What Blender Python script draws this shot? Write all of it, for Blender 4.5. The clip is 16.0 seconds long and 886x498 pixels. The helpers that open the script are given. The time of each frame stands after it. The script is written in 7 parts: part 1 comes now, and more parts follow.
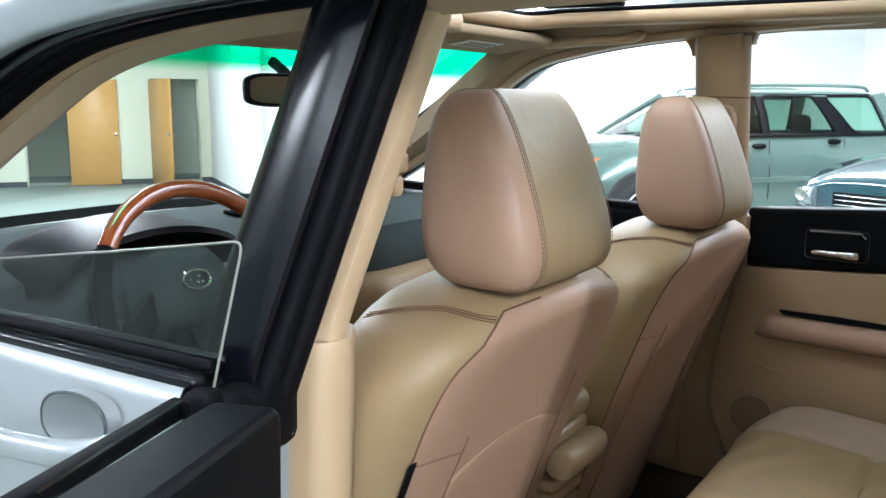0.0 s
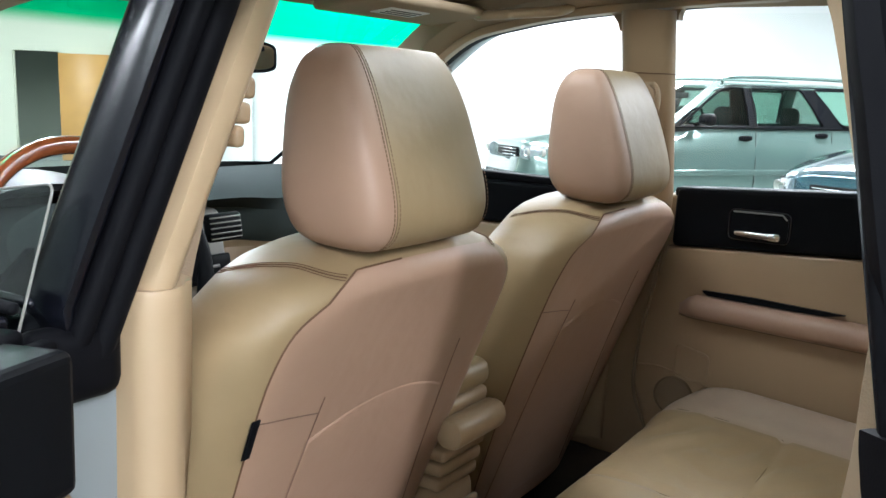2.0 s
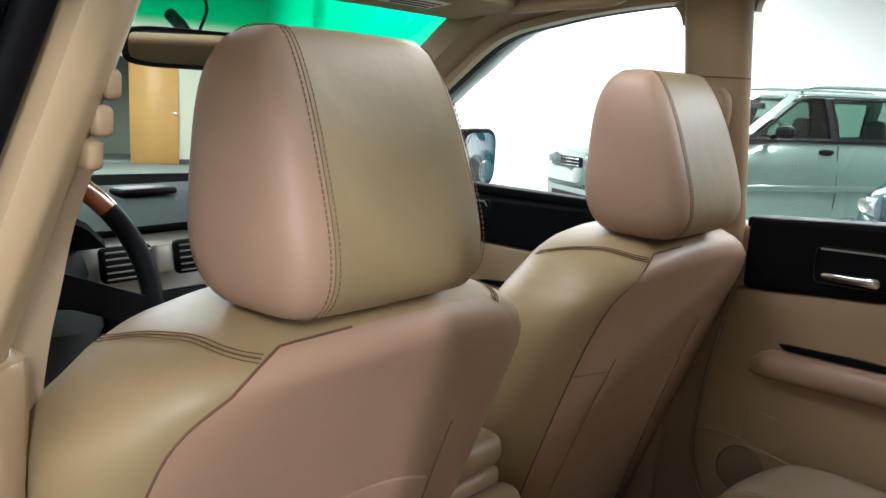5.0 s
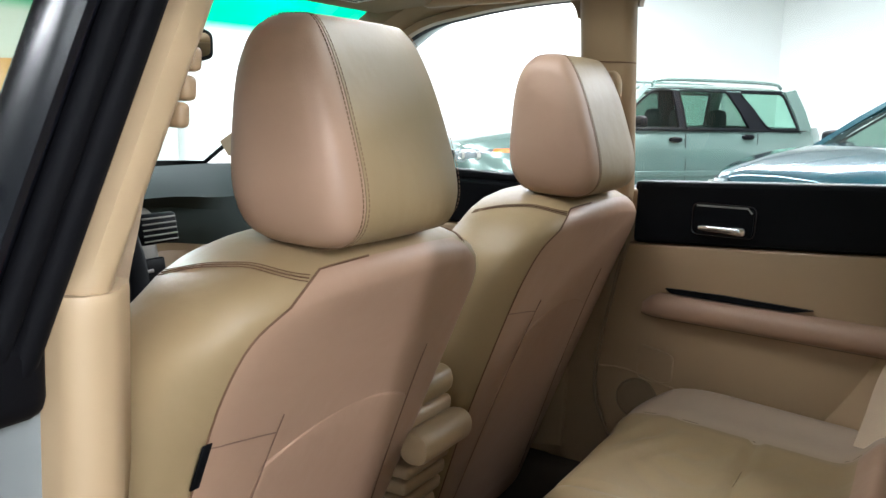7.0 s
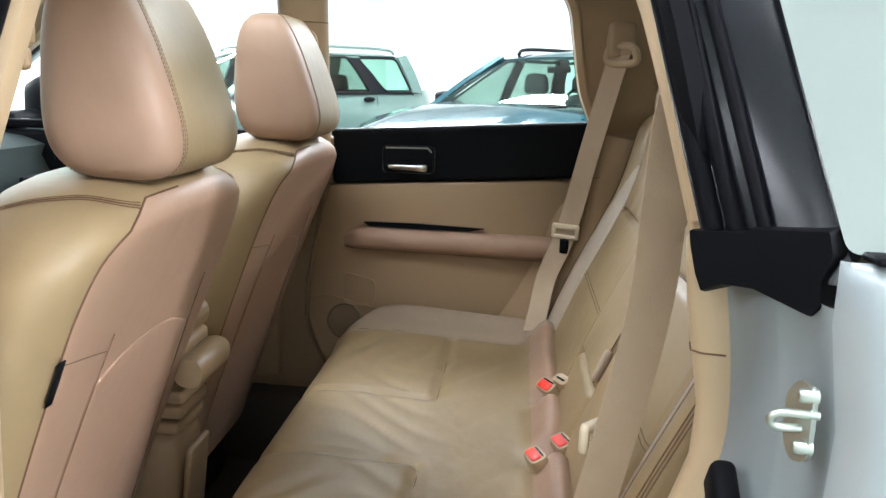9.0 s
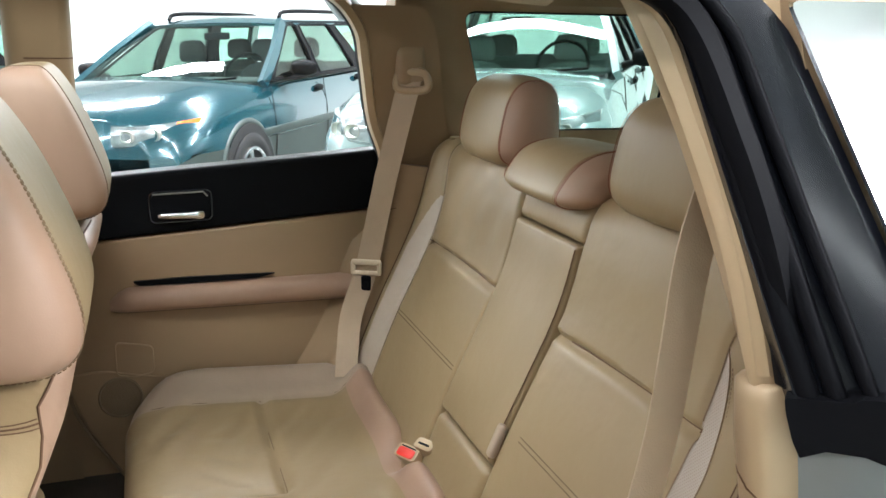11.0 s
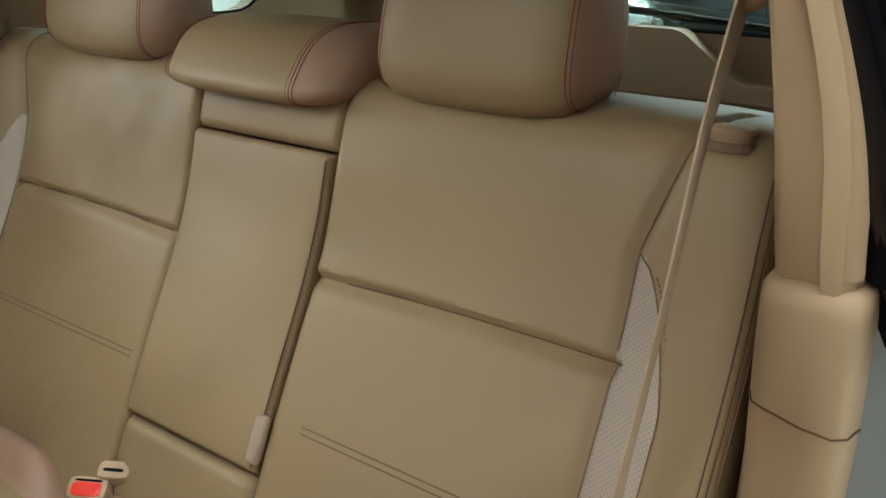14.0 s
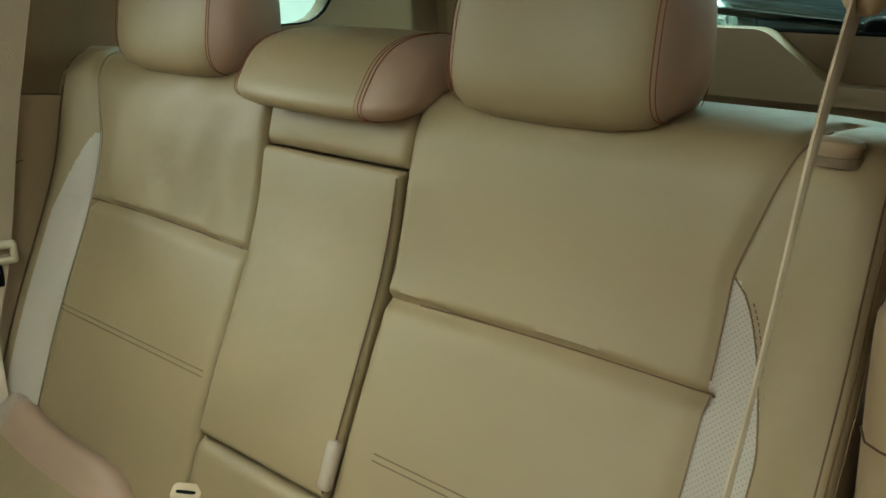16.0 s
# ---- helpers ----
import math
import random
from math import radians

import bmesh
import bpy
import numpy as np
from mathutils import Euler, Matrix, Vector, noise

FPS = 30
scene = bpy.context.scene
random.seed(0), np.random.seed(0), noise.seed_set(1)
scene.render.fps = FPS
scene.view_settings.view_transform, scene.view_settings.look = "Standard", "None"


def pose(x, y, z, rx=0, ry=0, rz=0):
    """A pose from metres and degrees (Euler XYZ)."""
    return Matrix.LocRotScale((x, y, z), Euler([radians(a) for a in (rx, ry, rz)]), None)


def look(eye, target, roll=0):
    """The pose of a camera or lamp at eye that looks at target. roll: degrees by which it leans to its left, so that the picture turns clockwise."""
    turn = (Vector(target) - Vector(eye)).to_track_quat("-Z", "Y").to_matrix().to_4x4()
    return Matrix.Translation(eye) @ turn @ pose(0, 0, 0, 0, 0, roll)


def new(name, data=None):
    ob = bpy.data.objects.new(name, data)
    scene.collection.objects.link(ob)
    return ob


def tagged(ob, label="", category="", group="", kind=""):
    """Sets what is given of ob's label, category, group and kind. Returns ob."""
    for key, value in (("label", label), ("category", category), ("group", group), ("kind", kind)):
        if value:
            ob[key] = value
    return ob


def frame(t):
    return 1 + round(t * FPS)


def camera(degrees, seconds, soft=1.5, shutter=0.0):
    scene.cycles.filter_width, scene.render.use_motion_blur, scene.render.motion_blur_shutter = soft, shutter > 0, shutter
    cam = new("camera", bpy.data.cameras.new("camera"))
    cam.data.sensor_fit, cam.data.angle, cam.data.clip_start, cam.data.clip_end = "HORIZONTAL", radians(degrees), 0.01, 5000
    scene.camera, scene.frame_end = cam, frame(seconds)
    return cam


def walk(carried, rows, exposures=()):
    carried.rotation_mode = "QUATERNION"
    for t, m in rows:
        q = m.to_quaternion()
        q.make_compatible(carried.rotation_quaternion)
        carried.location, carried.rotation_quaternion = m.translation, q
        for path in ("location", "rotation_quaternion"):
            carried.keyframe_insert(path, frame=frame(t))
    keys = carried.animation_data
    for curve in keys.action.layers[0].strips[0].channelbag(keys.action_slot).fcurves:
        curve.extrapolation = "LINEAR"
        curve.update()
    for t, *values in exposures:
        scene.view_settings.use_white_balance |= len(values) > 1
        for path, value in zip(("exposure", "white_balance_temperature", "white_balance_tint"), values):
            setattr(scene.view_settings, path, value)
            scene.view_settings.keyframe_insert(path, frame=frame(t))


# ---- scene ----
cam = camera(53.8, 16.0)
PATH = [
    (0, (-1.260, -0.471, 1.282), (0.383, 0.630, 0.984), -0.21),
    (0.5, (-1.257, -0.559, 1.272), (0.397, 0.528, 0.985), 0.98),
    (1, (-1.237, -0.602, 1.259), (0.439, 0.441, 0.941), 1.44),
    (1.5, (-1.218, -0.626, 1.258), (0.452, 0.425, 0.928), 1.45),
    (2, (-1.160, -0.603, 1.249), (0.481, 0.492, 0.922), 1.38),
    (2.5, (-1.058, -0.531, 1.251), (0.573, 0.583, 0.936), 1.60),
    (3, (-1.013, -0.495, 1.253), (0.636, 0.601, 0.965), 1.79),
    (3.2, (-0.994, -0.485, 1.252), (0.662, 0.600, 0.970), 1.98),
    (5.3, (-0.851, -0.505, 1.251), (0.685, 0.737, 0.938), 1.52),
    (5.5, (-0.872, -0.515, 1.245), (0.665, 0.731, 0.944), 0.82),
    (6, (-0.935, -0.508, 1.228), (0.666, 0.643, 0.900), 0.53),
    (6.5, (-1.007, -0.490, 1.222), (0.690, 0.515, 0.895), 1.01),
    (7, (-1.095, -0.507, 1.219), (0.631, 0.455, 0.908), 1.18),
    (7.5, (-1.211, -0.537, 1.204), (0.576, 0.311, 0.907), 1.21),
    (8, (-1.271, -0.514, 1.198), (0.577, 0.191, 0.908), 0.53),
    (8.5, (-1.318, -0.434, 1.178), (0.618, -0.031, 0.876), 0.80),
    (9, (-1.355, -0.393, 1.189), (0.603, -0.240, 0.819), 0.42),
    (9.2, (-1.368, -0.388, 1.226), (0.593, -0.303, 0.836), 0.40),
    (11.3, (-1.089, -0.033, 1.367), (0.674, -0.824, 0.850), -1.45),
    (11.5, (-1.050, -0.005, 1.372), (0.654, -0.905, 0.836), -1.61),
    (12, (-0.959, 0.058, 1.365), (0.620, -1.038, 0.817), -2.20),
    (12.5, (-0.862, 0.035, 1.352), (0.627, -1.174, 0.782), -2.62),
    (13, (-0.782, 0.038, 1.325), (0.593, -1.296, 0.755), -1.31),
    (13.5, (-0.731, 0.022, 1.309), (0.486, -1.447, 0.706), -0.57),
    (14, (-0.680, -0.002, 1.280), (0.414, -1.525, 0.582), 0.02),
    (14.5, (-0.664, -0.022, 1.260), (0.399, -1.518, 0.465), -0.60),
    (15, (-0.664, -0.025, 1.264), (0.427, -1.493, 0.455), -1.24),
    (15.5, (-0.659, -0.028, 1.272), (0.501, -1.457, 0.489), -2.20),
    (16, (-0.650, -0.030, 1.284), (0.567, -1.459, 0.594), -2.11),
]
EXPO = [(0, 0.15, 5850, 10), (3, 0.12, 6020, 10), (5.5, -0.08, 6250, 11), (7, 0.12, 6130, 11), (8, 0.38, 6020, 10), (9, 0.58, 6050, 10), (11.5, 0.5, 6300, 10), (12.5, 0.42, 6480, 9), (13.5, 0.2, 6500, 9), (14.5, 0.02, 6420, 7), (15.2, 0.08, 6300, 0), (16, 0.26, 6300, -12)]
LAMP = 330.0
DOOR = 66
CAR1, CAR2, CAR3 = (6.86, 3.95, 143), (5.06, 0.41, 146), (3.3, -1.63, 145)
CAR4, CAR5 = (1.7, -4.4, 140), (-0.4, -6.6, 145)
walk(cam, [(t, look(e, g, r)) for t, e, g, r in PATH], EXPO)

# world: a closed hall, only a faint grey beyond it
world = bpy.data.worlds.new("world")
scene.world = world
world.use_nodes = True
world.node_tree.nodes["Background"].inputs[0].default_value = (0.9, 0.95, 1.0, 1)
world.node_tree.nodes["Background"].inputs[1].default_value = 0.02

# the hall stands turned against the car: S runs down the hall, R across it
TURN = radians(55)
S = Vector((math.cos(TURN), math.sin(TURN), 0))
R = Vector((math.sin(TURN), -math.cos(TURN), 0))
HALL = 3.7


def hall(s, r, z=0.0):
    return S * s + R * r + Vector((0, 0, z))


# ceiling tubes: rows of long lamps down the hall
LAMPS = [(s, -5.0) for s in (-8.6, -2.6, 3.4, 9.4)] + [(s, r) for r in (-1.2, 2.6, 6.6) for s in (-5.5, 0.5, 6.5, 12.5)]
LAMPS[4] = (-6.5, -0.28)      # hung out of line with its row
DIM = {(-2.6, -5.0): 0.2, (3.4, -5.0): 0.7, (-6.5, -0.28): 2.5, (0.5, -1.2): 0.3, (0.5, 2.6): 0.4, (-5.5, 2.6): 0.5}      # energy factors per tube, tuned for the light reaching the cabin
for s, r in LAMPS:
    data = bpy.data.lights.new("tube_light", "AREA")
    data.shape, data.size, data.size_y = "RECTANGLE", 4.8, 0.16
    data.energy = LAMP * DIM.get((s, r), {-5.0: 0.35, -1.2: 0.9, 2.6: 0.9, 6.6: 1.8}.get(r, 1.0))
    data.color = (1.0, 0.985, 1.015)
    ob = new("tube_light", data)
    ob.matrix_world = Matrix.Translation(hall(s, r, HALL - 0.14)) @ Matrix.Rotation(TURN, 4, "Z")


# ---- materials ----
def material(name, color, rough=0.5, metal=0.0, grain=0.0, grain_size=900.0, vary=0.12, vary_size=9.0, bump_size=None, bump=0.0,
             spec=0.5, coat=0.0, wear=None):
    """A principled material with two scales of variation and a fine relief."""
    m = bpy.data.materials.new(name)
    m.use_nodes = True
    nt = m.node_tree
    n, l = nt.nodes, nt.links
    b = n["Principled BSDF"]
    b.inputs["Metallic"].default_value = metal
    b.inputs["Specular IOR Level"].default_value = spec
    b.inputs["Coat Weight"].default_value = coat
    b.inputs["Coat Roughness"].default_value = 0.05
    tc = n.new("ShaderNodeTexCoord")
    big = n.new("ShaderNodeTexNoise")
    big.inputs["Scale"].default_value, big.inputs["Detail"].default_value = vary_size, 5
    l.new(tc.outputs["Object"], big.inputs["Vector"])
    ramp = n.new("ShaderNodeMixRGB")
    dark = wear or tuple(c * (1 - vary) for c in color)
    light = tuple(min(1, c * (1 + vary)) for c in color)
    ramp.inputs[1].default_value, ramp.inputs[2].default_value = (*dark, 1), (*light, 1)
    l.new(big.outputs["Fac"], ramp.inputs[0])
    l.new(ramp.outputs[0], b.inputs["Base Color"])
    mr = n.new("ShaderNodeMapRange")
    mr.inputs["To Min"].default_value, mr.inputs["To Max"].default_value = max(0.02, rough * 0.85), min(1, rough * 1.15)
    l.new(big.outputs["Fac"], mr.inputs["Value"])
    l.new(mr.outputs[0], b.inputs["Roughness"])
    if grain or bump:
        fine = n.new("ShaderNodeTexNoise" if not bump else "ShaderNodeTexVoronoi")
        fine.inputs["Scale"].default_value = grain_size
        l.new(tc.outputs["Object"], fine.inputs["Vector"])
        bm1 = n.new("ShaderNodeBump")
        bm1.inputs["Strength"].default_value, bm1.inputs["Distance"].default_value = grain or bump, 0.0006
        l.new(fine.outputs["Fac" if not bump else "Distance"], bm1.inputs["Height"])
        l.new(bm1.outputs[0], b.inputs["Normal"])
        if bump_size:
            soft = n.new("ShaderNodeTexNoise")
            soft.inputs["Scale"].default_value, soft.inputs["Detail"].default_value = bump_size, 2
            l.new(tc.outputs["Object"], soft.inputs["Vector"])
            bm2 = n.new("ShaderNodeBump")
            bm2.inputs["Strength"].default_value, bm2.inputs["Distance"].default_value = 0.35, 0.004
            l.new(soft.outputs["Fac"], bm2.inputs["Height"])
            l.new(bm2.outputs[0], bm1.inputs["Normal"])
    return m


def glass(name, tint=(0.9, 0.96, 0.93), band=None, ior=1.5, rough=0.0):
    """A thin pane: tinted clear, with mirror gloss. band: (z from, z to, colour), a shade band across its top."""
    m = bpy.data.materials.new(name)
    m.use_nodes = True
    nt = m.node_tree
    n, l = nt.nodes, nt.links
    n.remove(n["Principled BSDF"])
    clear, gloss, mix, fr, pw, mul = (n.new("ShaderNode" + k) for k in ("BsdfTransparent", "BsdfGlossy", "MixShader", "LayerWeight", "Math", "Math"))
    gloss.inputs["Roughness"].default_value = rough
    fr.inputs["Blend"].default_value = 0.5
    pw.operation, mul.operation = "POWER", "MULTIPLY_ADD"
    pw.inputs[1].default_value, mul.inputs[1].default_value, mul.inputs[2].default_value = 5.0, 0.92, 0.04
    l.new(fr.outputs["Facing"], pw.inputs[0])
    l.new(pw.outputs[0], mul.inputs[0])
    clear.inputs[0].default_value = (*tint, 1)
    if band:
        tc, sep, mr, mixc = (n.new("ShaderNode" + k) for k in ("TexCoord", "SeparateXYZ", "MapRange", "MixRGB"))
        l.new(tc.outputs["Object"], sep.inputs[0])
        l.new(sep.outputs["Z"], mr.inputs["Value"])
        mr.inputs["From Min"].default_value, mr.inputs["From Max"].default_value = band[0], band[1]
        mr.interpolation_type = "SMOOTHSTEP"
        mixc.inputs[1].default_value, mixc.inputs[2].default_value = (*tint, 1), (*band[2], 1)
        l.new(mr.outputs[0], mixc.inputs[0])
        l.new(mixc.outputs[0], clear.inputs[0])
    l.new(mul.outputs[0], mix.inputs[0])
    l.new(clear.outputs[0], mix.inputs[1])
    l.new(gloss.outputs[0], mix.inputs[2])
    l.new(mix.outputs[0], n["Material Output"].inputs[0])
    return m


def glowing(name, color, strength):
    m = bpy.data.materials.new(name)
    m.use_nodes = True
    b = m.node_tree.nodes["Principled BSDF"]
    b.inputs["Base Color"].default_value = (*color, 1)
    b.inputs["Emission Color"].default_value = (*color, 1)
    b.inputs["Emission Strength"].default_value = strength
    return m


def perforated(name, color, hole, pitch=0.0042):
    """Leather with rows of small punched holes, laid out in the y-z and x-z plane."""
    m = material(name, color, 0.55, grain=0.2, vary=0.06)
    nt = m.node_tree
    n, l = nt.nodes, nt.links
    tc, mp, sep = n.new("ShaderNodeTexCoord"), n.new("ShaderNodeMapping"), n.new("ShaderNodeSeparateXYZ")
    mp.inputs["Rotation"].default_value = (0, radians(45), 0)
    mp.inputs["Scale"].default_value = (1 / pitch,) * 3
    l.new(tc.outputs["Object"], mp.inputs["Vector"])
    l.new(mp.outputs[0], sep.inputs[0])
    parts = []
    for axis in ("X", "Z"):
        fr, sub, pw = n.new("ShaderNodeMath"), n.new("ShaderNodeMath"), n.new("ShaderNodeMath")
        fr.operation, sub.operation, pw.operation = "FRACT", "SUBTRACT", "POWER"
        sub.inputs[1].default_value, pw.inputs[1].default_value = 0.5, 2
        l.new(sep.outputs[axis], fr.inputs[0])
        l.new(fr.outputs[0], sub.inputs[0])
        l.new(sub.outputs[0], pw.inputs[0])
        parts.append(pw)
    add, less = n.new("ShaderNodeMath"), n.new("ShaderNodeMath")
    less.operation = "LESS_THAN"
    less.inputs[1].default_value = 0.04
    l.new(parts[0].outputs[0], add.inputs[0])
    l.new(parts[1].outputs[0], add.inputs[1])
    l.new(add.outputs[0], less.inputs[0])
    mix = n.new("ShaderNodeMixRGB")
    b = n["Principled BSDF"]
    l.new(b.inputs["Base Color"].links[0].from_socket, mix.inputs[1])
    mix.inputs[2].default_value = (*hole, 1)
    l.new(less.outputs[0], mix.inputs[0])
    l.new(mix.outputs[0], b.inputs["Base Color"])
    return m


TAN = material("tan_leather", (0.264, 0.187, 0.099), 0.46, grain=0.2, grain_size=700, vary=0.07, vary_size=6, bump_size=26, spec=0.35)
ROSE = material("rose_beige_leather", (0.33, 0.208, 0.142), 0.45, grain=0.2, grain_size=700, vary=0.06, vary_size=7, bump_size=22, spec=0.35)
CREAM = material("worn_cream_leather", (0.33, 0.248, 0.18), 0.5, grain=0.3, grain_size=700, vary=0.08, bump_size=30)
PALE = material("pale_cream_leather", (0.40, 0.325, 0.255), 0.5, grain=0.3, grain_size=700, vary=0.07, bump_size=30)
PERF = perforated("perforated_leather", (0.38, 0.31, 0.25), (0.25, 0.19, 0.145), 0.0034)
STITCH = material("brown_stitching", (0.11, 0.055, 0.025), 0.8, vary=0.3, vary_size=300)
STITCH_SEAT = material("faded_brown_stitching", (0.18, 0.11, 0.06), 0.8, vary=0.3, vary_size=300)
STITCH_ROSE = material("dark_rose_piping", (0.17, 0.10, 0.066), 0.7, vary=0.2, vary_size=200)
STITCH_TAN = material("tan_stitching", (0.15, 0.10, 0.05), 0.8, vary=0.2, vary_size=300)
STITCH_RED = material("red_brown_stitching", (0.2, 0.05, 0.02), 0.8, vary=0.3, vary_size=300)
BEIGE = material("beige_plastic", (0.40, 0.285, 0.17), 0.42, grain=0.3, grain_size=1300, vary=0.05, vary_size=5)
# tan plastic; also the beige trim darkened for shade on far and rear parts
BEIGE_DARK = material("tan_and_shaded_beige_plastic", (0.29, 0.195, 0.11), 0.5, grain=0.3, grain_size=1300, vary=0.07, vary_size=5)
LINING = material("beige_roof_lining", (0.33, 0.25, 0.16), 0.95, grain=0.6, grain_size=1500, vary=0.07, vary_size=4)
CARPET = material("dark_brown_carpet", (0.035, 0.026, 0.018), 1.0, grain=1.0, grain_size=900, vary=0.35, vary_size=60)
WEB = material("beige_webbing", (0.40, 0.295, 0.20), 0.7, bump=0.6, grain_size=500, vary=0.08, vary_size=30)
BLACK = material("black_plastic", (0.0045, 0.005, 0.006), 0.42, grain=0.25, grain_size=1300, vary=0.2, spec=0.05)
RUBBER = material("black_rubber_seal", (0.004, 0.004, 0.005), 0.55, grain=0.2, grain_size=700, vary=0.25, spec=0.05)
SATIN = material("satin_black_trim", (0.004, 0.0045, 0.007), 0.24, vary=0.25, vary_size=3, spec=0.4)
CHROME = material("chrome", (0.75, 0.75, 0.76), 0.12, metal=1.0, vary=0.05)
STEEL = material("zinc_steel", (0.52, 0.55, 0.5), 0.35, metal=1.0, vary=0.15, vary_size=60)
SILVER = material("silver_grey_paint", (0.33, 0.36, 0.37), 0.32, metal=0.35, vary=0.05, vary_size=4, coat=0.7)
# the body silver darkened for shade on jambs, sill and handle scoop
SILVER_IN = material("shaded_silver_grey_paint", (0.23, 0.25, 0.255), 0.38, metal=0.2, vary=0.07, vary_size=6)
GREYPL = material("grey_silver_plastic", (0.25, 0.24, 0.215), 0.4, metal=0.3, vary=0.06)
WOOD = material("lacquered_wood", (0.22, 0.055, 0.015), 0.2, vary=0.45, vary_size=25, coat=0.8)
DASH = material("dark_grey_dashboard", (0.045, 0.056, 0.055), 0.85, grain=0.4, grain_size=900, vary=0.12, spec=0.04)
RED = material("red_plastic", (0.75, 0.03, 0.015), 0.4, vary=0.08)
MIRROR = material("mirror_glass", (0.9, 0.9, 0.9), 0.01, metal=1.0, vary=0.0)
CLEAR = glass("clear_glass", (0.97, 0.99, 0.98))
FILM = material("mirror_film_glass", (0.94, 0.955, 0.955), 0.10, metal=1.0, vary=0.03)
IVORY = material("ivory_plastic", (0.58, 0.48, 0.34), 0.4, vary=0.05)
GRILLE = material("brown_speaker_cloth", (0.17, 0.115, 0.065), 0.8, bump=0.8, grain_size=400, vary=0.15)
# grey picked to lower bounce and reflections from the unseen left wall
WALL_GREY = material("bounce_damping_wall_grey", (0.24, 0.25, 0.245), 0.85, vary=0.05, vary_size=1.5)
TINTED = glass("green_tinted_glass", (0.70, 0.86, 0.80))
SCREEN = glass("banded_windscreen_glass", (0.86, 0.95, 0.91), band=(1.335, 1.362, (0.0, 0.60, 0.26)))
SMOKE = glass("smoked_glass", (0.75, 0.80, 0.78))
PRIVACY = glass("privacy_glass", (0.60, 0.69, 0.66))
DARKGLASS = glass("dark_green_glass", (0.52, 0.62, 0.58))
TUBE = glowing("fluorescent_tube", (0.93, 1.0, 0.97), 36.0)
WALL = material("white_wall_paint", (0.88, 0.89, 0.87), 0.85, grain=0.2, grain_size=120, vary=0.02, vary_size=1.5)
WALL_GREEN = material("pale_cream_wall_paint", (0.72, 0.74, 0.60), 0.85, grain=0.2, grain_size=120, vary=0.03, vary_size=1.5)
# the end wall's cream at under half strength, dim as an unlit room
WALL_DIM = material("dimmed_cream_wall_paint", (0.30, 0.33, 0.26), 0.85, grain=0.2, grain_size=120, vary=0.04, vary_size=1.5)
FLOOR = material("grey_concrete_floor", (0.22, 0.26, 0.235), 0.6, grain=0.3, grain_size=80, vary=0.14, vary_size=1.3, spec=0.25)
CEIL = material("white_ceiling", (0.45, 0.46, 0.45), 0.9, vary=0.03, vary_size=1.0)
DOORWOOD = material("oak_veneer", (0.62, 0.34, 0.10), 0.4, vary=0.14, vary_size=7)
BASE = material("dark_grey_skirting", (0.05, 0.06, 0.065), 0.5, vary=0.1)
TYRE = material("tyre_rubber", (0.014, 0.014, 0.015), 0.75, vary=0.3, vary_size=40)
ALLOY = material("alloy_wheel", (0.5, 0.52, 0.53), 0.25, metal=0.9, vary=0.08)
LAMP_CLEAR = material("headlamp_glass", (0.62, 0.68, 0.68), 0.08, metal=0.5, vary=0.35, vary_size=26, coat=1.0)
HEADLENS = material("headlamp_lens", (0.24, 0.27, 0.28), 0.16, metal=0.6, vary=0.7, vary_size=22, coat=1.0)
AMBER = material("amber_lens", (0.80, 0.16, 0.02), 0.12, vary=0.15, vary_size=40, coat=1.0)
GREENP = material("pale_green_silver_paint", (0.115, 0.175, 0.155), 0.22, metal=0.45, vary=0.05, vary_size=2, coat=0.9)
TEALP = material("dark_teal_paint", (0.007, 0.054, 0.072), 0.18, metal=0.35, vary=0.1, vary_size=2, coat=1.0)
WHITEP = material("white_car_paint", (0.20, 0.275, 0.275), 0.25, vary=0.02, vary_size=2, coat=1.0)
DARKP = material("black_car_paint", (0.02, 0.022, 0.025), 0.15, vary=0.1, vary_size=2, coat=1.0)
CLAD = material("grey_cladding", (0.05, 0.066, 0.062), 0.4, metal=0.2, vary=0.06)
SEATGREY = material("dark_seat_cloth", (0.025, 0.028, 0.03), 0.9, vary=0.2)
CARSEAT = material("grey_green_seat_cloth", (0.09, 0.10, 0.095), 0.9, vary=0.2)
SIGNRED = material("red_sign_paint", (0.75, 0.05, 0.06), 0.5, vary=0.05)


# ---- mesh helpers ----
def part(name, bm, mats, parent=None, label="", smooth=True):
    """Links a bmesh as one mesh object, under a thing or a part where one is given."""
    bmesh.ops.remove_doubles(bm, verts=bm.verts, dist=1e-6)
    bmesh.ops.recalc_face_normals(bm, faces=bm.faces)
    me = bpy.data.meshes.new(name)
    bm.to_mesh(me)
    bm.free()
    for m in mats if isinstance(mats, (list, tuple)) else [mats]:
        me.materials.append(m)
    if smooth:
        me.polygons.foreach_set("use_smooth", [True] * len(me.polygons))
        me.set_sharp_from_angle(angle=radians(50))
    ob = new(name, me)
    if parent:
        ob.parent = parent
        base = Matrix.Translation(-parent.location) if parent.type == "EMPTY" else Matrix()
        ob.matrix_parent_inverse = base
    if label:
        ob["label"] = label
    return ob


def thing(name, at, label, category, group="", kind=""):
    ob = new(name)
    ob.location = at
    ob.empty_display_size = 0.05
    return tagged(ob, label, category, group, kind)


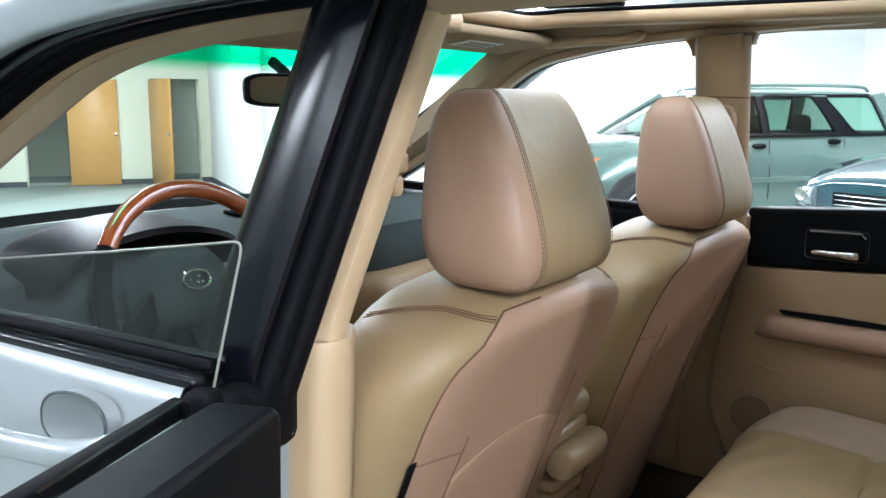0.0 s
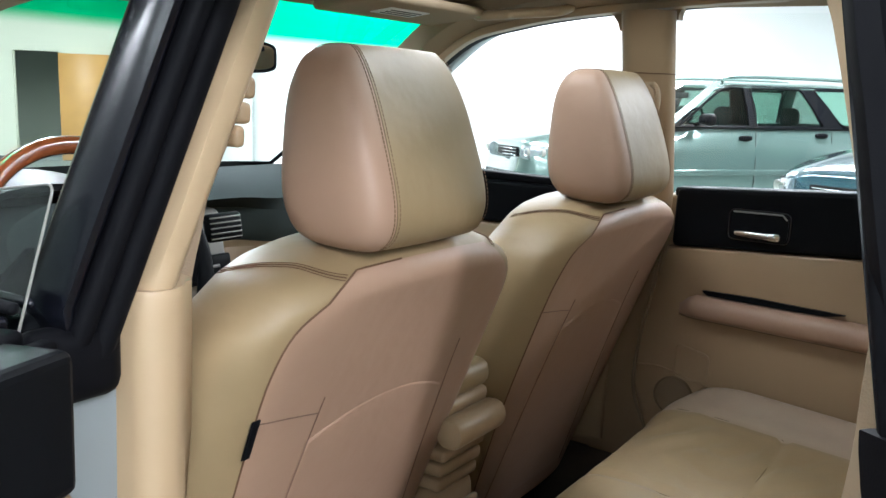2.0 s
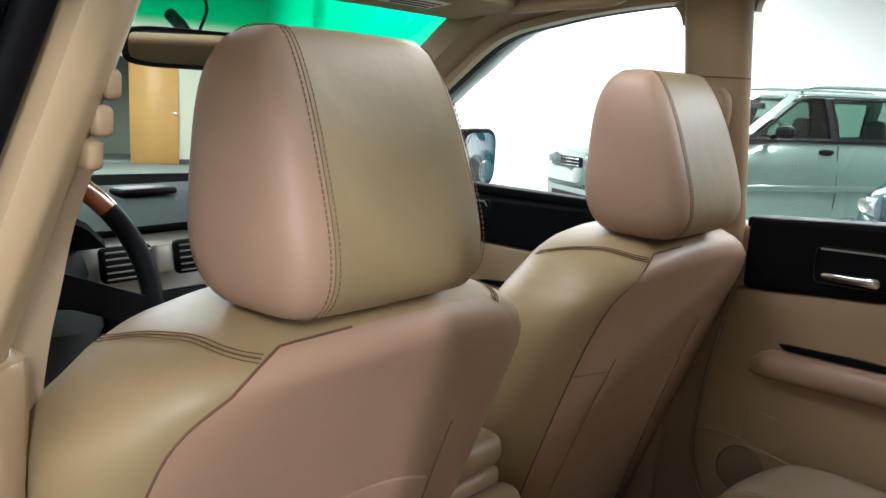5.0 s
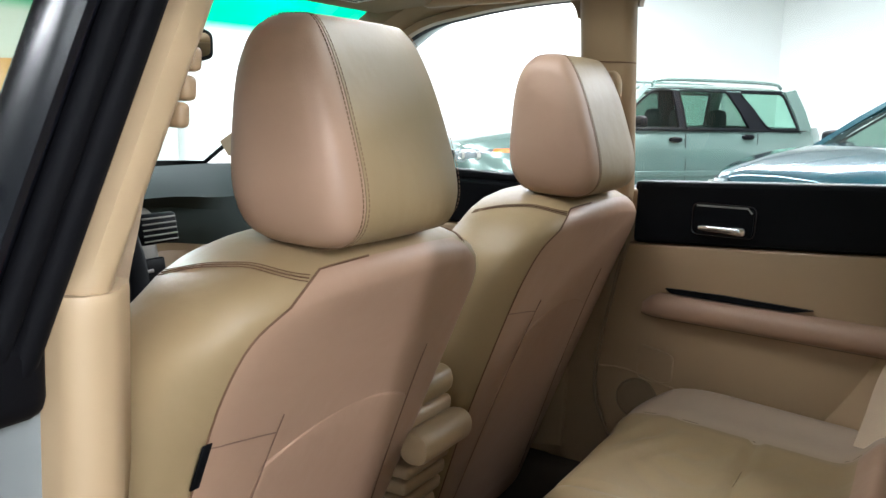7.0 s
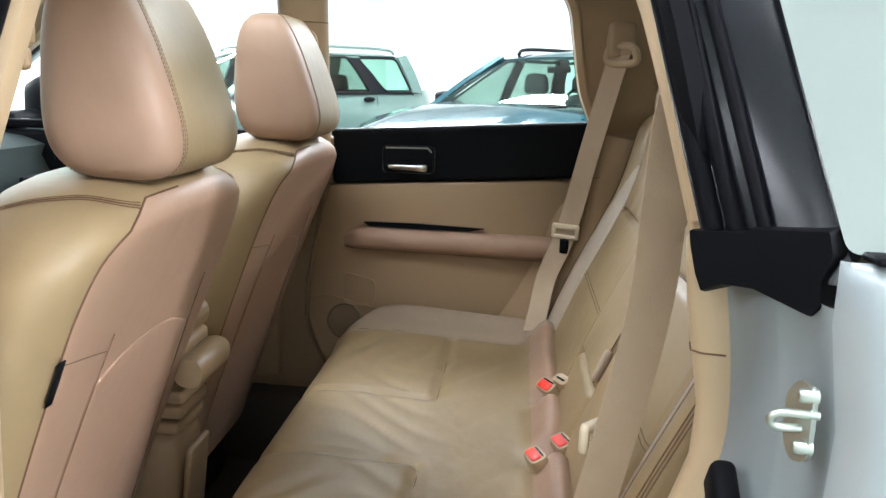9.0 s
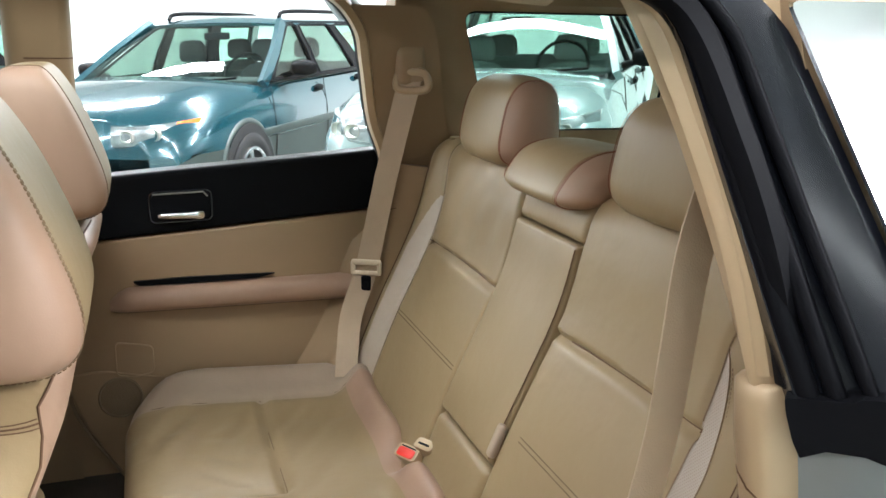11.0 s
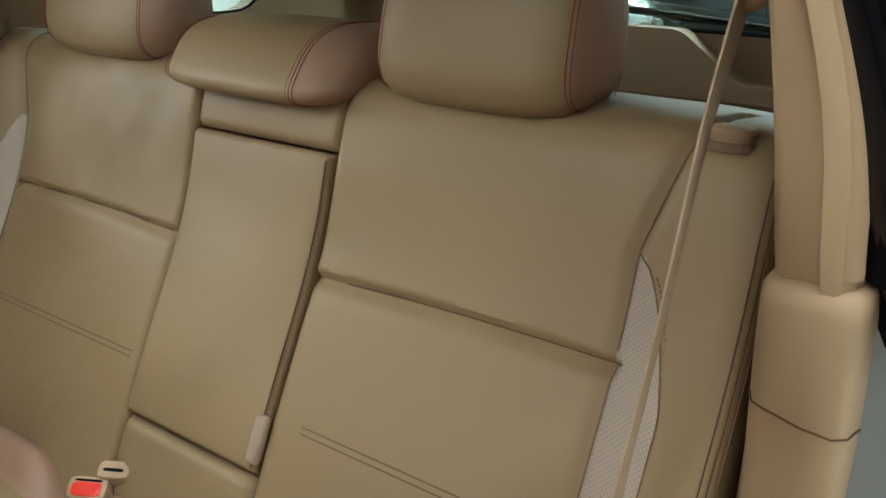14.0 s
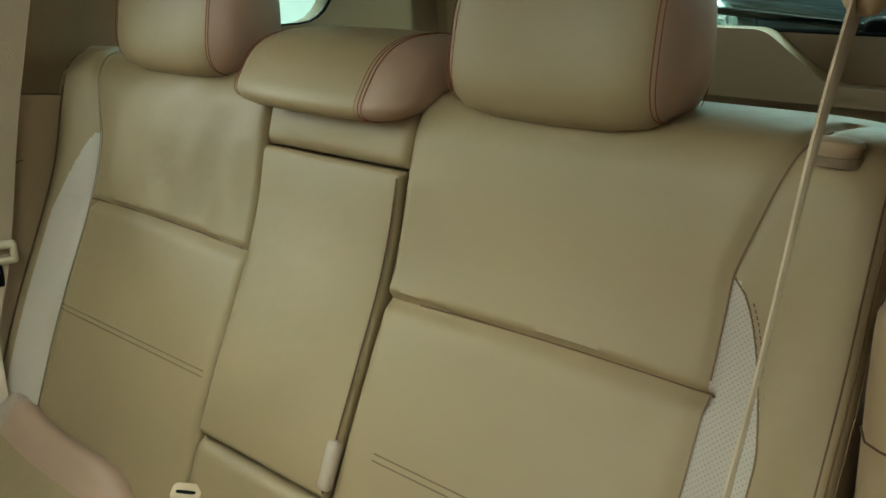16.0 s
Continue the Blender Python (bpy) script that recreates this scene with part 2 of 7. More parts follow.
def skin(bm, rings, closed=True, caps=(True, True), mat=None):
    """Faces between rings of equal length; mat(r, k) gives a face's material index."""
    vs = [[bm.verts.new(p) for p in ring] for ring in rings]
    n = len(vs[0])
    for r in range(len(vs) - 1):
        for k in range(n if closed else n - 1):
            q = (vs[r][k], vs[r][(k + 1) % n], vs[r + 1][(k + 1) % n], vs[r + 1][k])
            try:
                face = bm.faces.new(q)
            except ValueError:
                continue
            if mat:
                face.material_index = mat(r, k)
    if closed and caps[0]:
        bm.faces.new(vs[0]).material_index = mat(0, 0) if mat else 0
    if closed and caps[1]:
        bm.faces.new(vs[-1]).material_index = mat(len(vs) - 2, 0) if mat else 0
    return vs


def loop(cx, cy, a, b, n=2.0, count=40):
    """Points round a superellipse."""
    out = []
    for k in range(count):
        t = 2 * math.pi * k / count
        c, s = math.cos(t), math.sin(t)
        out.append((cx + a * math.copysign(abs(c) ** (2 / n), c), cy + b * math.copysign(abs(s) ** (2 / n), s)))
    return out


def tube(bm, pts, r, sides=8, closed=False, flat=None):
    """A round cord along points; flat=(width, thickness, up) makes it a strap."""
    pts = [Vector(p) for p in pts]
    rings, up = [], None
    for i, p in enumerate(pts):
        a = pts[(i - 1) % len(pts)] if closed or i else p
        b = pts[(i + 1) % len(pts)] if closed or i < len(pts) - 1 else p
        d = (b - a).normalized()
        if flat:
            side = d.cross(Vector(flat[2])).normalized()
            nor = side.cross(d)
            w, h = flat[0] / 2, flat[1] / 2
            rings.append([p + side * w + nor * h, p + side * w - nor * h, p - side * w - nor * h, p - side * w + nor * h])
            continue
        if up is None:
            up = d.orthogonal().normalized()
        up = (up - d * up.dot(d)).normalized()
        side = d.cross(up)
        rings.append([p + r * (math.cos(2 * math.pi * k / sides) * up + math.sin(2 * math.pi * k / sides) * side) for k in range(sides)])
    if closed:
        rings.append(rings[0])
    skin(bm, rings, caps=(not closed, not closed))


def dashes(bm, pts, r, step=0.0045, gap=0.35):
    """Stitches: short cords along a line."""
    pts = [Vector(p) for p in pts]
    lens = [0.0]
    for a, b in zip(pts, pts[1:]):
        lens.append(lens[-1] + (b - a).length)

    def at(d):
        for i in range(len(pts) - 1):
            if d <= lens[i + 1] or i == len(pts) - 2:
                f = (d - lens[i]) / max(1e-9, lens[i + 1] - lens[i])
                return pts[i].lerp(pts[i + 1], min(1, f))
    d = 0.0
    while d < lens[-1] - step:
        tube(bm, [at(d), at(d + step * (1 - gap))], r, sides=4)
        d += step


def rbox(bm, c, s, r=0.01, seg=3, m=None):
    """A box with rounded edges; m turns it about its centre."""
    made = bmesh.ops.create_cube(bm, size=1.0)
    vs = made["verts"]
    for v in vs:
        v.co = Vector((v.co.x * s[0], v.co.y * s[1], v.co.z * s[2]))
    es = {e for v in vs for e in v.link_edges}
    if r > 0:
        out = bmesh.ops.bevel(bm, geom=list(es), offset=min(r, min(s) * 0.49), segments=seg, profile=0.5, affect="EDGES")
        vs = {v for f in out["faces"] for v in f.verts} | {v for v in vs if v.is_valid}
    for v in vs:
        v.co = (m @ v.co if m else v.co) + Vector(c)


def prism(bm, outline, d0, d1, axis=0, r=0.0, seg=2):
    """An outline in the other two axes, drawn from d0 to d1 along an axis, with rounded rims at d1."""
    def put(p, d):
        q = list(p)
        q.insert(axis, d)
        return Vector(q)
    a = [bm.verts.new(put(p, d0)) for p in outline]
    b = [bm.verts.new(put(p, d1)) for p in outline]
    n = len(outline)
    bm.faces.new(a)
    top = bm.faces.new(b)
    for k in range(n):
        bm.faces.new((a[k], a[(k + 1) % n], b[(k + 1) % n], b[k]))
    if r:
        bmesh.ops.bevel(bm, geom=list(top.edges), offset=r, segments=seg, profile=0.5, affect="EDGES")


def rounded(outline, r, seg=5):
    """An outline with its corners rounded; r is one radius or one a corner."""
    out, n = [], len(outline)
    for i, p in enumerate(outline):
        rr = r[i] if isinstance(r, (list, tuple)) else r
        p, a, b = Vector(p), Vector(outline[i - 1]), Vector(outline[(i + 1) % n])
        if rr <= 0:
            out.append(tuple(p))
            continue
        da, db = (a - p), (b - p)
        t = min(rr, da.length * 0.45, db.length * 0.45)
        s, e = p + da.normalized() * t, p + db.normalized() * t
        for k in range(seg + 1):
            f = k / seg
            out.append(tuple((1 - f) ** 2 * s + 2 * f * (1 - f) * p + f * f * e))
    return out


def spline(pts, count):
    """count points along a smooth line through pts (any number of values a point)."""
    pts = [np.array(p, float) for p in pts]
    ext = [2 * pts[0] - pts[1], *pts, 2 * pts[-1] - pts[-2]]
    out = []
    for i in range(count):
        u = i / (count - 1) * (len(pts) - 1)
        k = min(int(u), len(pts) - 2)
        f = u - k
        a, b, c, d = ext[k:k + 4]
        out.append(tuple(0.5 * (2 * b + (c - a) * f + (2 * a - 5 * b + 4 * c - d) * f * f + (3 * b - a - 3 * c + d) * f ** 3)))
    return out


def pillow(bm, where, nu, nv, width, height, rim=0.02, depth=0.05, dips=(), mat=None, puff=0.0, sag=0.0):
    """An upholstered pad. where(u, v) gives a place and the way out of it; the rim rolls back over depth; dips are functions of u, v
    (metres along both) that give a hollow in metres."""
    def eased(n, size):
        e = rim / size
        inner = [e + (1 - 2 * e) * i / (n - 1) for i in range(n)]
        edge = [e * f for f in (0.0, 0.06, 0.2, 0.45, 0.7)]
        return edge + inner + [1 - f for f in reversed(edge)]
    us, vs = eased(nu, width), eased(nv, height)
    rows = []
    for v in [vs[0]] + vs + [vs[-1]]:
        row = []
        for u in [us[0]] + us + [us[-1]]:
            p, nrm = where(u, v)
            du, dv = min(u, 1 - u) * width, min(v, 1 - v) * height
            h = 0.0
            for d in (du, dv):
                if d < rim:
                    h -= rim - math.sqrt(max(0, rim * rim - (rim - d) ** 2))
            h = max(h, -rim)
            h += puff * math.sin(math.pi * u) * math.sin(math.pi * v)
            for dip in dips:
                h -= dip(u * width, v * height)
            row.append((p, nrm, h))
        rows.append(row)
    last = len(rows) - 1
    pts = []
    for j, row in enumerate(rows):
        line = []
        for i, (p, nrm, h) in enumerate(row):
            if j in (0, last) or i in (0, len(row) - 1):
                h = -depth
            line.append(Vector(p) + Vector(nrm) * h)
        pts.append(line)
    fn = None
    if mat:
        uu, vv = [us[0]] + us + [us[-1]], [vs[0]] + vs + [vs[-1]]
        fn = lambda r, k: mat((uu[k] + uu[k + 1]) / 2 * width, (vv[r] + vv[r + 1]) / 2 * height)
    skin(bm, pts, closed=False, mat=fn)


def groove(x=None, y=None, deep=0.006, wide=0.006, x0=-9, x1=9, y0=-9, y1=9):
    """A sewn hollow along x = const or y = const of a pad, between the given ends."""
    def dip(u, v):
        if not (x0 <= u <= x1 and y0 <= v <= y1):
            return 0.0
        d = (u - x) if x is not None else (v - y)
        return deep * math.exp(-(d / wide) ** 2)
    return dip


# ---- the car's seats ----
def headrest(parent, cx, cy, z0, z1, depth, half, seam, taper=0.25, lean=0.05, rake=0.0, name="headrest", thread=None, crown=2.8, left=None, soft=False):
    """An oval headrest: a band of tan leather over the top, rose side pieces, sewn with a double seam."""
    zc, hh = (z0 + z1) / 2, (z1 - z0) / 2
    count = 56

    def ring(f, x):
        out = []
        for y, z in loop(0, 0, depth * f, hh * f, crown, count)[:count // 2] + loop(0, 0, depth * f, hh * f, 3.3, count)[count // 2:]:
            h = z / hh
            y2 = y * (1 - 0.14 * h) + lean * h + rake * max(0.0, (h + 1) / 2) ** 1.5 * max(0, -y / depth)
            zz = zc + z
            out.append(Vector((cx + x * (1 - taper * max(0.0, (h + 1) / 2) ** 1.7), cy + y2, zz)))
        return out
    def girth(u):
        """How full a softly rounded headrest is at a share of its half width."""
        return max(0.02, (1 - u ** 6) ** (1 / 2.6))

    def flank(sm):
        if soft:
            us = [0.9999, 0.997, 0.985, 0.96, 0.93, sm + (0.93 - sm) * 0.6, sm + (0.93 - sm) * 0.25, sm, sm * 0.9, sm * 0.6]
            return [(-u, girth(u)) for u in us]
        out = [(-1.0, 0.02), (-0.997, 0.28), (-0.985, 0.52), (-0.955, 0.72), (-0.905, 0.86)]
        out += [(-0.83, 0.945), (-0.74 if sm < 0.7 else -0.78, 0.982), (-sm, 0.997)] if sm < 0.78 else [(-0.87, 0.905), (-0.85, 0.927), (-sm, 0.948)]
        return out + [(-sm * 0.9, 1.0), (-sm * 0.6, 1.006)]
    left = left or seam
    prof = flank(left) + [(0, 1.01)] + [(-x, f) for x, f in reversed(flank(seam))]
    rings = [ring(f, x * half) for x, f in prof]
    bm = bmesh.new()
    side = 7
    skin(bm, rings, mat=lambda r, k: 1 if r < side or r >= len(rings) - 1 - side else 0)
    ob = part(name, bm, [TAN, ROSE], parent)
    for sgn in (-1, 1):
        for off, rad, dashed in ((0.0, 0.0007, False), (0.005, 0.0006, True), (-0.005, 0.0006, True)):
            bm = bmesh.new()
            sm = seam if sgn > 0 else left
            base = girth(sm) * 1.002 if soft else 1.0 if sm < 0.78 else 0.949
            pts = [p for p in ring(base * (0.999 if not dashed else 1.001), sgn * (half * sm - off))]
            pts.append(pts[0])
            if dashed and not soft:
                dashes(bm, pts, rad * 1.1, 0.0052, 0.3)
            else:
                tube(bm, pts, rad * (0.9 if soft else 0.7), 5)
            part("stitching", bm, thread or (STITCH_SEAT if dashed else STITCH_TAN), ob)
    return ob


def front_seat(cx, right=1.0, tab=True, side=-0.017):
    seat = thing("car_seat", (cx, 0.2, 0.2), "tan leather front seat with rose-beige back panel on the car floor", "car seat", "front seats")
    # backrest: rings from the hinge up to the shoulder
    keys = [(0.40, 0.215, 0.40, 0.235, 3.4), (0.55, 0.165, 0.375, 0.255, 3.2), (0.70, 0.115, 0.335, 0.276, 3.1), (0.85, 0.062, 0.285, 0.284, 3.1),
            (0.95, 0.025, 0.25, 0.284, 3.1), (1.01, 0.004, 0.222, 0.272, 3.0), (1.045, -0.006, 0.205, 0.250, 2.9)]
    rows = spline(keys, 26)
    rows += [(1.058, -0.004, 0.198, 0.236, 2.8), (1.069, 0.004, 0.188, 0.214, 2.7), (1.078, 0.018, 0.172, 0.176, 2.6), (1.084, 0.038, 0.152, 0.135, 2.5),
             (1.087, 0.06, 0.13, 0.08, 2.3), (1.088, 0.085, 0.105, 0.02, 2.0)]
    count = 64
    bx = cx + 0.010
    rows = [(z, yr, yf, w + 0.010, n) for z, yr, yf, w, n in rows]
    rings = []
    for r, (z, yr, yf, w, n) in enumerate(rows):
        slope = 0.024 * min(1, max(0, (r - 16) / 9))
        pts = [(bx + (x - bx) * (right if x > bx else 1), y) for x, y in loop(bx, (yr + yf) / 2, w, (yf - yr) / 2, n, count)]
        rings.append([Vector((x, y, z - slope * (abs(x - bx) / 0.25) ** 2.5)) for x, y in pts])

    def rear_y(x, z):
        """The back face's depth at a height."""
        q = min(max(z, rows[0][0]), 1.04)
        i = max(j for j in range(26) if rows[j][0] <= q + 1e-6)
        i = min(i, 24)
        f = (q - rows[i][0]) / (rows[i + 1][0] - rows[i][0])
        yr, yf, w, n = [rows[i][c] + (rows[i + 1][c] - rows[i][c]) * f for c in (1, 2, 3, 4)]
        e = min(0.98, abs(x - bx) / w / (right if x > bx else 1))
        return (yr + yf) / 2 - (yf - yr) / 2 * (1 - e ** n) ** (1 / n) + 0.012 * max(0, 1 - (e / 0.75) ** 2) * max(0, math.sin(math.pi * min(1, (i + f) / 24)))
    lo, hi = count * 5 // 8, count * 7 // 8
    for r, ring in enumerate(rings):        # the rear panel lies slightly hollow
        for k in range(lo + 2, hi - 1):
            f = math.sin(math.pi * (k - lo) / (hi - lo))
            ring[k].y += 0.012 * f * max(0, math.sin(math.pi * min(1, r / 24)))
    plain = [list(ring) for ring in rings]
    for r in range(20, 28):                 # the panel's upper corners are rounded off
        f = ((r - 19) / 8) ** 2.2
        old = [p.copy() for p in rings[r]]
        for c, way in ((lo, 1), (hi, -1)):
            for q in range(-3, 9):
                share = 2.6 * f * (max(0, 1 - q / 9) if q >= 0 else 1 + q / 4)
                k = c + way * q
                a = k + way * int(share)
                rings[r][k] = old[a].lerp(old[a + way], share - int(share))
    bm = bmesh.new()
    skin(bm, rings, mat=lambda r, k: 1 if lo <= k < hi and r < 27 else 0)
    back = part("backrest", bm, [TAN, ROSE], seat)
    bm = bmesh.new()
    out = lambda p, d: p + (p - Vector((cx, 0.12, p.z))).normalized() * d
    line = [out(rings[r][lo], 0.0006) for r in range(28)] + [rings[27][k] + Vector((0, -0.0004, 0.0006)) for k in range(lo + 1, lo + 6)]
    tube(bm, line, 0.0013, 6)
    part("stitching", bm, STITCH, back)
    for k in (lo, hi):                      # the triple seam over the shoulder
        sgn = -1 if k == lo else 1
        kk = range(lo + 2, lo - 15, -1) if k == lo else range(hi - 2, hi + 15)
        for off in (0, 1, 2):
            bm = bmesh.new()
            pts = []
            for i, q in enumerate(kk):
                g = 1.5 * math.sin(math.pi * i / 16)
                j, g = 26 + int(g), g % 1
                a, b = plain[j][q % count].lerp(plain[j + 1][q % count], g), plain[j + 1][q % count].lerp(plain[j + 2][q % count], g)
                pts.append(a.lerp(b, 0.5) + (b - a).normalized() * 0.0045 * (off - 1) + Vector((sgn * 0.0012, -0.0008, 0.0014)))
            if off == 1:
                tube(bm, pts, 0.0009, 5)
            else:
                tube(bm, pts, 0.0006, 5)
            part("stitching", bm, STITCH, back)
    # map pocket: a panel sewn on the rear between two piped seams, its mouth a soft fold
    def pocket_side(z):
        return 0.142 + 0.030 * max(0.0, (0.90 - z) / 0.45)

    def pocket(u, v):
        z = 0.44 + v * (0.872 - 0.034 * abs(2 * u - 1) ** 2 - 0.44)
        x = bx + 0.004 + (2 * u - 1) * pocket_side(z)
        return (x, rear_y(x, z) - 0.0003, z), (0, -0.95, -0.3)
    bm = bmesh.new()
    pillow(bm, pocket, 22, 18, 0.30, 0.42, rim=0.006, depth=0.002, puff=0.0012)
    pk = part("map_pocket", bm, ROSE, seat)
    for sgn in (-1, 1):
        bm = bmesh.new()
        pts = []
        for i in range(17):
            z = 0.44 + (0.462 if sgn < 0 else 0.475) * i / 16
            x = bx + 0.004 + sgn * pocket_side(z)
            pts.append(Vector((x, rear_y(x, z) - 0.0004, z)))
        tube(bm, pts, 0.0008, 6)
        part("pocket_hem", bm, STITCH_ROSE, pk)
    bm = bmesh.new()                        # the seam from the side label to the pocket
    pts = []
    for i in range(11):
        f = i / 10
        x = bx - 0.240 + 0.098 * f
        z = 0.893 - 0.004 * f - 0.008 * f * f
        pts.append(Vector((x, rear_y(x, z) - 0.0004, z)))
    tube(bm, pts, 0.0008, 5)
    part("panel_seam", bm, STITCH_ROSE, back)
    # side label in the seam
    if tab:
        bm = bmesh.new()
        a, b = rings[12][lo], rings[15][lo]
        d = (b - a).normalized()
        rot = d.to_track_quat("Z", "X").to_matrix().to_4x4()
        rbox(bm, (a + b) / 2 + Vector((-0.004, -0.004, 0)), (0.002, 0.012, 0.055), 0.0006, 1, rot)
        part("side_label", bm, BLACK, back, "small black sewn-in side label")
    # cushion, base and slide
    bm = bmesh.new()

    def top_of(u, v):
        return (cx + (u - 0.5) * 0.50, 0.30 + v * 0.46, 0.50 + 0.06 * v + 0.035 * (2 * abs(u - 0.5)) ** 3), (0, -0.1, 0.99)
    pillow(bm, top_of, 16, 12, 0.50, 0.46, rim=0.05, depth=0.16, dips=[groove(x=0.1, deep=0.008), groove(x=0.4, deep=0.008), groove(y=0.2, deep=0.006, x0=0.1, x1=0.4)])
    part("cushion", bm, TAN, seat)
    bm = bmesh.new()
    rbox(bm, (cx, 0.48, 0.30), (0.42, 0.44, 0.12), 0.03)
    for sx in (-0.17, 0.17):
        rbox(bm, (cx + sx, 0.46, 0.232), (0.05, 0.56, 0.028), 0.008)
    part("seat_base", bm, BLACK, seat)
    for sx in (-0.05, 0.05):
        bm = bmesh.new()
        tube(bm, [(cx + sx, 0.075, 1.05), (cx + sx, 0.075, 1.12)], 0.006, 10)
        part("headrest_post", bm, CHROME, seat)
    headrest(seat, cx + side, 0.058, 1.080, 1.316, 0.080, 0.131, 0.83, taper=0.13, lean=0.010, rake=0.040, crown=3.5, left=0.67)
    return seat


driver = front_seat(-0.288, 1.03)
tagged(driver, "tan leather driver's seat with rose-beige back and stitched headrest")
passenger = front_seat(0.388, 1.19, False)
tagged(passenger, "tan leather front passenger seat with rose-beige back and stitched headrest")


def rear_seat():
    seat = thing("rear_bench_seat", (0, -0.4, 0.3), "tan leather rear bench seat with a fold-down centre armrest", "car seat")
    slope = [(-0.455, 0.52), (-0.548, 0.764), (-0.640, 0.965), (-0.673, 1.08), (-0.688, 1.125), (-0.712, 1.15), (-0.76, 1.158), (-0.82, 1.156)]
    line = [Vector((0, *p)) for p in spline(slope, 60)]
    lens = [0.0]
    for a, b in zip(line, line[1:]):
        lens.append(lens[-1] + (b - a).length)

    def on(v0, v1, lift=0.0):
        def at(v):
            d = v0 + (v1 - v0) * v
            i = max(0, min(len(line) - 2, sum(1 for q in lens[1:-1] if q <= d)))
            f = (d - lens[i]) / (lens[i + 1] - lens[i])
            p = line[i].lerp(line[i + 1], f)
            t = (line[min(i + 2, len(line) - 1)] - line[max(0, i - 1)]).normalized()
            return p, Vector((0, t.z, -t.y))
        return at

    def length_to(z):
        i = next(k for k, p in enumerate(line) if p.z >= z)
        f = (z - line[i - 1].z) / (line[i].z - line[i - 1].z)
        return lens[i - 1] + (lens[i] - lens[i - 1]) * f
    total = lens[-1]
    hem, low = length_to(0.952), length_to(0.806)
    pt = length_to(1.048)

    def block(name, x0, x1, sgn):
        at = on(0, total)
        w = x1 - x0
        trim = 0.029 if sgn < 0 else 0.0
        far = (lambda u: u + trim) if sgn < 0 else (lambda u: w - u)      # metres from the outer edge

        def where(u, v):
            p, n = at(v)
            x = x0 + u * w
            e = far(u * w)
            bolster = 0.016 * math.exp(-((e - 0.055) / 0.045) ** 2) * (1 if v < 0.82 else max(0, 1 - (v - 0.82) * 8))
            q = Vector((x, p.y, p.z)) + n * bolster
            q.z -= 0.035 * max(0, (0.14 - e) / 0.14) ** 2 * max(0, v - 0.6)
            return q, n
        wide = 0.137 if sgn < 0 else 0.127
        edge = lambda s: wide if s < pt else wide - (s - pt) * 0.27
        strip = lambda s: wide - (0.053 if sgn < 0 else 0.066) * min(1, max(0, (pt - s) / 0.13)) ** 0.55

        def seam(u, v):
            d = far(u) - edge(v)
            return 0.005 * math.exp(-(d / 0.008) ** 2) if v < total - 0.05 else 0

        def hem_dip(u, v):
            d = v - hem - 0.006 * math.sin(u / w * 3)
            return 0.010 * math.exp(-(d / (0.0035 if d > 0 else 0.010)) ** 2) if far(u) > 0.13 else 0

        def wrinkle(u, v):
            if sgn > 0:
                return 0.0012 * math.sin(u * 70 + 5 * math.sin(v * 9)) * max(0, math.sin(v * 6 - 1.6)) if v > hem else 0.0
            return 0.0012 * math.sin((u * 0.3 + v) * 90) * math.exp(-((u - w) / 0.06) ** 2 - ((v - hem) / 0.04) ** 2)

        def colour(u, v):
            e = far(u)
            if strip(v) < e < edge(v) and v < pt:
                return 2
            return 0
        bm = bmesh.new()
        pillow(bm, where, 180, 190, w, total, rim=0.011, depth=0.09, dips=[seam, hem_dip, wrinkle], mat=colour)
        ob = part(name, bm, [TAN, CREAM, PERF if sgn < 0 else PALE], seat, "tan leather seat back with a pale side strip")
        # sewn lines lying on the pad
        def sew(pts, r, dashed=0.0, thread=STITCH):
            bm = bmesh.new()
            if dashed:
                dashes(bm, pts, r, dashed)
            else:
                tube(bm, pts, r, 5)
            part("stitching", bm, thread, ob)

        def spot(e, s, up=0.0015):
            u = (e - trim if sgn < 0 else w - e) / w
            p, n = where(u, s / total)
            dip = seam(u * w, s) + hem_dip(u * w, s)
            return Vector(p) + Vector(n) * (up - dip)
        n = 50
        sew([spot(edge(total * 0.9 * i / n), total * 0.9 * i / n, 0.0012) for i in range(n + 1)], 0.0008 if sgn < 0 else 0.0006, 0, STITCH_SEAT if sgn < 0 else STITCH_TAN)
        sew([spot(0.13 + (w - 0.145) * i / n, hem + 0.006 * math.sin((0.13 + (w - 0.145) * i / n) / w * 3) , 0.0010) for i in range(n + 1)], 0.0012)
        for d in (0.0, 0.007):
            sew([spot(0.13 + (w - 0.145) * i / n, low + d, 0.0004) for i in range(n + 1)], 0.0008, 0, STITCH_TAN)
        if sgn < 0:
            pts = [spot(strip(pt * i / n), pt * i / n, 0.0008) for i in range(n + 1)]
            sew(pts, 0.0008, 0, STITCH_SEAT)
            sew([p + Vector((sgn * 0.005, 0, 0)) for p in pts[:n]], 0.0007, 0.005)
        for e in (0.026, 0.032, 0.038):
            sew([spot(e, total * 0.86 * i / n, 0.0008) for i in range(n + 1)], 0.0008)
        return ob
    block("seat_back", -0.576, -0.116, -1)
    block("seat_back", 0.114, 0.605, 1)

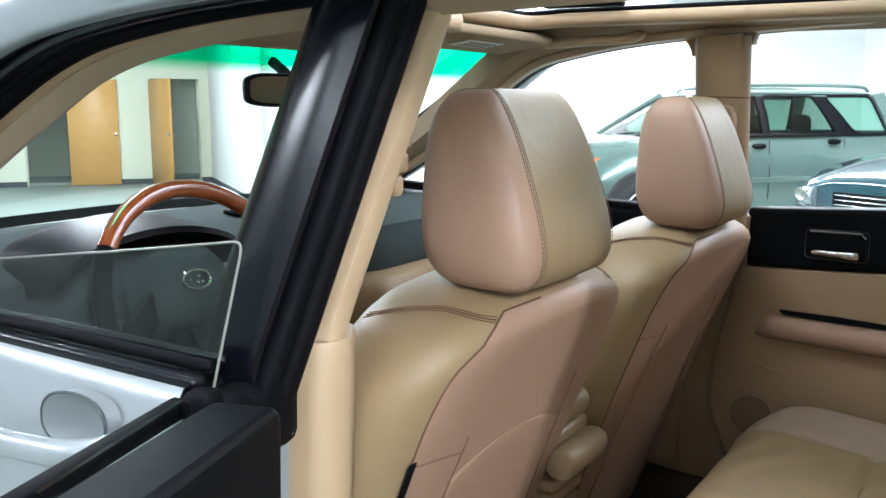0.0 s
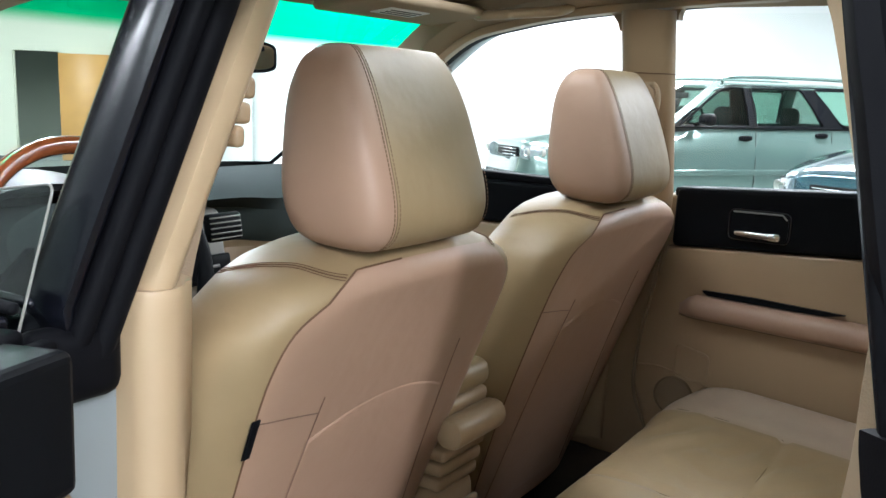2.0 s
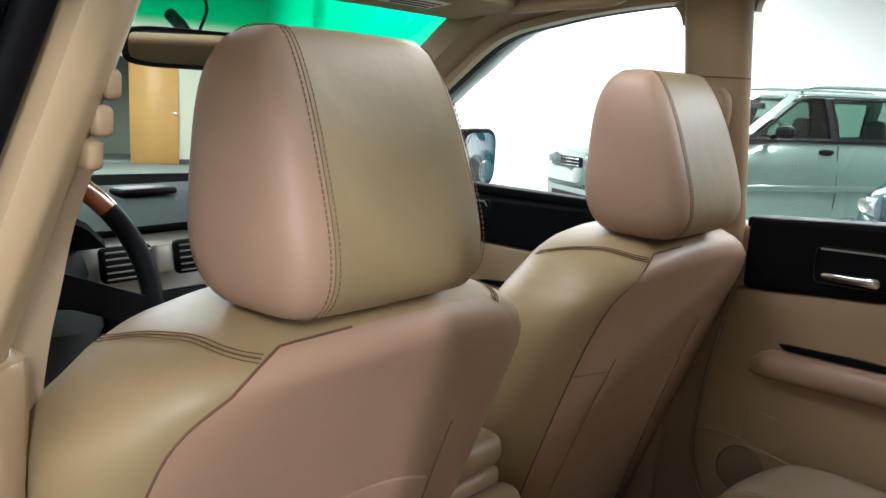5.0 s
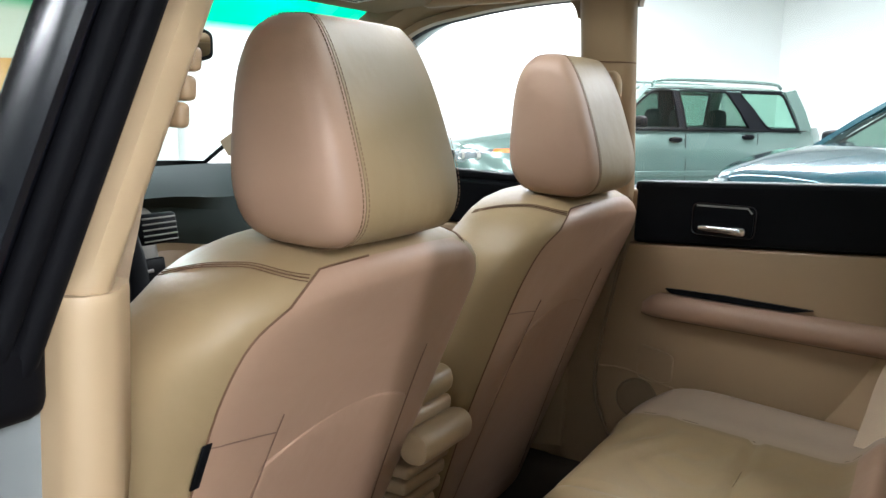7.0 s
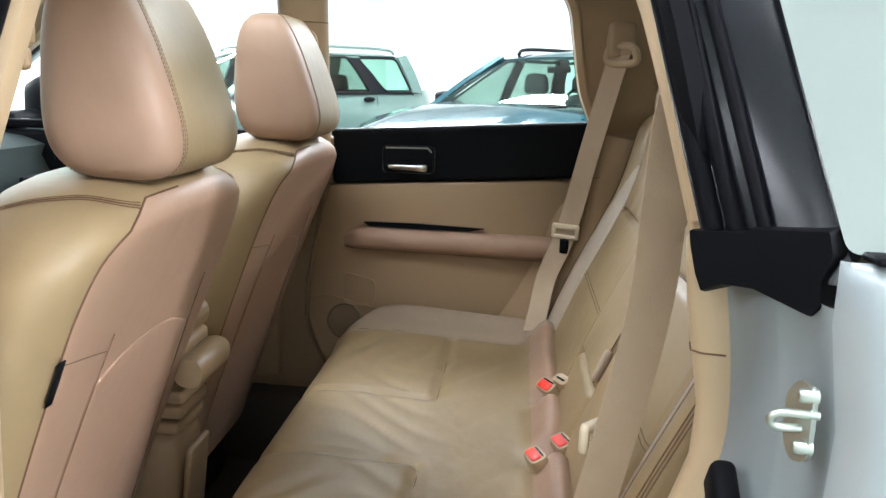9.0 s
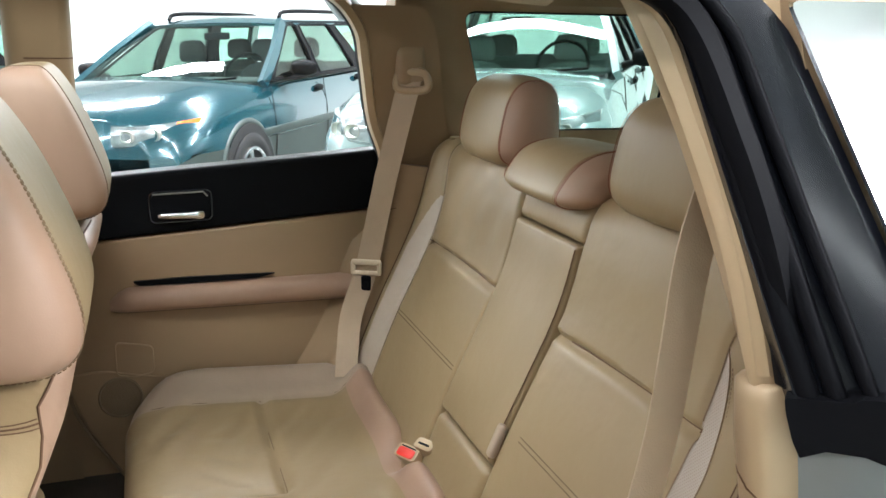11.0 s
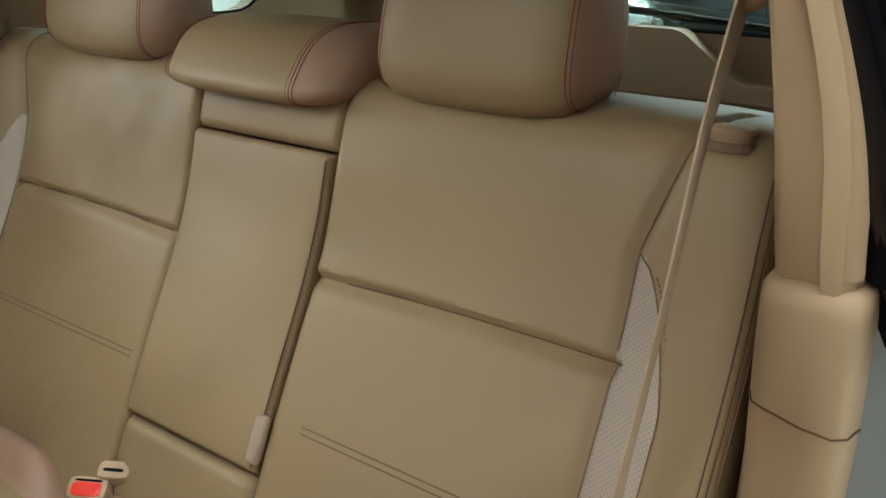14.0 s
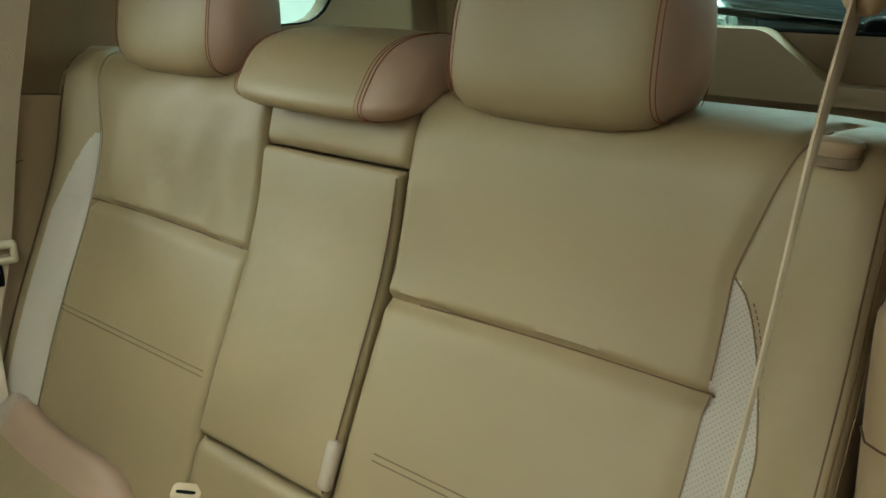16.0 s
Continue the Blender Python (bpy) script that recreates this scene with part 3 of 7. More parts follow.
    # centre: pad under the middle headrest, the armrest, and the pad below it
    def centre(name, z0, z1, x0, x1, lift, mats, rim=0.012, thin=0.06):
        a, b = length_to(z0), length_to(z1)
        at = on(a, b)
        bm = bmesh.new()

        def where(u, v):
            p, n = at(v)
            return Vector((x0 + u * (x1 - x0), p.y, p.z)) + n * lift, n
        pillow(bm, where, 14, 18, x1 - x0, b - a, rim=rim, depth=thin, puff=0.004)
        return part(name, bm, mats, seat)
    centre("centre_top_pad", 1.079, 1.156, -0.116, 0.112, 0.0, TAN)
    arm = centre("armrest", 0.750, 1.0765, -0.1125, 0.110, 0.003, TAN, 0.008, 0.06)
    centre("centre_lower_pad", 0.525, 0.744, -0.116, 0.112, 0.002, TAN, 0.014)
    bm = bmesh.new()
    at = on(length_to(0.750), length_to(1.076))
    pts = []
    for i in range(30):
        p, n = at(i / 29 * 0.96 + 0.02)
        pts.append(Vector((-0.1095, p.y, p.z)) + n * 0.0040)
    tube(bm, pts, 0.001, 5)
    part("stitching", bm, STITCH, arm)
    bm = bmesh.new()
    p, n = on(0, total)((length_to(0.785)) / total)
    rbox(bm, Vector((-0.1105, p.y, p.z)) + n * 0.004, (0.017, 0.014, 0.054), 0.006, 3, Matrix.Rotation(radians(23), 4, "X"))
    part("pull_tab", bm, CREAM, arm, "small padded leather pull tab")

    # cushion
    bm = bmesh.new()
    X, Y0, Y1 = 0.615, -0.012, -0.59

    def where(u, v):
        x, y = (2 * u - 1) * X, Y0 + (Y1 - Y0) * v
        z = 0.637 - 0.032 * v + 0.055 * max(0, (abs(x) - 0.40) / 0.20) ** 1.4 - 0.020 * max(0, 0.22 - v) ** 2 * 20
        gap = (1 - math.exp(-((x - 0.165) / 0.050) ** 2)) * (1 - math.exp(-((x + 0.10) / 0.042) ** 2))
        z += 0.060 * math.exp(-((y + 0.492) / 0.036) ** 2) * gap * min(1, max(0, (0.56 - abs(x)) / 0.06))
        if abs(x) > 0.45:
            y -= 0.09 * ((abs(x) - 0.45) / 0.165) ** 2 * (1 - v)
        return (x, y, z), (0, 0.06 if v < 0.1 else 0, 1)
    w, h = 2 * X, Y0 - Y1
    cut = 0.268
    dips = []
    for s in (-1, 1):
        c = X + (0.135 if s > 0 else -0.145)
        dips.append(groove(x=c, deep=0.010, wide=0.009, y1=cut))
        dips.append(groove(y=cut, deep=0.010, wide=0.009, x0=min(c, X + s * 0.49), x1=max(c, X + s * 0.49)))
        dips.append(groove(x=X + s * 0.49, deep=0.006, wide=0.007))
    dips.append(lambda u, v: 0.0045 * math.sin(v * 75 + 6 * math.sin(u * 9)) * math.exp(-((abs(u - X) - 0.36) / 0.12) ** 2 - ((v - 0.1) / 0.08) ** 2)
                + 0.0035 * abs(math.sin(u * 31 + 3.0 * math.sin(v * 17 + u * 5))) ** 6 * math.exp(-((v - 0.2) / 0.09) ** 2) * (abs(u - X) < 0.47)
                + 0.003 * abs(math.sin(u * 23 - v * 34 + 1.1)) ** 8 * math.exp(-((v - 0.33) / 0.07) ** 2) * (abs(u - X) < 0.47))
    rose = lambda u, v: 1 if abs(u - X) > 0.49 else 2 if v > 0.445 else 0
    pillow(bm, where, 110, 50, w, h, rim=0.045, depth=0.22, dips=dips, mat=rose)
    cushion = part("cushion", bm, [TAN, CREAM, ROSE], seat, "creased tan leather bench cushion")

    def spot(u, v):
        p, n = where(u / w, v / h)
        return Vector(p) + Vector((0, 0, 0.0008 - sum(d(u, v) for d in dips[:-1])))
    for s in (-1, 1):
        c = X + (0.135 if s > 0 else -0.145)
        for pts in ([spot(c, 0.05 + (cut - 0.05) * i / 20) for i in range(21)], [spot(c + (X + s * 0.49 - c) * i / 24, cut) for i in range(25)], [spot(X + s * 0.49, 0.05 + (h - 0.1) * i / 30) for i in range(31)]):
            bm = bmesh.new()
            tube(bm, pts, 0.0011, 5)
            part("stitching", bm, STITCH_TAN, cushion)
    headrest(seat, -0.274, -0.738, 1.138, 1.298, 0.060, 0.125, 0.83, taper=0.04, lean=-0.008, thread=STITCH_RED, left=0.84, soft=True)
    headrest(seat, 0.316, -0.738, 1.138, 1.300, 0.060, 0.131, 0.83, taper=0.04, lean=-0.008, thread=STITCH_RED, left=0.76, soft=True)
    headrest(seat, 0.013, -0.735, 1.122, 1.208, 0.078, 0.145, 0.83, taper=0.0, lean=-0.02, thread=STITCH_RED, left=0.62, soft=True)
    for c in (-0.274, 0.316, 0.013):
        for sx in (-0.06, 0.06):
            bm = bmesh.new()
            tube(bm, [(c + sx, -0.752, 1.10), (c + sx, -0.752, 1.165)], 0.006, 10)
            part("headrest_post", bm, CHROME, seat)
    bm = bmesh.new()
    rbox(bm, (0, -0.70, 0.82), (1.18, 0.03, 0.64), 0.01, 2, Matrix.Rotation(radians(21), 4, 'X'))
    part('back_board', bm, CARPET, seat)
    # latch knobs on the shoulders
    for x, y in ((-0.526, -0.690), (0.545, -0.716)):
        bm = bmesh.new()
        skin(bm, [[Vector((x + a, y + b, 1.149 + z)) for a, b in loop(0, 0, 0.019 * f, 0.013 * f, 2.4, 20)] for z, f in ((-0.006, 0.8), (0.003, 0.9), (0.006, 1), (0.010, 0.92), (0.012, 0.55), (0.0122, 0.1))])
        knob = part("latch_knob", bm, BEIGE_DARK, seat)
        bm = bmesh.new()
        skin(bm, [[Vector((x + a, y + b, 1.141 + z)) for a, b in loop(0, 0, 0.0195, 0.0135, 2.4, 20)] for z in (0, 0.007)])
        part("knob_bezel", bm, GRILLE, knob)
    for ob in seat.children_recursive:      # the bench sits off the middle line
        ob.data.transform(Matrix.Translation((0.052, 0.002, 0)))
    return seat


rear_seat()


def buckle(at, turn, tip=16, button=True, label="beige seat belt buckle with a red release button"):
    b = thing("seat_belt_buckle", at, label, "seat belt buckle", "rear buckles")
    m = Matrix.Rotation(radians(turn), 4, "Z") @ Matrix.Rotation(radians(-tip), 4, "X")
    a = Vector(at)
    w, t = (0.050, 0.027) if button else (0.040, 0.022)
    bm = bmesh.new()                        # a waisted housing, its mouth slightly wider
    rings = []
    for z, k in ((-0.004, 0.70), (0.0, 0.82), (0.018, 0.86), (0.022, 0.92), (0.050, 1.0), (0.058, 1.0), (0.062, 0.94), (0.0625, 0.80)):
        rings.append([a + m @ Vector((x * k, y * (0.5 + 0.5 * k), z)) for x, y in loop(0, 0, w / 2, t / 2, 4.5, 28)])
    skin(bm, rings)
    body = part("housing", bm, BEIGE, b)
    if button:
        bm = bmesh.new()
        skin(bm, [[a + m @ Vector((x, y + 0.002, z)) for x, y in loop(0, 0, 0.0185 * k, 0.0085 * k, 5, 24)] for z, k in ((0.050, 1.0), (0.0635, 1.0), (0.0645, 0.92))])
        part("release_button", bm, RED, body, "red release button")
        bm = bmesh.new()
        skin(bm, [[a + m @ Vector((x, y - 0.0085, z)) for x, y in loop(0, 0, 0.017, 0.0014, 4, 16)] for z in (0.052, 0.0630)])
        part("mouth", bm, BLACK, body)
        bm = bmesh.new()
        tube(bm, [a + m @ Vector((x * 0.89, y * 0.96, 0.020)) for x, y in loop(0, 0, w / 2, t / 2, 4.5, 28)], 0.0012, 5, closed=True)
        part("housing_joint", bm, BEIGE_DARK, body)
    else:
        bm = bmesh.new()
        skin(bm, [[a + m @ Vector((x, y + 0.001, z)) for x, y in loop(0, 0, 0.0125, 0.0022, 4, 16)] for z in (0.05, 0.0632)])
        part("mouth", bm, BLACK, body, "black open slot")
    bm = bmesh.new()
    tube(bm, [a + m @ Vector((0, 0, 0.005)), a + m @ Vector((0, 0, -0.05))], 0, flat=(0.04, 0.004, m @ Vector((0, 1, 0))))
    part("stalk", bm, WEB, b)


buckle((0.183, -0.513, 0.625), 30, 40)
buckle((-0.115, -0.478, 0.606), 20, 24)
buckle((-0.055, -0.520, 0.606), 20, 24)
buckle((0.160, -0.531, 0.638), 30, 30, False, "beige seat belt anchor with a black slot tucked behind a buckle")


def rear_belt(s):
    """The rear outer belt on the side s: guide on the pillar, webbing down to the seat corner, stopper and tongue."""
    b = thing("rear_seat_belt", (s * 0.60, -0.55, 0.62), "beige rear seat belt hanging from its pillar guide", "seat belt", "rear seat belts")
    top = Vector((0.602, -0.615, 1.268))
    mid = Vector((0.627, -0.524, 0.878))
    low = Vector((0.565, -0.462, 0.655))
    if s < 0:
        top, mid, low = Vector((-0.512, -0.585, 1.272)), Vector((-0.478, -0.535, 0.86)), Vector((-0.47, -0.485, 0.66))
    bm = bmesh.new()
    out = (-0.9, 0.43, 0) if s > 0 else (0.64, 0.77, 0)
    line = [Vector(p) for p in spline([top + Vector((-0.005, 0.004, 0.016)), (0.622, -0.566, 1.074), mid, (0.618, -0.487, 0.775), (0.592, -0.472, 0.70), low] if s > 0 else [(-0.510, -0.575, 1.286), (-0.500, -0.554, 1.19), (-0.491, -0.550, 1.10), (-0.481, -0.547, 1.0), (-0.472, -0.530, 0.88), low], 24)]
    rings = []
    for i, p in enumerate(line):            # the near strap hangs twisted
        d = (line[min(i + 1, 23)] - line[max(i - 1, 0)]).normalized()
        f = i / 23
        a = radians(8 + 5 * math.sin(math.pi * f))
        side = d.cross(Vector(out) if s > 0 else Vector((math.cos(a), math.sin(a), 0))).normalized()
        nor = side.cross(d)
        rings.append([p + side * 0.024 + nor * 0.0008, p + side * 0.024 - nor * 0.0008, p - side * 0.024 - nor * 0.0008, p - side * 0.024 + nor * 0.0008])
    skin(bm, rings)
    part("webbing", bm, WEB, b)
    # guide loop on its slotted cover
    bm = bmesh.new()
    ring = []
    ax = Vector((0.43 * s, 0.9, 0))
    for a, z in loop(0, 0, 0.033, 0.019, 3.2, 28):
        ring.append(top + ax * a * (1 - 6 * z) + Vector((-s * 0.006, 0, z + 0.008)))
    tube(bm, ring, 0.0085, 10, closed=True)
    guide = part("guide_loop", bm, BEIGE, b)
    bm = bmesh.new()
    mid_g, face = top + Vector((-s * 0.006, 0, 0.022)), Vector((-0.9 * s, 0.43, 0))
    skin(bm, [[mid_g + ax * a + face * d + Vector((0, 0, z)) for a, z in loop(0, 0, 0.029, 0.015, 3.2, 24)] for d in (-0.006, 0.004)])
    part("guide_plate", bm, BEIGE_DARK, guide)
    bm = bmesh.new()
    rbox(bm, top + Vector((s * 0.008, 0.002, 0.040)), (0.034, 0.062, 0.082), 0.014, 3)
    part("guide_cover", bm, BEIGE_DARK, b)
    # tongue resting on the webbing
    bm = bmesh.new()
    if s < 0:
        mid = mid + Vector((0.032, 0.022, -0.025))
    m = Matrix.Rotation(radians(64 if s > 0 else -40), 4, "Z")
    for dx, dz, sx, sz in ((0, 0.012, 0.066, 0.013), (0, -0.012, 0.066, 0.010), (-0.029, 0, 0.010, 0.032), (0.029, 0, 0.010, 0.032)):
        rbox(bm, mid + m @ Vector((dx, 0.004, dz)), (sx, 0.011, sz), 0.0045, 2, m)
    tg = part("tongue", bm, IVORY, b)
    bm = bmesh.new()
    rbox(bm, mid + m @ Vector((0, 0.006, -0.034)), (0.022, 0.008, 0.034), 0.004, 2, m)
    rbox(bm, mid + m @ Vector((0, 0.011, -0.036)), (0.010, 0.002, 0.012), 0.0005, 1, m)
    part("tongue_plate", bm, [BLACK], tg, "black coated latch plate")


rear_belt(1)
rear_belt(-1)


# ---- the car's shell, seen from within ----
def lean(z):
    return 0.32 * (z - 1.05)


shell = thing("car_body", (0, 0, 0.2), "silver-grey wagon body with beige interior trim and black door seals", "car body", kind="structure")


def rail(name, path, section, mat, parent, count=40, label="", up=None):
    """A moulding: a section (points across and out) drawn along a smooth path; 'out' points away from the car's middle line."""
    pts = [Vector(p) for p in spline(path, count)]
    rings = []
    for i, p in enumerate(pts):
        d = (pts[min(i + 1, count - 1)] - pts[max(i - 1, 0)]).normalized()
        out = Vector(up) if up else Vector((math.copysign(1, p.x), 0, 0))
        out = (out - d * out.dot(d)).normalized()
        side = d.cross(out)
        rings.append([p + side * a + out * b for a, b in section])
    bm = bmesh.new()
    skin(bm, rings)
    return part(name, bm, mat, parent, label)


def opening_path(s, seat_end=True):
    """The edge of a side's door openings: up the windscreen pillar, along the roof, down the rear pillar."""
    if s < 0:
        front = [(-0.700, 1.10, 0.985), (-0.668, 0.88, 1.118), (-0.637, 0.652, 1.260), (-0.612, 0.499, 1.344), (-0.590, 0.352, 1.381), (-0.566, 0.143, 1.404)]
        rear = [(-0.548, -0.10, 1.416), (-0.530, -0.30, 1.422), (-0.512, -0.41, 1.418), (-0.526, -0.472, 1.395), (-0.564, -0.508, 1.30), (-0.593, -0.535, 1.20), (-0.601, -0.560, 1.10),
                (-0.605, -0.576, 1.04), (-0.613, -0.587, 0.96), (-0.616, -0.583, 0.88), (-0.618, -0.540, 0.76), (-0.618, -0.44, 0.60), (-0.618, -0.32, 0.46), (-0.618, -0.14, 0.36)]
    else:
        front = [(0.700, 1.10, 1.035), (0.665, 0.86, 1.168), (0.634, 0.69, 1.284), (0.606, 0.54, 1.381), (0.592, 0.40, 1.417), (0.580, 0.25, 1.439), (0.574, 0.06, 1.455)]
        rear = [(0.570, -0.15, 1.468), (0.572, -0.33, 1.470), (0.582, -0.44, 1.446), (0.597, -0.500, 1.385), (0.619, -0.520, 1.31), (0.651, -0.542, 1.20), (0.680, -0.578, 1.10),
                (0.674, -0.572, 0.97), (0.672, -0.55, 0.86), (0.672, -0.49, 0.72), (0.672, -0.40, 0.58), (0.672, -0.28, 0.44), (0.672, -0.10, 0.36)]
    return front, rear


lip = [(-0.010, -0.012), (0.004, -0.014), (0.012, -0.006), (0.013, 0.008), (0.006, 0.016), (-0.008, 0.014), (-0.013, 0.004)]
seal = loop(0, 0, 0.014, 0.012, 2.2, 12)
for s in (-1, 1):
    front, rear = opening_path(s)
    whole = front + rear
    rail("door_seal", [(x + s * (0.016 if s > 0 else 0.024), y, z) for x, y, z in (whole if s > 0 else front + rear[:3] + [(a + 0.006, b - 0.011, c) for a, b, c in rear[3:7]])], lip, RUBBER, shell, 110, "black rubber door seal")
    rail("trim_lip", [(x - s * 0.008, y, z) for x, y, z in (whole if s > 0 else front + rear[:3])], lip if s > 0 else [(a, b * 1.5 + 0.004) for a, b in lip], BEIGE, shell, 110)
    if s < 0:
        rail("trim_lip", [(x + 0.006, y - 0.004, z) for x, y, z in rear[2:7]], [(a * 0.7, b * 0.7) for a, b in lip], BEIGE, shell, 50)
    # windscreen pillar and roof rail, an inner moulding of tan plastic
    inner = [(-0.03, -0.075), (0.012, -0.07), (0.035, -0.03), (0.022, 0.0), (-0.012, 0.004), (-0.05, -0.02), (-0.055, -0.055)]
    if s > 0:
        inner = [(0.055, -0.085), (0.014, -0.075), (0.002, -0.045), (-0.004, -0.015), (0.0, 0.004), (0.02, 0.006), (0.06, -0.03)]
    rail("roof_rail_trim", [(x - s * 0.004, y, z + 0.010) for x, y, z in front + rear[:3]], inner, LINING, shell, 60)

# black door frame on the near side: strips over the roof edge, and the rear pillar with its ridged seals
front, rear = opening_path(-1)
for off, wid, mat, name, tag in ((0.036, 0.011, RUBBER, "outer_seal", ""), (0.062, 0.018, SATIN, "frame_strip", "satin black frame strip"), (0.088, 0.011, RUBBER, "outer_seal", "")):
    path = [(x - off, y, z + 0.12 * off) for x, y, z in front + rear[:2]]
    rail(name, path, loop(0, 0, wid * 0.8, 0.012, 2.6, 12), mat, shell, 60, tag)
frame_in = lambda z: Vector((-0.630 + 0.32 * (z - 1.10), -0.560 + 0.26 * (z - 1.10), z))
frame_out = lambda z: Vector((-0.712 + 0.55 * (z - 1.10), -0.640 + 0.23 * (z - 1.10), z))
bm = bmesh.new()
cols = []
for i in range(28):
    z = 1.075 + 0.355 * i / 27
    a, b = frame_in(z), frame_out(z)
    bend = Vector((0, 9.0 * max(0, z - 1.36) ** 2, 0))
    cols.append([a + bend + Vector(o) for o in ((0.035, -0.045, 0), (0.012, 0.0, 0), (-0.01, 0.006, 0))] + [a.lerp(b, f) + bend + Vector((0, d, 0)) for f, d in ((0.3, 0.002), (0.36, -0.008), (0.5, -0.008), (0.56, 0.004), (0.92, 0.004), (1.0, -0.006))]
                + [b + bend + Vector((0.02, -0.014, 0)), a + bend + Vector((0.02, -0.10, 0))])
skin(bm, cols)
part("rear_pillar_frame", bm, SATIN, shell, "satin black pillar frame")
for f, r in ((0.13, 0.009), (0.32, 0.008), (0.55, 0.006)):
    pts = []
    for i in range(28):
        z = 1.062 + 0.348 * i / 27
        p = frame_in(z).lerp(frame_out(z), f)
        p += Vector((-0.004, 0.006 + 9.0 * max(0, z - 1.36) ** 2, 0))
        pts.append(p)
    bm = bmesh.new()
    tube(bm, pts, r, 8)
    part("pillar_seal", bm, RUBBER, shell, "black rubber pillar seal")
across = frame_out(1.10) - frame_in(1.10)
ahead = Vector((across.y, -across.x, 0)).normalized()
if ahead.x > 0:
    ahead = -ahead
bm = bmesh.new()
foot = rounded([(-0.02, 1.098), (0.40, 1.104), (0.46, 1.108), (1.0, 1.116), (1.04, 1.098), (0.98, 1.078), (1.0, 1.058), (0.92, 1.049), (0.52, 1.060), (0.28, 1.058), (0.12, 1.048), (0.06, 1.062), (0.0, 1.085)], 0.008, 3)
skin(bm, [[frame_in(1.10) + across * u + ahead * d + Vector((0, 0, z - 1.10 + k * (1.085 - z))) for u, z in foot] for d, k in ((-0.03, 0), (0.012, 0), (0.018, 0.05))])
part("corner_cap", bm, RUBBER, shell, "black rubber corner cap")

# near side centre pillar: painted frame, seal, trim
def column(name, stations, mat, parent, label=""):
    bm = bmesh.new()
    skin(bm, [[Vector((x, y, z)) for x, y in pts] for z, pts in stations])
    return part(name, bm, mat, parent, label)


def b_column(points, zs):
    """Points at the belt, moved with the lean of the side and the slant of the pillar."""
    return [(z, [(x + math.copysign(lean(z), -x), y - (0.16 if x < 0 else 0.03) * (z - 1.05)) for x, y in points]) for z in zs]


ZB = [0.98 + 0.46 * i / 12 for i in range(13)]
column("centre_pillar_frame", b_column([(-0.722, 0.165), (-0.726, 0.12), (-0.721, 0.104), (-0.714, 0.102), (-0.706, 0.107), (-0.702, 0.125), (-0.66, 0.125), (-0.65, 0.17), (-0.70, 0.20)], ZB), SATIN, shell, "satin black pillar frame")
rail("pillar_seal", [(-0.694 + lean(z), 0.104 - 0.16 * (z - 1.05), z) for z in ZB], loop(0, 0, 0.012, 0.013, 2.4, 14), RUBBER, shell, 30, "black rubber pillar seal", up=(0, -1, 0))
rail("pillar_seal", [(-0.667 + lean(z), 0.104 - 0.16 * (z - 1.05), z) for z in ZB], loop(0, 0, 0.014, 0.016, 2.4, 14), RUBBER, shell, 30, "black rubber pillar seal", up=(0, -1, 0))
bm = bmesh.new()
rbox(bm, (-0.706, 0.118, 1.0), (0.10, 0.045, 0.075), 0.018)
part("corner_cap", bm, RUBBER, shell, "black rubber corner cap")
for y, z, way, r in ((0.152, 1.442, 1, 0.040), (0.026, 1.455, -1, 0.030)):
    arc = [(y + way * r * (1 - math.cos(a)), z - r * (1 - math.sin(a))) for a in [math.pi / 2 * k / 8 for k in range(9)]]
    bm = bmesh.new()
    skin(bm, [[Vector((0.680 - 0.285 * (h - 1.10) + d, q, h)) for q, h in [(y - way * 0.02, z + 0.02), (y - way * 0.02, z - r), *arc, (y + way * r, z + 0.02)]] for d in (-0.012, 0.014)])
    part("window_corner", bm, BEIGE_DARK, shell, "rounded beige window corner")
ZT = [1.035 + 0.405 * i / 12 for i in range(13)]
for s in (-1, 1):
    pts = [(s * 0.648, 0.105), (s * 0.640, 0.088), (s * 0.622, 0.083), (s * 0.610, 0.090), (s * 0.603, 0.100), (s * 0.594, 0.106), (s * 0.584, 0.118), (s * 0.582, 0.20), (s * 0.65, 0.21)]
    if s > 0:
        pts = [(0.694, 0.050), (0.688, 0.038), (0.676, 0.036), (0.660, 0.043), (0.652, 0.058), (0.650, 0.115), (0.656, 0.136), (0.672, 0.148), (0.694, 0.148)]
    # one plastic on both sides, coloured darker for shade on the far one
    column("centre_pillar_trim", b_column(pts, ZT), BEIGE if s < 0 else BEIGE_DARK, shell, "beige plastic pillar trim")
    low = [(-0.652 + (x + 0.648) / 0.066 * 0.092 if s < 0 else x, y - (0.008 if s < 0 else 0.004)) for x, y in pts]
    if s > 0:
        low = [(max(x, 0.700), y + 0.05) for x, y in low]
    zs = [1.064, 1.060, 1.05, 1.02, 0.9, 0.75, 0.6, 0.45, 0.30] if s < 0 else [1.046, 1.04, 1.02, 0.9, 0.75, 0.6, 0.45, 0.30]
    st = []
    for i, z in enumerate(zs):
        f = 0.97 if i == 0 else 1.0
        mx, my = s * 0.612, 0.13 if s < 0 else 0.09
        edge = -0.567 - 0.030 * min(1, max(0, (1.0 - z) / 0.30)) if s < 0 else 9
        st.append((z, [(min(edge, mx + (x - mx) * f - s * -0.012 * max(0, 1.0 - z)), my + (y - my) * f) for x, y in low]))
    # far side again in the shaded beige
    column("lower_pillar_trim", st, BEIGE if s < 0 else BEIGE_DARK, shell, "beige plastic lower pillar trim")
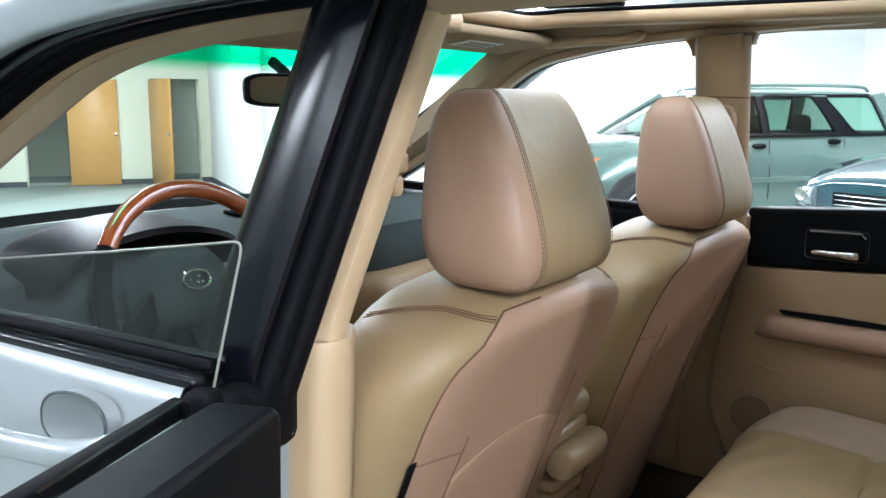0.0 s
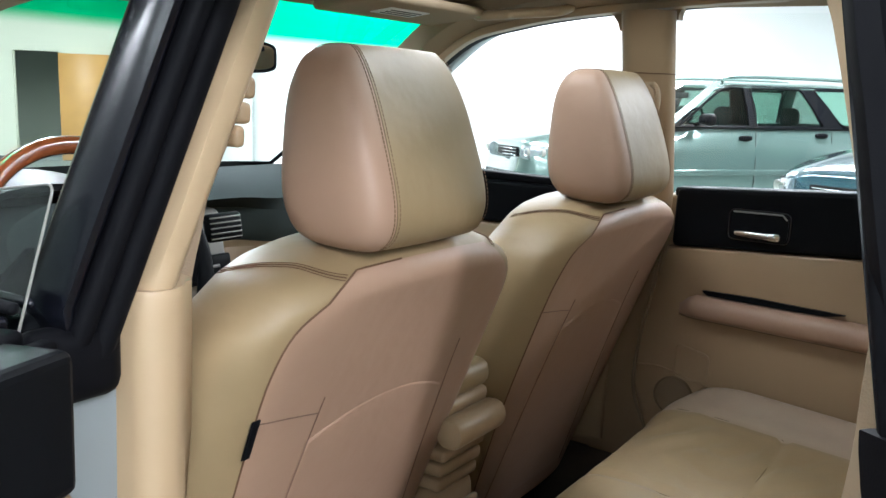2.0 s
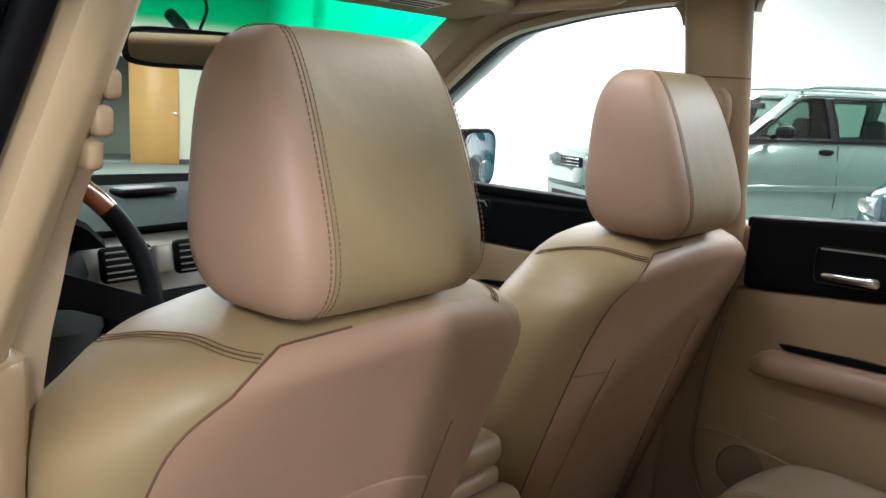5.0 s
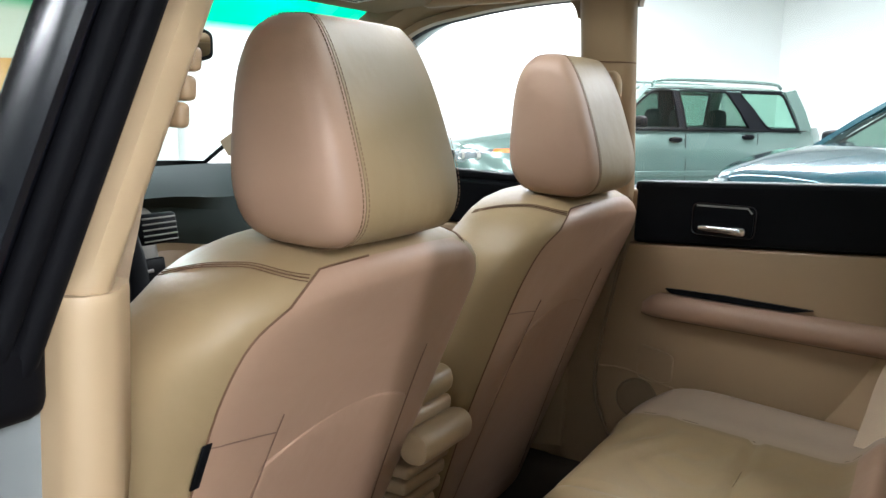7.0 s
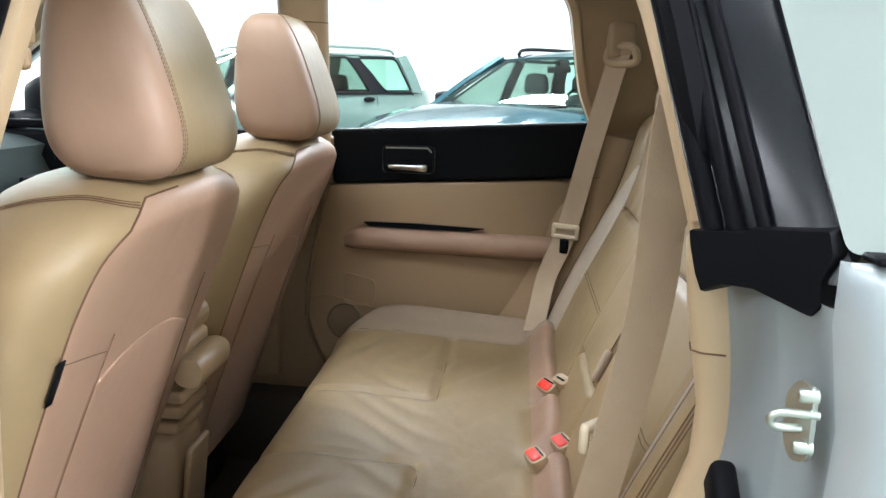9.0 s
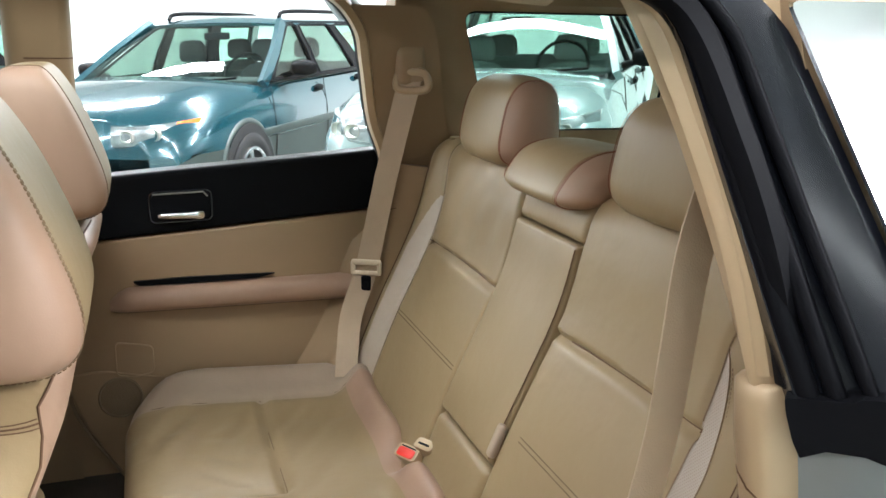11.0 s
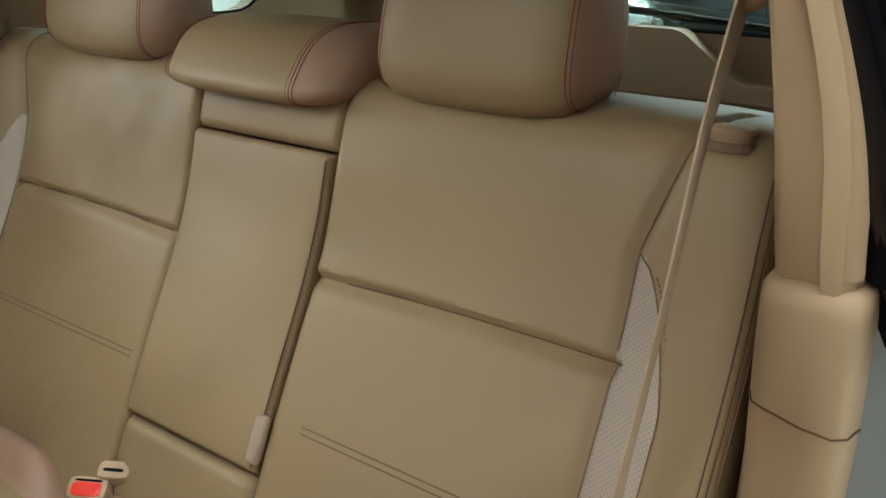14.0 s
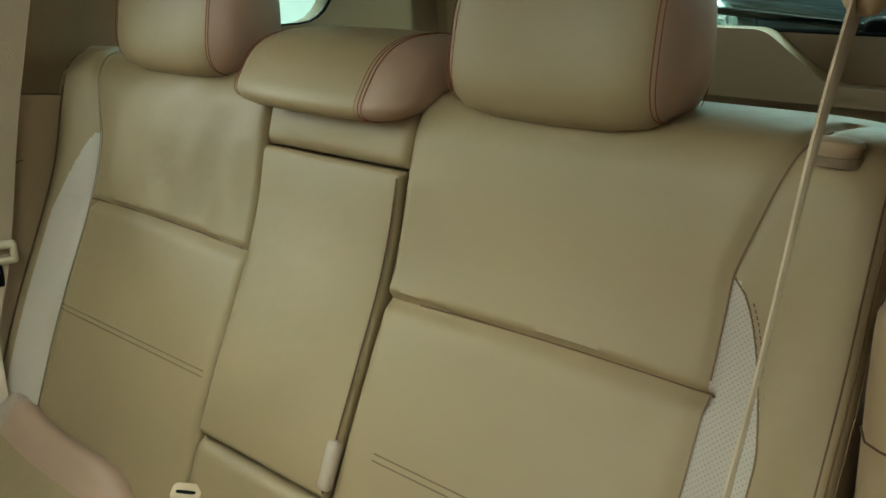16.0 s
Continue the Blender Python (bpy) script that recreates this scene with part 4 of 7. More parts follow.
# the joint across the far pillar
bm = bmesh.new()
z = 1.318
tube(bm, [(x - lean(z) + dx, y - 0.03 * (z - 1.05), z) for x, y, dx in ((0.694, 0.050, 0.001), (0.688, 0.038, -0.001), (0.676, 0.036, -0.001), (0.660, 0.043, -0.001), (0.652, 0.058, -0.001), (0.650, 0.115, -0.001))], 0.0012, 5)
part("trim_joint", bm, STITCH, shell)
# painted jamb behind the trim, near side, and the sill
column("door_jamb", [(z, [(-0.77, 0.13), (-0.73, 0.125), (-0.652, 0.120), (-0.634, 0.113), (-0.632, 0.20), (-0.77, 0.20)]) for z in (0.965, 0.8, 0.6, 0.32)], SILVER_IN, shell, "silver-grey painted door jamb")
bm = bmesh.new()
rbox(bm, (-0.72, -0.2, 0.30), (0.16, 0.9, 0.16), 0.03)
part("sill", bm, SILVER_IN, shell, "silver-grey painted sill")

# rear jamb with striker: a painted wall that follows the wheel arch
edge = spline([(-0.578, 1.062), (-0.592, 0.96), (-0.588, 0.88), (-0.545, 0.76), (-0.445, 0.60), (-0.32, 0.46), (-0.14, 0.36)], 24)
rings = []
for y, z in edge:
    rings.append([Vector(p) for p in ((-0.612, y - 0.006, z), (-0.660, y - 0.018, z), (-0.684, y - 0.027, z), (-0.690, y - 0.031, z), (-0.694, y - 0.040, z), (-0.720, y - 0.050, z), (-0.728, y - 0.050, z), (-0.736, y - 0.052, z), (-0.745, y - 0.062, z))])
bm = bmesh.new()
skin(bm, rings, closed=False)
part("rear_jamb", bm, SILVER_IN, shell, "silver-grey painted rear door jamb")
bm = bmesh.new()
rows = []
for z in (1.097, 1.092, 1.080, 1.05, 0.97, 0.87, 0.7, 0.5, 0.3):
    e = min(edge, key=lambda q: abs(q[1] - z))[0] - 0.054
    belly = -0.045 * max(0, math.sin((1.09 - z) * 2.4)) + (0.03 if z > 1.095 else 0.012 if z > 1.09 else 0.004 if z > 1.07 else 0)
    rows.append([Vector((-0.738 + x + belly * f, e + y, z)) for y, x, f in ((0.0, 0.0, 0.0), (-0.006, -0.008, 0.1), (-0.03, -0.020, 0.5), (-0.09, -0.034, 0.9), (-0.3, -0.055, 1.0), (-0.7, -0.06, 1.0), (-0.92, -0.02, 1.0))])
skin(bm, rows, closed=False)
part("quarter_panel", bm, SILVER, shell, "silver-grey painted quarter panel")
bm = bmesh.new()
rbox(bm, (-0.742, -1.08, 1.100), (0.03, 0.86, 0.006), 0.0025)
part("belt_moulding", bm, RUBBER, shell, "black rubber window moulding")
bm = bmesh.new()
prism(bm, rounded([(-0.640, 1.100), (-1.42, 1.100), (-1.30, 1.41), (-0.575, 1.40)], 0.01), -0.728, -0.723, 0)
for v in bm.verts:
    v.co.x += 0.55 * (v.co.z - 1.100)
ob = part("quarter_glass", bm, FILM, shell, "mirror-filmed quarter glass")
# striker
strike = thing("door_striker", (-0.722, -0.63, 0.976), "zinc-plated steel door striker bolted to the jamb", "door striker")
bm = bmesh.new()
prism(bm, rounded([(-0.622, 0.822), (-0.606, 0.817), (-0.596, 0.833), (-0.596, 0.868), (-0.607, 0.883), (-0.622, 0.878)], 0.007), -0.752, -0.747, 0)
for v in bm.verts:
    v.co = Matrix.Rotation(radians(-62), 4, "Z") @ (v.co - Vector((-0.75, -0.61, 0.85))) + Vector((-0.722, -0.612, 0.976))
part("plate", bm, STEEL, strike)
bm = bmesh.new()
tube(bm, spline([(-0.724, -0.622, 0.971), (-0.724, -0.596, 0.971), (-0.726, -0.589, 0.977), (-0.729, -0.596, 0.984), (-0.731, -0.622, 0.984)], 16), 0.0035, 8)
part("loop", bm, STEEL, strike)
for z in (0.958, 0.998):
    bm = bmesh.new()
    skin(bm, [[Vector((-0.729 + a, -0.610 + d, z + b)) for a, b in loop(0, 0, 0.0055 * f, 0.0055 * f, 2, 12)] for d, f in ((-0.01, 1), (0.002, 1), (0.004, 0.7))])
    part("bolt", bm, STEEL, strike)
for ob in strike.children:
    ob.data.transform(Matrix.Translation((-0.006, -0.010, -0.003)))
bm = bmesh.new()
rbox(bm, (-0.668, -0.588, 0.880), (0.05, 0.022, 0.04), 0.008, 3, Matrix.Rotation(radians(-35), 4, "Y"))
tagged(part("door_stop", bm, RUBBER), "black rubber door stop on the painted jamb", "door stop")

# beige trim behind the rear door edge, near and far side
for s in (-1, 1):
    st = []
    if s < 0:
        for ox, oy, ix, iy, z in spline([(-0.516, -0.45, -0.500, -0.437, 1.425), (-0.530, -0.476, -0.515, -0.455, 1.395), (-0.564, -0.508, -0.534, -0.498, 1.30), (-0.593, -0.535, -0.541, -0.541, 1.20), (-0.601, -0.560, -0.543, -0.585, 1.10), (-0.606, -0.572, -0.545, -0.604, 1.06)], 18):
            at = lambda f, d: (ox + (ix - ox) * f + d * 0.5, oy + (iy - oy) * f + d)
            st.append((z, [(ox - 0.003, oy - 0.012), at(0, 0.002), at(0.10, 0.010), at(0.24, 0.012), at(0.34, 0.004), at(0.42, 0.003), at(0.8, 0.006), at(0.94, 0.002), at(1, -0.008), (ix - 0.03, iy - 0.15), (ox, oy - 0.15)]))
    else:
        for y, z in spline([(-0.470, 1.425), (-0.500, 1.385), (-0.520, 1.31), (-0.542, 1.20), (-0.578, 1.10)], 14):
            x = 0.680 - 0.285 * (z - 1.10)
            st.append((z, [(x + 0.004, y + 0.006), (x - 0.008, y + 0.008), (x - 0.016, y + 0.002), (x - 0.018, y - 0.006), (x - 0.014, y - 0.025), (x - 0.010, y - 0.16), (x + 0.01, y - 0.16)]))
    # the far pillar's shade is put into its darker beige
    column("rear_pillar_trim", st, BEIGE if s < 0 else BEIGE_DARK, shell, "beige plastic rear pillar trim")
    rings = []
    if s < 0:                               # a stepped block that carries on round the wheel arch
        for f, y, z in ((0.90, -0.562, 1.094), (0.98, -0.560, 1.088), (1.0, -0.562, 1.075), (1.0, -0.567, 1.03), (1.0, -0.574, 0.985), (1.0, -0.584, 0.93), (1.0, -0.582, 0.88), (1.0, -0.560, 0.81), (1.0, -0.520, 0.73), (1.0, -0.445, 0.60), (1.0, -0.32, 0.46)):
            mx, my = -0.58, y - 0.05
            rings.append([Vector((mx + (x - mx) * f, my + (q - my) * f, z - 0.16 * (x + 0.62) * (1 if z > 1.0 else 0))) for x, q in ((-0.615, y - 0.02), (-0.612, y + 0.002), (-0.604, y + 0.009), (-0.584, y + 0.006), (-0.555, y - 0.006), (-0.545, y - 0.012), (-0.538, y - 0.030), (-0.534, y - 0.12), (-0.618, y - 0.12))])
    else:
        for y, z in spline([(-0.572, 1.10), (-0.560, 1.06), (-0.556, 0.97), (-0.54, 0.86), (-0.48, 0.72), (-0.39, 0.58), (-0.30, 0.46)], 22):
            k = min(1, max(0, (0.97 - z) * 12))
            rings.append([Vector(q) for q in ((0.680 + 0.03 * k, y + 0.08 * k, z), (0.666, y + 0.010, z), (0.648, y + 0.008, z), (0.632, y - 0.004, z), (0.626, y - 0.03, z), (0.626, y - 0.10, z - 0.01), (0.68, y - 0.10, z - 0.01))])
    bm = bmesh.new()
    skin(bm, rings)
    # far arch trim coloured as shaded beige, the near one as lit
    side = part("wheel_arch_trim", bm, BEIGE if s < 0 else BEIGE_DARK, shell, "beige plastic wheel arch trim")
    bm = bmesh.new()
    if s < 0:
        tube(bm, [(-0.616, -0.592, 0.985), (-0.612, -0.5715, 0.985), (-0.604, -0.5642, 0.985), (-0.584, -0.5672, 0.985), (-0.555, -0.5795, 0.985), (-0.5445, -0.586, 0.985), (-0.537, -0.605, 0.985)], 0.0009, 5)
    else:
        tube(bm, [(0.682, -0.552, 0.992), (0.665, -0.5455, 0.993), (0.647, -0.5475, 0.995), (0.631, -0.5595, 0.999), (0.625, -0.59, 1.006)], 0.0008, 5)
    part("trim_joint", bm, STITCH, side)
    # side wall of the load space with the quarter window in it
    wallx = lambda z: 0.625 - 0.17 * (z - 1.10) if s > 0 else -0.600 + 0.30 * max(0, z - 1.10)
    win = rounded([(-0.80, 1.165), (-1.215, 1.165), (-1.215, 1.42), (-0.735, 1.42)], [0.03, 0.085, 0.05, 0.03], 6)
    outer = [(-0.58, 0.45), (-1.56, 0.45), (-1.50, 1.45), (-0.46, 1.45)]
    ring = []
    for y, z in win:                     # match each window point with one on the wall's rim
        cy, cz = -1.0, 1.28
        dy, dz = y - cy, z - cz
        k = min((((-0.60 if s > 0 else -0.625) + 0.30 * max(0, z - 1.1) - cy) / dy if dy > 1e-6 else (-1.52 - cy) / dy if dy < -1e-6 else 99), ((1.46 - cz) / dz if dz > 1e-6 else (0.45 - cz) / dz if dz < -1e-6 else 99))
        ring.append((cy + dy * k, cz + dz * k))
    bm = bmesh.new()
    set_back = lambda y: 0.062 * min(1, max(0, (y + 0.84) / 0.12)) if s > 0 else 0.0      # a recess for the belt
    fan = lambda pts, d: [Vector((wallx(z) + s * d * (1 if s > 0 or d < 0.03 or z > 1.1 else 0.4) + set_back(y), y, z)) for y, z in pts]
    mid = [((a[0] * 0.80 + b[0] * 0.20), (a[1] * 0.80 + b[1] * 0.20)) for a, b in zip(win, ring)]
    mid2 = [((a[0] * 0.68 + b[0] * 0.32), (a[1] * 0.68 + b[1] * 0.32)) for a, b in zip(win, ring)]
    skin(bm, [fan(win, 0.05), fan(win, 0.006), fan(mid, 0.0), fan(mid2, -0.016), fan(ring, -0.022), fan(ring, 0.05), fan(win, 0.05)], caps=(False, False))
    # darker beige here holds the shade of the load space
    part("quarter_trim", bm, BEIGE_DARK, shell, "beige plastic quarter window trim")
    bm = bmesh.new()
    tube(bm, fan(win, 0.012), 0.004, 6, closed=True)
    part("quarter_seal", bm, RUBBER, shell, "black rubber window seal")
    if s > 0:
        bm = bmesh.new()
        skin(bm, [fan(win, 0.02), fan(win, 0.024)])
        part("quarter_glass", bm, PRIVACY, shell, "green tinted quarter glass")
        # coat hook
        bm = bmesh.new()
        rbox(bm, (wallx(1.4) - 0.022, -1.25, 1.385), (0.014, 0.032, 0.05), 0.006)
        tube(bm, [(wallx(1.4) - 0.03, -1.262, 1.37), (wallx(1.4) - 0.045, -1.262, 1.355), (wallx(1.4) - 0.045, -1.238, 1.355), (wallx(1.4) - 0.03, -1.238, 1.37)], 0.004, 6)
        tagged(part("coat_hook", bm, BLACK), "small dark coat hook on the load space trim", "coat hook")

# tailgate: trim frame round the rear glass
gate = thing("tailgate", (0, -1.50, 0.5), "beige trimmed tailgate with a large rear window", "tailgate")
win = rounded([(-0.53, 1.165), (0.53, 1.165), (0.475, 1.43), (-0.475, 1.43)], 0.05, 5)
bm = bmesh.new()
out = []
for x, z in win:
    out.append((x * 1.16, (z - 1.28) * (4.8 if z < 1.28 else 1.28) + 1.28))
slant = lambda z: -1.50 + 0.30 * (z - 1.15)
fan = lambda pts, d: [Vector((x, slant(z) + d, z)) for x, z in pts]
mid = [(a[0] * 0.72 + b[0] * 0.28, a[1] * 0.88 + b[1] * 0.12) for a, b in zip(win, out)]
skin(bm, [fan(win, -0.03), fan(win, 0.012), fan(mid, 0.03), fan(mid, 0.03), fan(out, 0.015), fan(out, -0.03), fan(win, -0.03)], caps=(False, False))
# tailgate trim darkened in colour to sit in shade
part("trim", bm, BEIGE_DARK, gate)
bm = bmesh.new()
skin(bm, [fan(win, -0.02), fan(win, -0.016)])
part("rear_window", bm, PRIVACY, gate, "green tinted rear window")
bm = bmesh.new()
tube(bm, fan(win, 0.008), 0.005, 6, closed=True)
part("window_seal", bm, RUBBER, gate)
bm = bmesh.new()
prism(bm, rounded([(-0.46, 1.09), (-0.24, 1.09), (-0.13, 1.17), (0.13, 1.17), (0.24, 1.09), (0.46, 1.09), (0.46, 1.06), (-0.46, 1.06)], 0.02), -1.49, -1.44, 1, 0.008)
part("motor_cover", bm, BEIGE, gate)
bm = bmesh.new()
for a, b in (((-0.30, 1.17), (-0.04, 1.19)), ((-0.04, 1.19), (0.36, 1.21))):
    tube(bm, [(a[0], slant(a[1]) - 0.035, a[1]), (b[0], slant(b[1]) - 0.035, b[1])], 0.007, 6)
rbox(bm, (-0.30, -1.53, 1.165), (0.09, 0.05, 0.05), 0.015)
part("rear_wiper", bm, BLACK, gate, "black rear wiper arm")
# parcel edge and load floor
bm = bmesh.new()
rbox(bm, (0, -1.16, 0.80), (1.22, 0.68, 0.04), 0.01)
tagged(part("load_cover", bm, BEIGE_DARK), "tan load cover behind the rear seat", "load cover")

# roof: lining with the sunroof cut through it, outer skin, sunroof frame
X0, X1, Y0, Y1 = -0.35, 0.43, -0.36, 0.45
roofz = lambda x, y: 1.478 - (0.045 if x < 0 else 0.008) * (abs(x) / 0.6) ** 4 - 0.05 * max(0, (y - 0.25) / 0.4) ** 2 - 0.03 * max(0, (-0.9 - y) / 0.6) ** 2
hole = rounded([(X0, Y0), (X1, Y0), (X1, Y1), (X0, Y1)], 0.07, 6)
rim = []
for x, y in hole:
    rim.append((x * (0.585 / X1 if x > 0 else 0.52 / -X0), y * (0.66 / Y1 if y > 0 else 1.50 / 0.36)))
rings = []
for f in (0, 0.15, 0.3, 0.5, 0.7, 0.85, 1.0):
    rings.append([Vector((a[0] + (b[0] - a[0]) * f, a[1] + (b[1] - a[1]) * f, roofz(a[0] + (b[0] - a[0]) * f, a[1] + (b[1] - a[1]) * f))) for a, b in zip(hole, rim)])
up = [[p + Vector((0, 0, 0.008 if k == 0 else 0.016)) for p in ring] for k, ring in enumerate(rings)]
bm = bmesh.new()
skin(bm, rings + list(reversed(up)) + [rings[0]], caps=(False, False))
tagged(part("ceiling", bm, LINING), "beige cloth roof lining with a sunroof opening", "roof lining", kind="structure")
sun = thing("sunroof", (0, 0, 1.50), "open sunroof with a beige frame and tinted glass", "sunroof")
bm = bmesh.new()
mid_x, mid_y = (X0 + X1) / 2, (Y0 + Y1) / 2
skin(bm, [[Vector((mid_x + (x - mid_x) * f, mid_y + (y - mid_y) * f, roofz(x, y) + d)) for x, y in hole] for f, d in ((1.15, 0.004), (1.13, -0.006), (1.09, -0.014), (1.03, -0.016), (0.99, -0.012), (0.975, -0.004), (0.975, 0.006), (0.99, 0.012), (1.03, 0.013))], caps=(False, False))
part("frame", bm, BEIGE, sun)
bm = bmesh.new()
tube(bm, [Vector((x * 1.03, y * 1.03, roofz(x, y) + 0.017)) for x, y in hole], 0.006, 8, closed=True)
part("seal", bm, RUBBER, sun)
bm = bmesh.new()
skin(bm, [[Vector((x, y - 0.60, 1.552 + d)) for x, y in hole] for d in (0, 0.004)])
part("glass_panel", bm, SMOKE, sun, "smoked glass panel slid back")
for x in (X0 + 0.015, X1 - 0.015):
    bm = bmesh.new()
    rbox(bm, (x, 0.33, 1.498), (0.022, 0.18, 0.012), 0.004, 2)
    part("side_rail", bm, BLACK, sun, "black slide rail")
    bm = bmesh.new()
    tube(bm, [(x, 0.40, 1.500), (x, 0.25, 1.528), (x, 0.20, 1.520)], 0.006, 6)
    part("lifter", bm, BLACK, sun)
bm = bmesh.new()
tube(bm, spline([(X0 + 0.02, 0.34, 1.512), (X0 + 0.06, 0.415, 1.522), (mid_x, 0.435, 1.526), (X1 - 0.06, 0.415, 1.522), (X1 - 0.02, 0.34, 1.512)], 24), 0.008, 8)
rbox(bm, (mid_x - 0.05, 0.430, 1.500), (0.62, 0.03, 0.026), 0.008, 2)
part("wind_deflector", bm, BLACK, sun, "black wind deflector")
bm = bmesh.new()
skin(bm, [[Vector((x * 1.03, y * 1.03, roofz(x, y) + 0.022)) for x, y in hole], [Vector((x * 1.10, y * 1.10, roofz(x, y) + 0.034)) for x, y in hole], [Vector((x, y, roofz(x, y) + 0.040)) for x, y in rim], [Vector((x * 1.05, y, roofz(x, y) + 0.02)) for x, y in rim]], caps=(False, False))
part("roof_skin", bm, SILVER, shell, "silver-grey painted roof")
front, rear = opening_path(-1)
rail("roof_edge", [(x - 0.115, y, z + 0.02) for x, y, z in front + rear[:2]], loop(0, 0, 0.03, 0.02, 2.4, 14), SILVER, shell, 60, "silver-grey painted roof edge")
front, rear = opening_path(1)
rail("roof_edge", [(x + 0.07, y, z + 0.03) for x, y, z in front + rear[:4]], loop(0, 0, 0.03, 0.03, 2.4, 14), SILVER, shell, 60, "silver-grey painted roof edge")

# windscreen, header, visors
screen = thing("windscreen", (0, 0.9, 1.2), "clear windscreen with a green shade band across its top", "windscreen")
pts = [(-0.69, 1.28, 1.01), (0.69, 1.28, 1.01), (0.575, 0.60, 1.425), (-0.575, 0.60, 1.425)]
grid = []
for j in range(9):
    v = j / 8
    row = []
    for i in range(17):
        u = i / 16
        a, b = Vector(pts[0]).lerp(Vector(pts[3]), v), Vector(pts[1]).lerp(Vector(pts[2]), v)
        p = a.lerp(b, u)
        p.y += 0.05 * (1 - (2 * u - 1) ** 2)
        p.z += 0.012 * (1 - (2 * u - 1) ** 2)
        row.append(p)
    grid.append(row)
bm = bmesh.new()
skin(bm, grid, closed=False)
pane = part("pane", bm, SCREEN, screen)
pane.visible_shadow = False
for name, at in (("edge_seal", lambda q: grid[q][0]), ("edge_seal", lambda q: grid[q][16])):
    bm = bmesh.new()
    tube(bm, [at(q) for q in range(9)], 0.006, 6)
    part(name, bm, RUBBER, screen, "black rubber edge seal")
bm = bmesh.new()
tube(bm, [p + Vector((0, -0.004, 0)) for p in grid[0]], 0, flat=(0.05, 0.003, (0, 0.55, 0.83)))
part("black_border", bm, RUBBER, screen, "black printed lower border")
bm = bmesh.new()
header = [Vector((x, 0.60 + 0.05 * (1 - (x / 0.58) ** 2), 1.436 + 0.012 * (1 - (x / 0.58) ** 2))) for x in [(-0.58 + 1.16 * i / 20) for i in range(21)]]
skin(bm, [[p + Vector(o) for o in ((0, 0.03, -0.018), (0, -0.02, -0.012), (0, -0.09, 0.03), (0, -0.05, 0.06), (0, 0.04, 0.02))] for p in header])
part("header_trim", bm, LINING, shell)
for s in (-1, 1):
    v = thing("sun_visor", (s * 0.33, 0.55, 1.41), "beige fabric sun visor folded up against the roof", "sun visor", "sun visors")
    bm = bmesh.new()
    if s < 0:
        rbox(bm, (-0.32, 0.53, 1.410), (0.40, 0.16, 0.020), 0.010, 3, Matrix.Rotation(radians(-19), 4, "X"))
    else:
        rbox(bm, (0.33, 0.52, 1.424), (0.40, 0.16, 0.020), 0.010, 3, Matrix.Rotation(radians(-8), 4, "X"))
    part("flap", bm, LINING, v)
    bm = bmesh.new()
    tube(bm, [(s * 0.13, 0.485, 1.445 if s > 0 else 1.432), (s * 0.10, 0.485, 1.45 if s > 0 else 1.44)], 0.006, 8)
    part("pivot_rod", bm, BEIGE_DARK, v)
    if s < 0:
        continue
    bm = bmesh.new()
    rbox(bm, (s * 0.30, 0.51, 1.4135), (0.13, 0.055, 0.002), 0.0006, 1, Matrix.Rotation(radians(-8), 4, "X"))
    part("warning_label", bm, WALL, v, "white warning label with small print")
    for q in range(3):
        bm = bmesh.new()
        rbox(bm, (s * 0.30, 0.495 + q * 0.014, 1.4135 + q * -0.002), (0.10, 0.004, 0.001), 0, 1, Matrix.Rotation(radians(-8), 4, "X"))
        part("print_bar", bm, BASE, v)
lamp = thing("roof_console", (0, 0.50, 1.42), "beige roof console with map lamps and switches", "roof console")
bm = bmesh.new()
rbox(bm, (0, 0.49, 1.44), (0.19, 0.17, 0.035), 0.014, 3)
part("housing", bm, BEIGE, lamp)
bm = bmesh.new()
rbox(bm, (0, 0.46, 1.421), (0.07, 0.05, 0.006), 0.002)
part("switch_plate", bm, BLACK, lamp)
# grab handle over the far front door
grab = thing("grab_handle", (0.53, 0.36, 1.42), "beige folding grab handle above the door", "grab handle")
bm = bmesh.new()
tube(bm, spline([(0.545, 0.47, 1.432), (0.515, 0.455, 1.426), (0.505, 0.36, 1.430), (0.515, 0.265, 1.436), (0.548, 0.25, 1.448)], 24), 0.011, 8)
part("grip", bm, BEIGE, grab)

# rear-view mirror
mir = thing("rear_view_mirror", (-0.03, 0.66, 1.33), "black framed rear-view mirror hung from the windscreen", "mirror")
m = Matrix.Rotation(radians(-17), 4, "Z") @ Matrix.Rotation(radians(-3), 4, "X")
c = Vector((0.040, 0.752, 1.310))
bm = bmesh.new()
rings = []
for d, f in ((0.0, 0.96), (0.004, 1.0), (0.02, 0.97), (0.035, 0.6), (0.04, 0.2)):
    rings.append([c + m @ Vector((a * f, d, b * f)) for a, b in loop(0, 0, 0.125, 0.033, 5, 40)])
skin(bm, rings)
body = part("housing", bm, BLACK, mir)
bm = bmesh.new()
skin(bm, [[c + m @ Vector((a, d, b)) for a, b in loop(0, 0, 0.116, 0.026, 5, 40)] for d in (-0.002, -0.001)])
part("mirror_glass", bm, MIRROR, body, "silvered mirror glass")
bm = bmesh.new()
skin(bm, [[c + m @ Vector((0.082 + a, d, 0.016 + b)) for a, b in loop(0, 0, 0.011, 0.005, 6, 16)] for d in (-0.0045, -0.003)])
part("display", bm, BLACK, body, "small dark compass display")
bm = bmesh.new()
tube(bm, [c + Vector((0.0, 0.03, 0.02)), c + Vector((0.0, 0.055, 0.04)), c + Vector((0.0, 0.085, 0.058))], 0.011, 10)
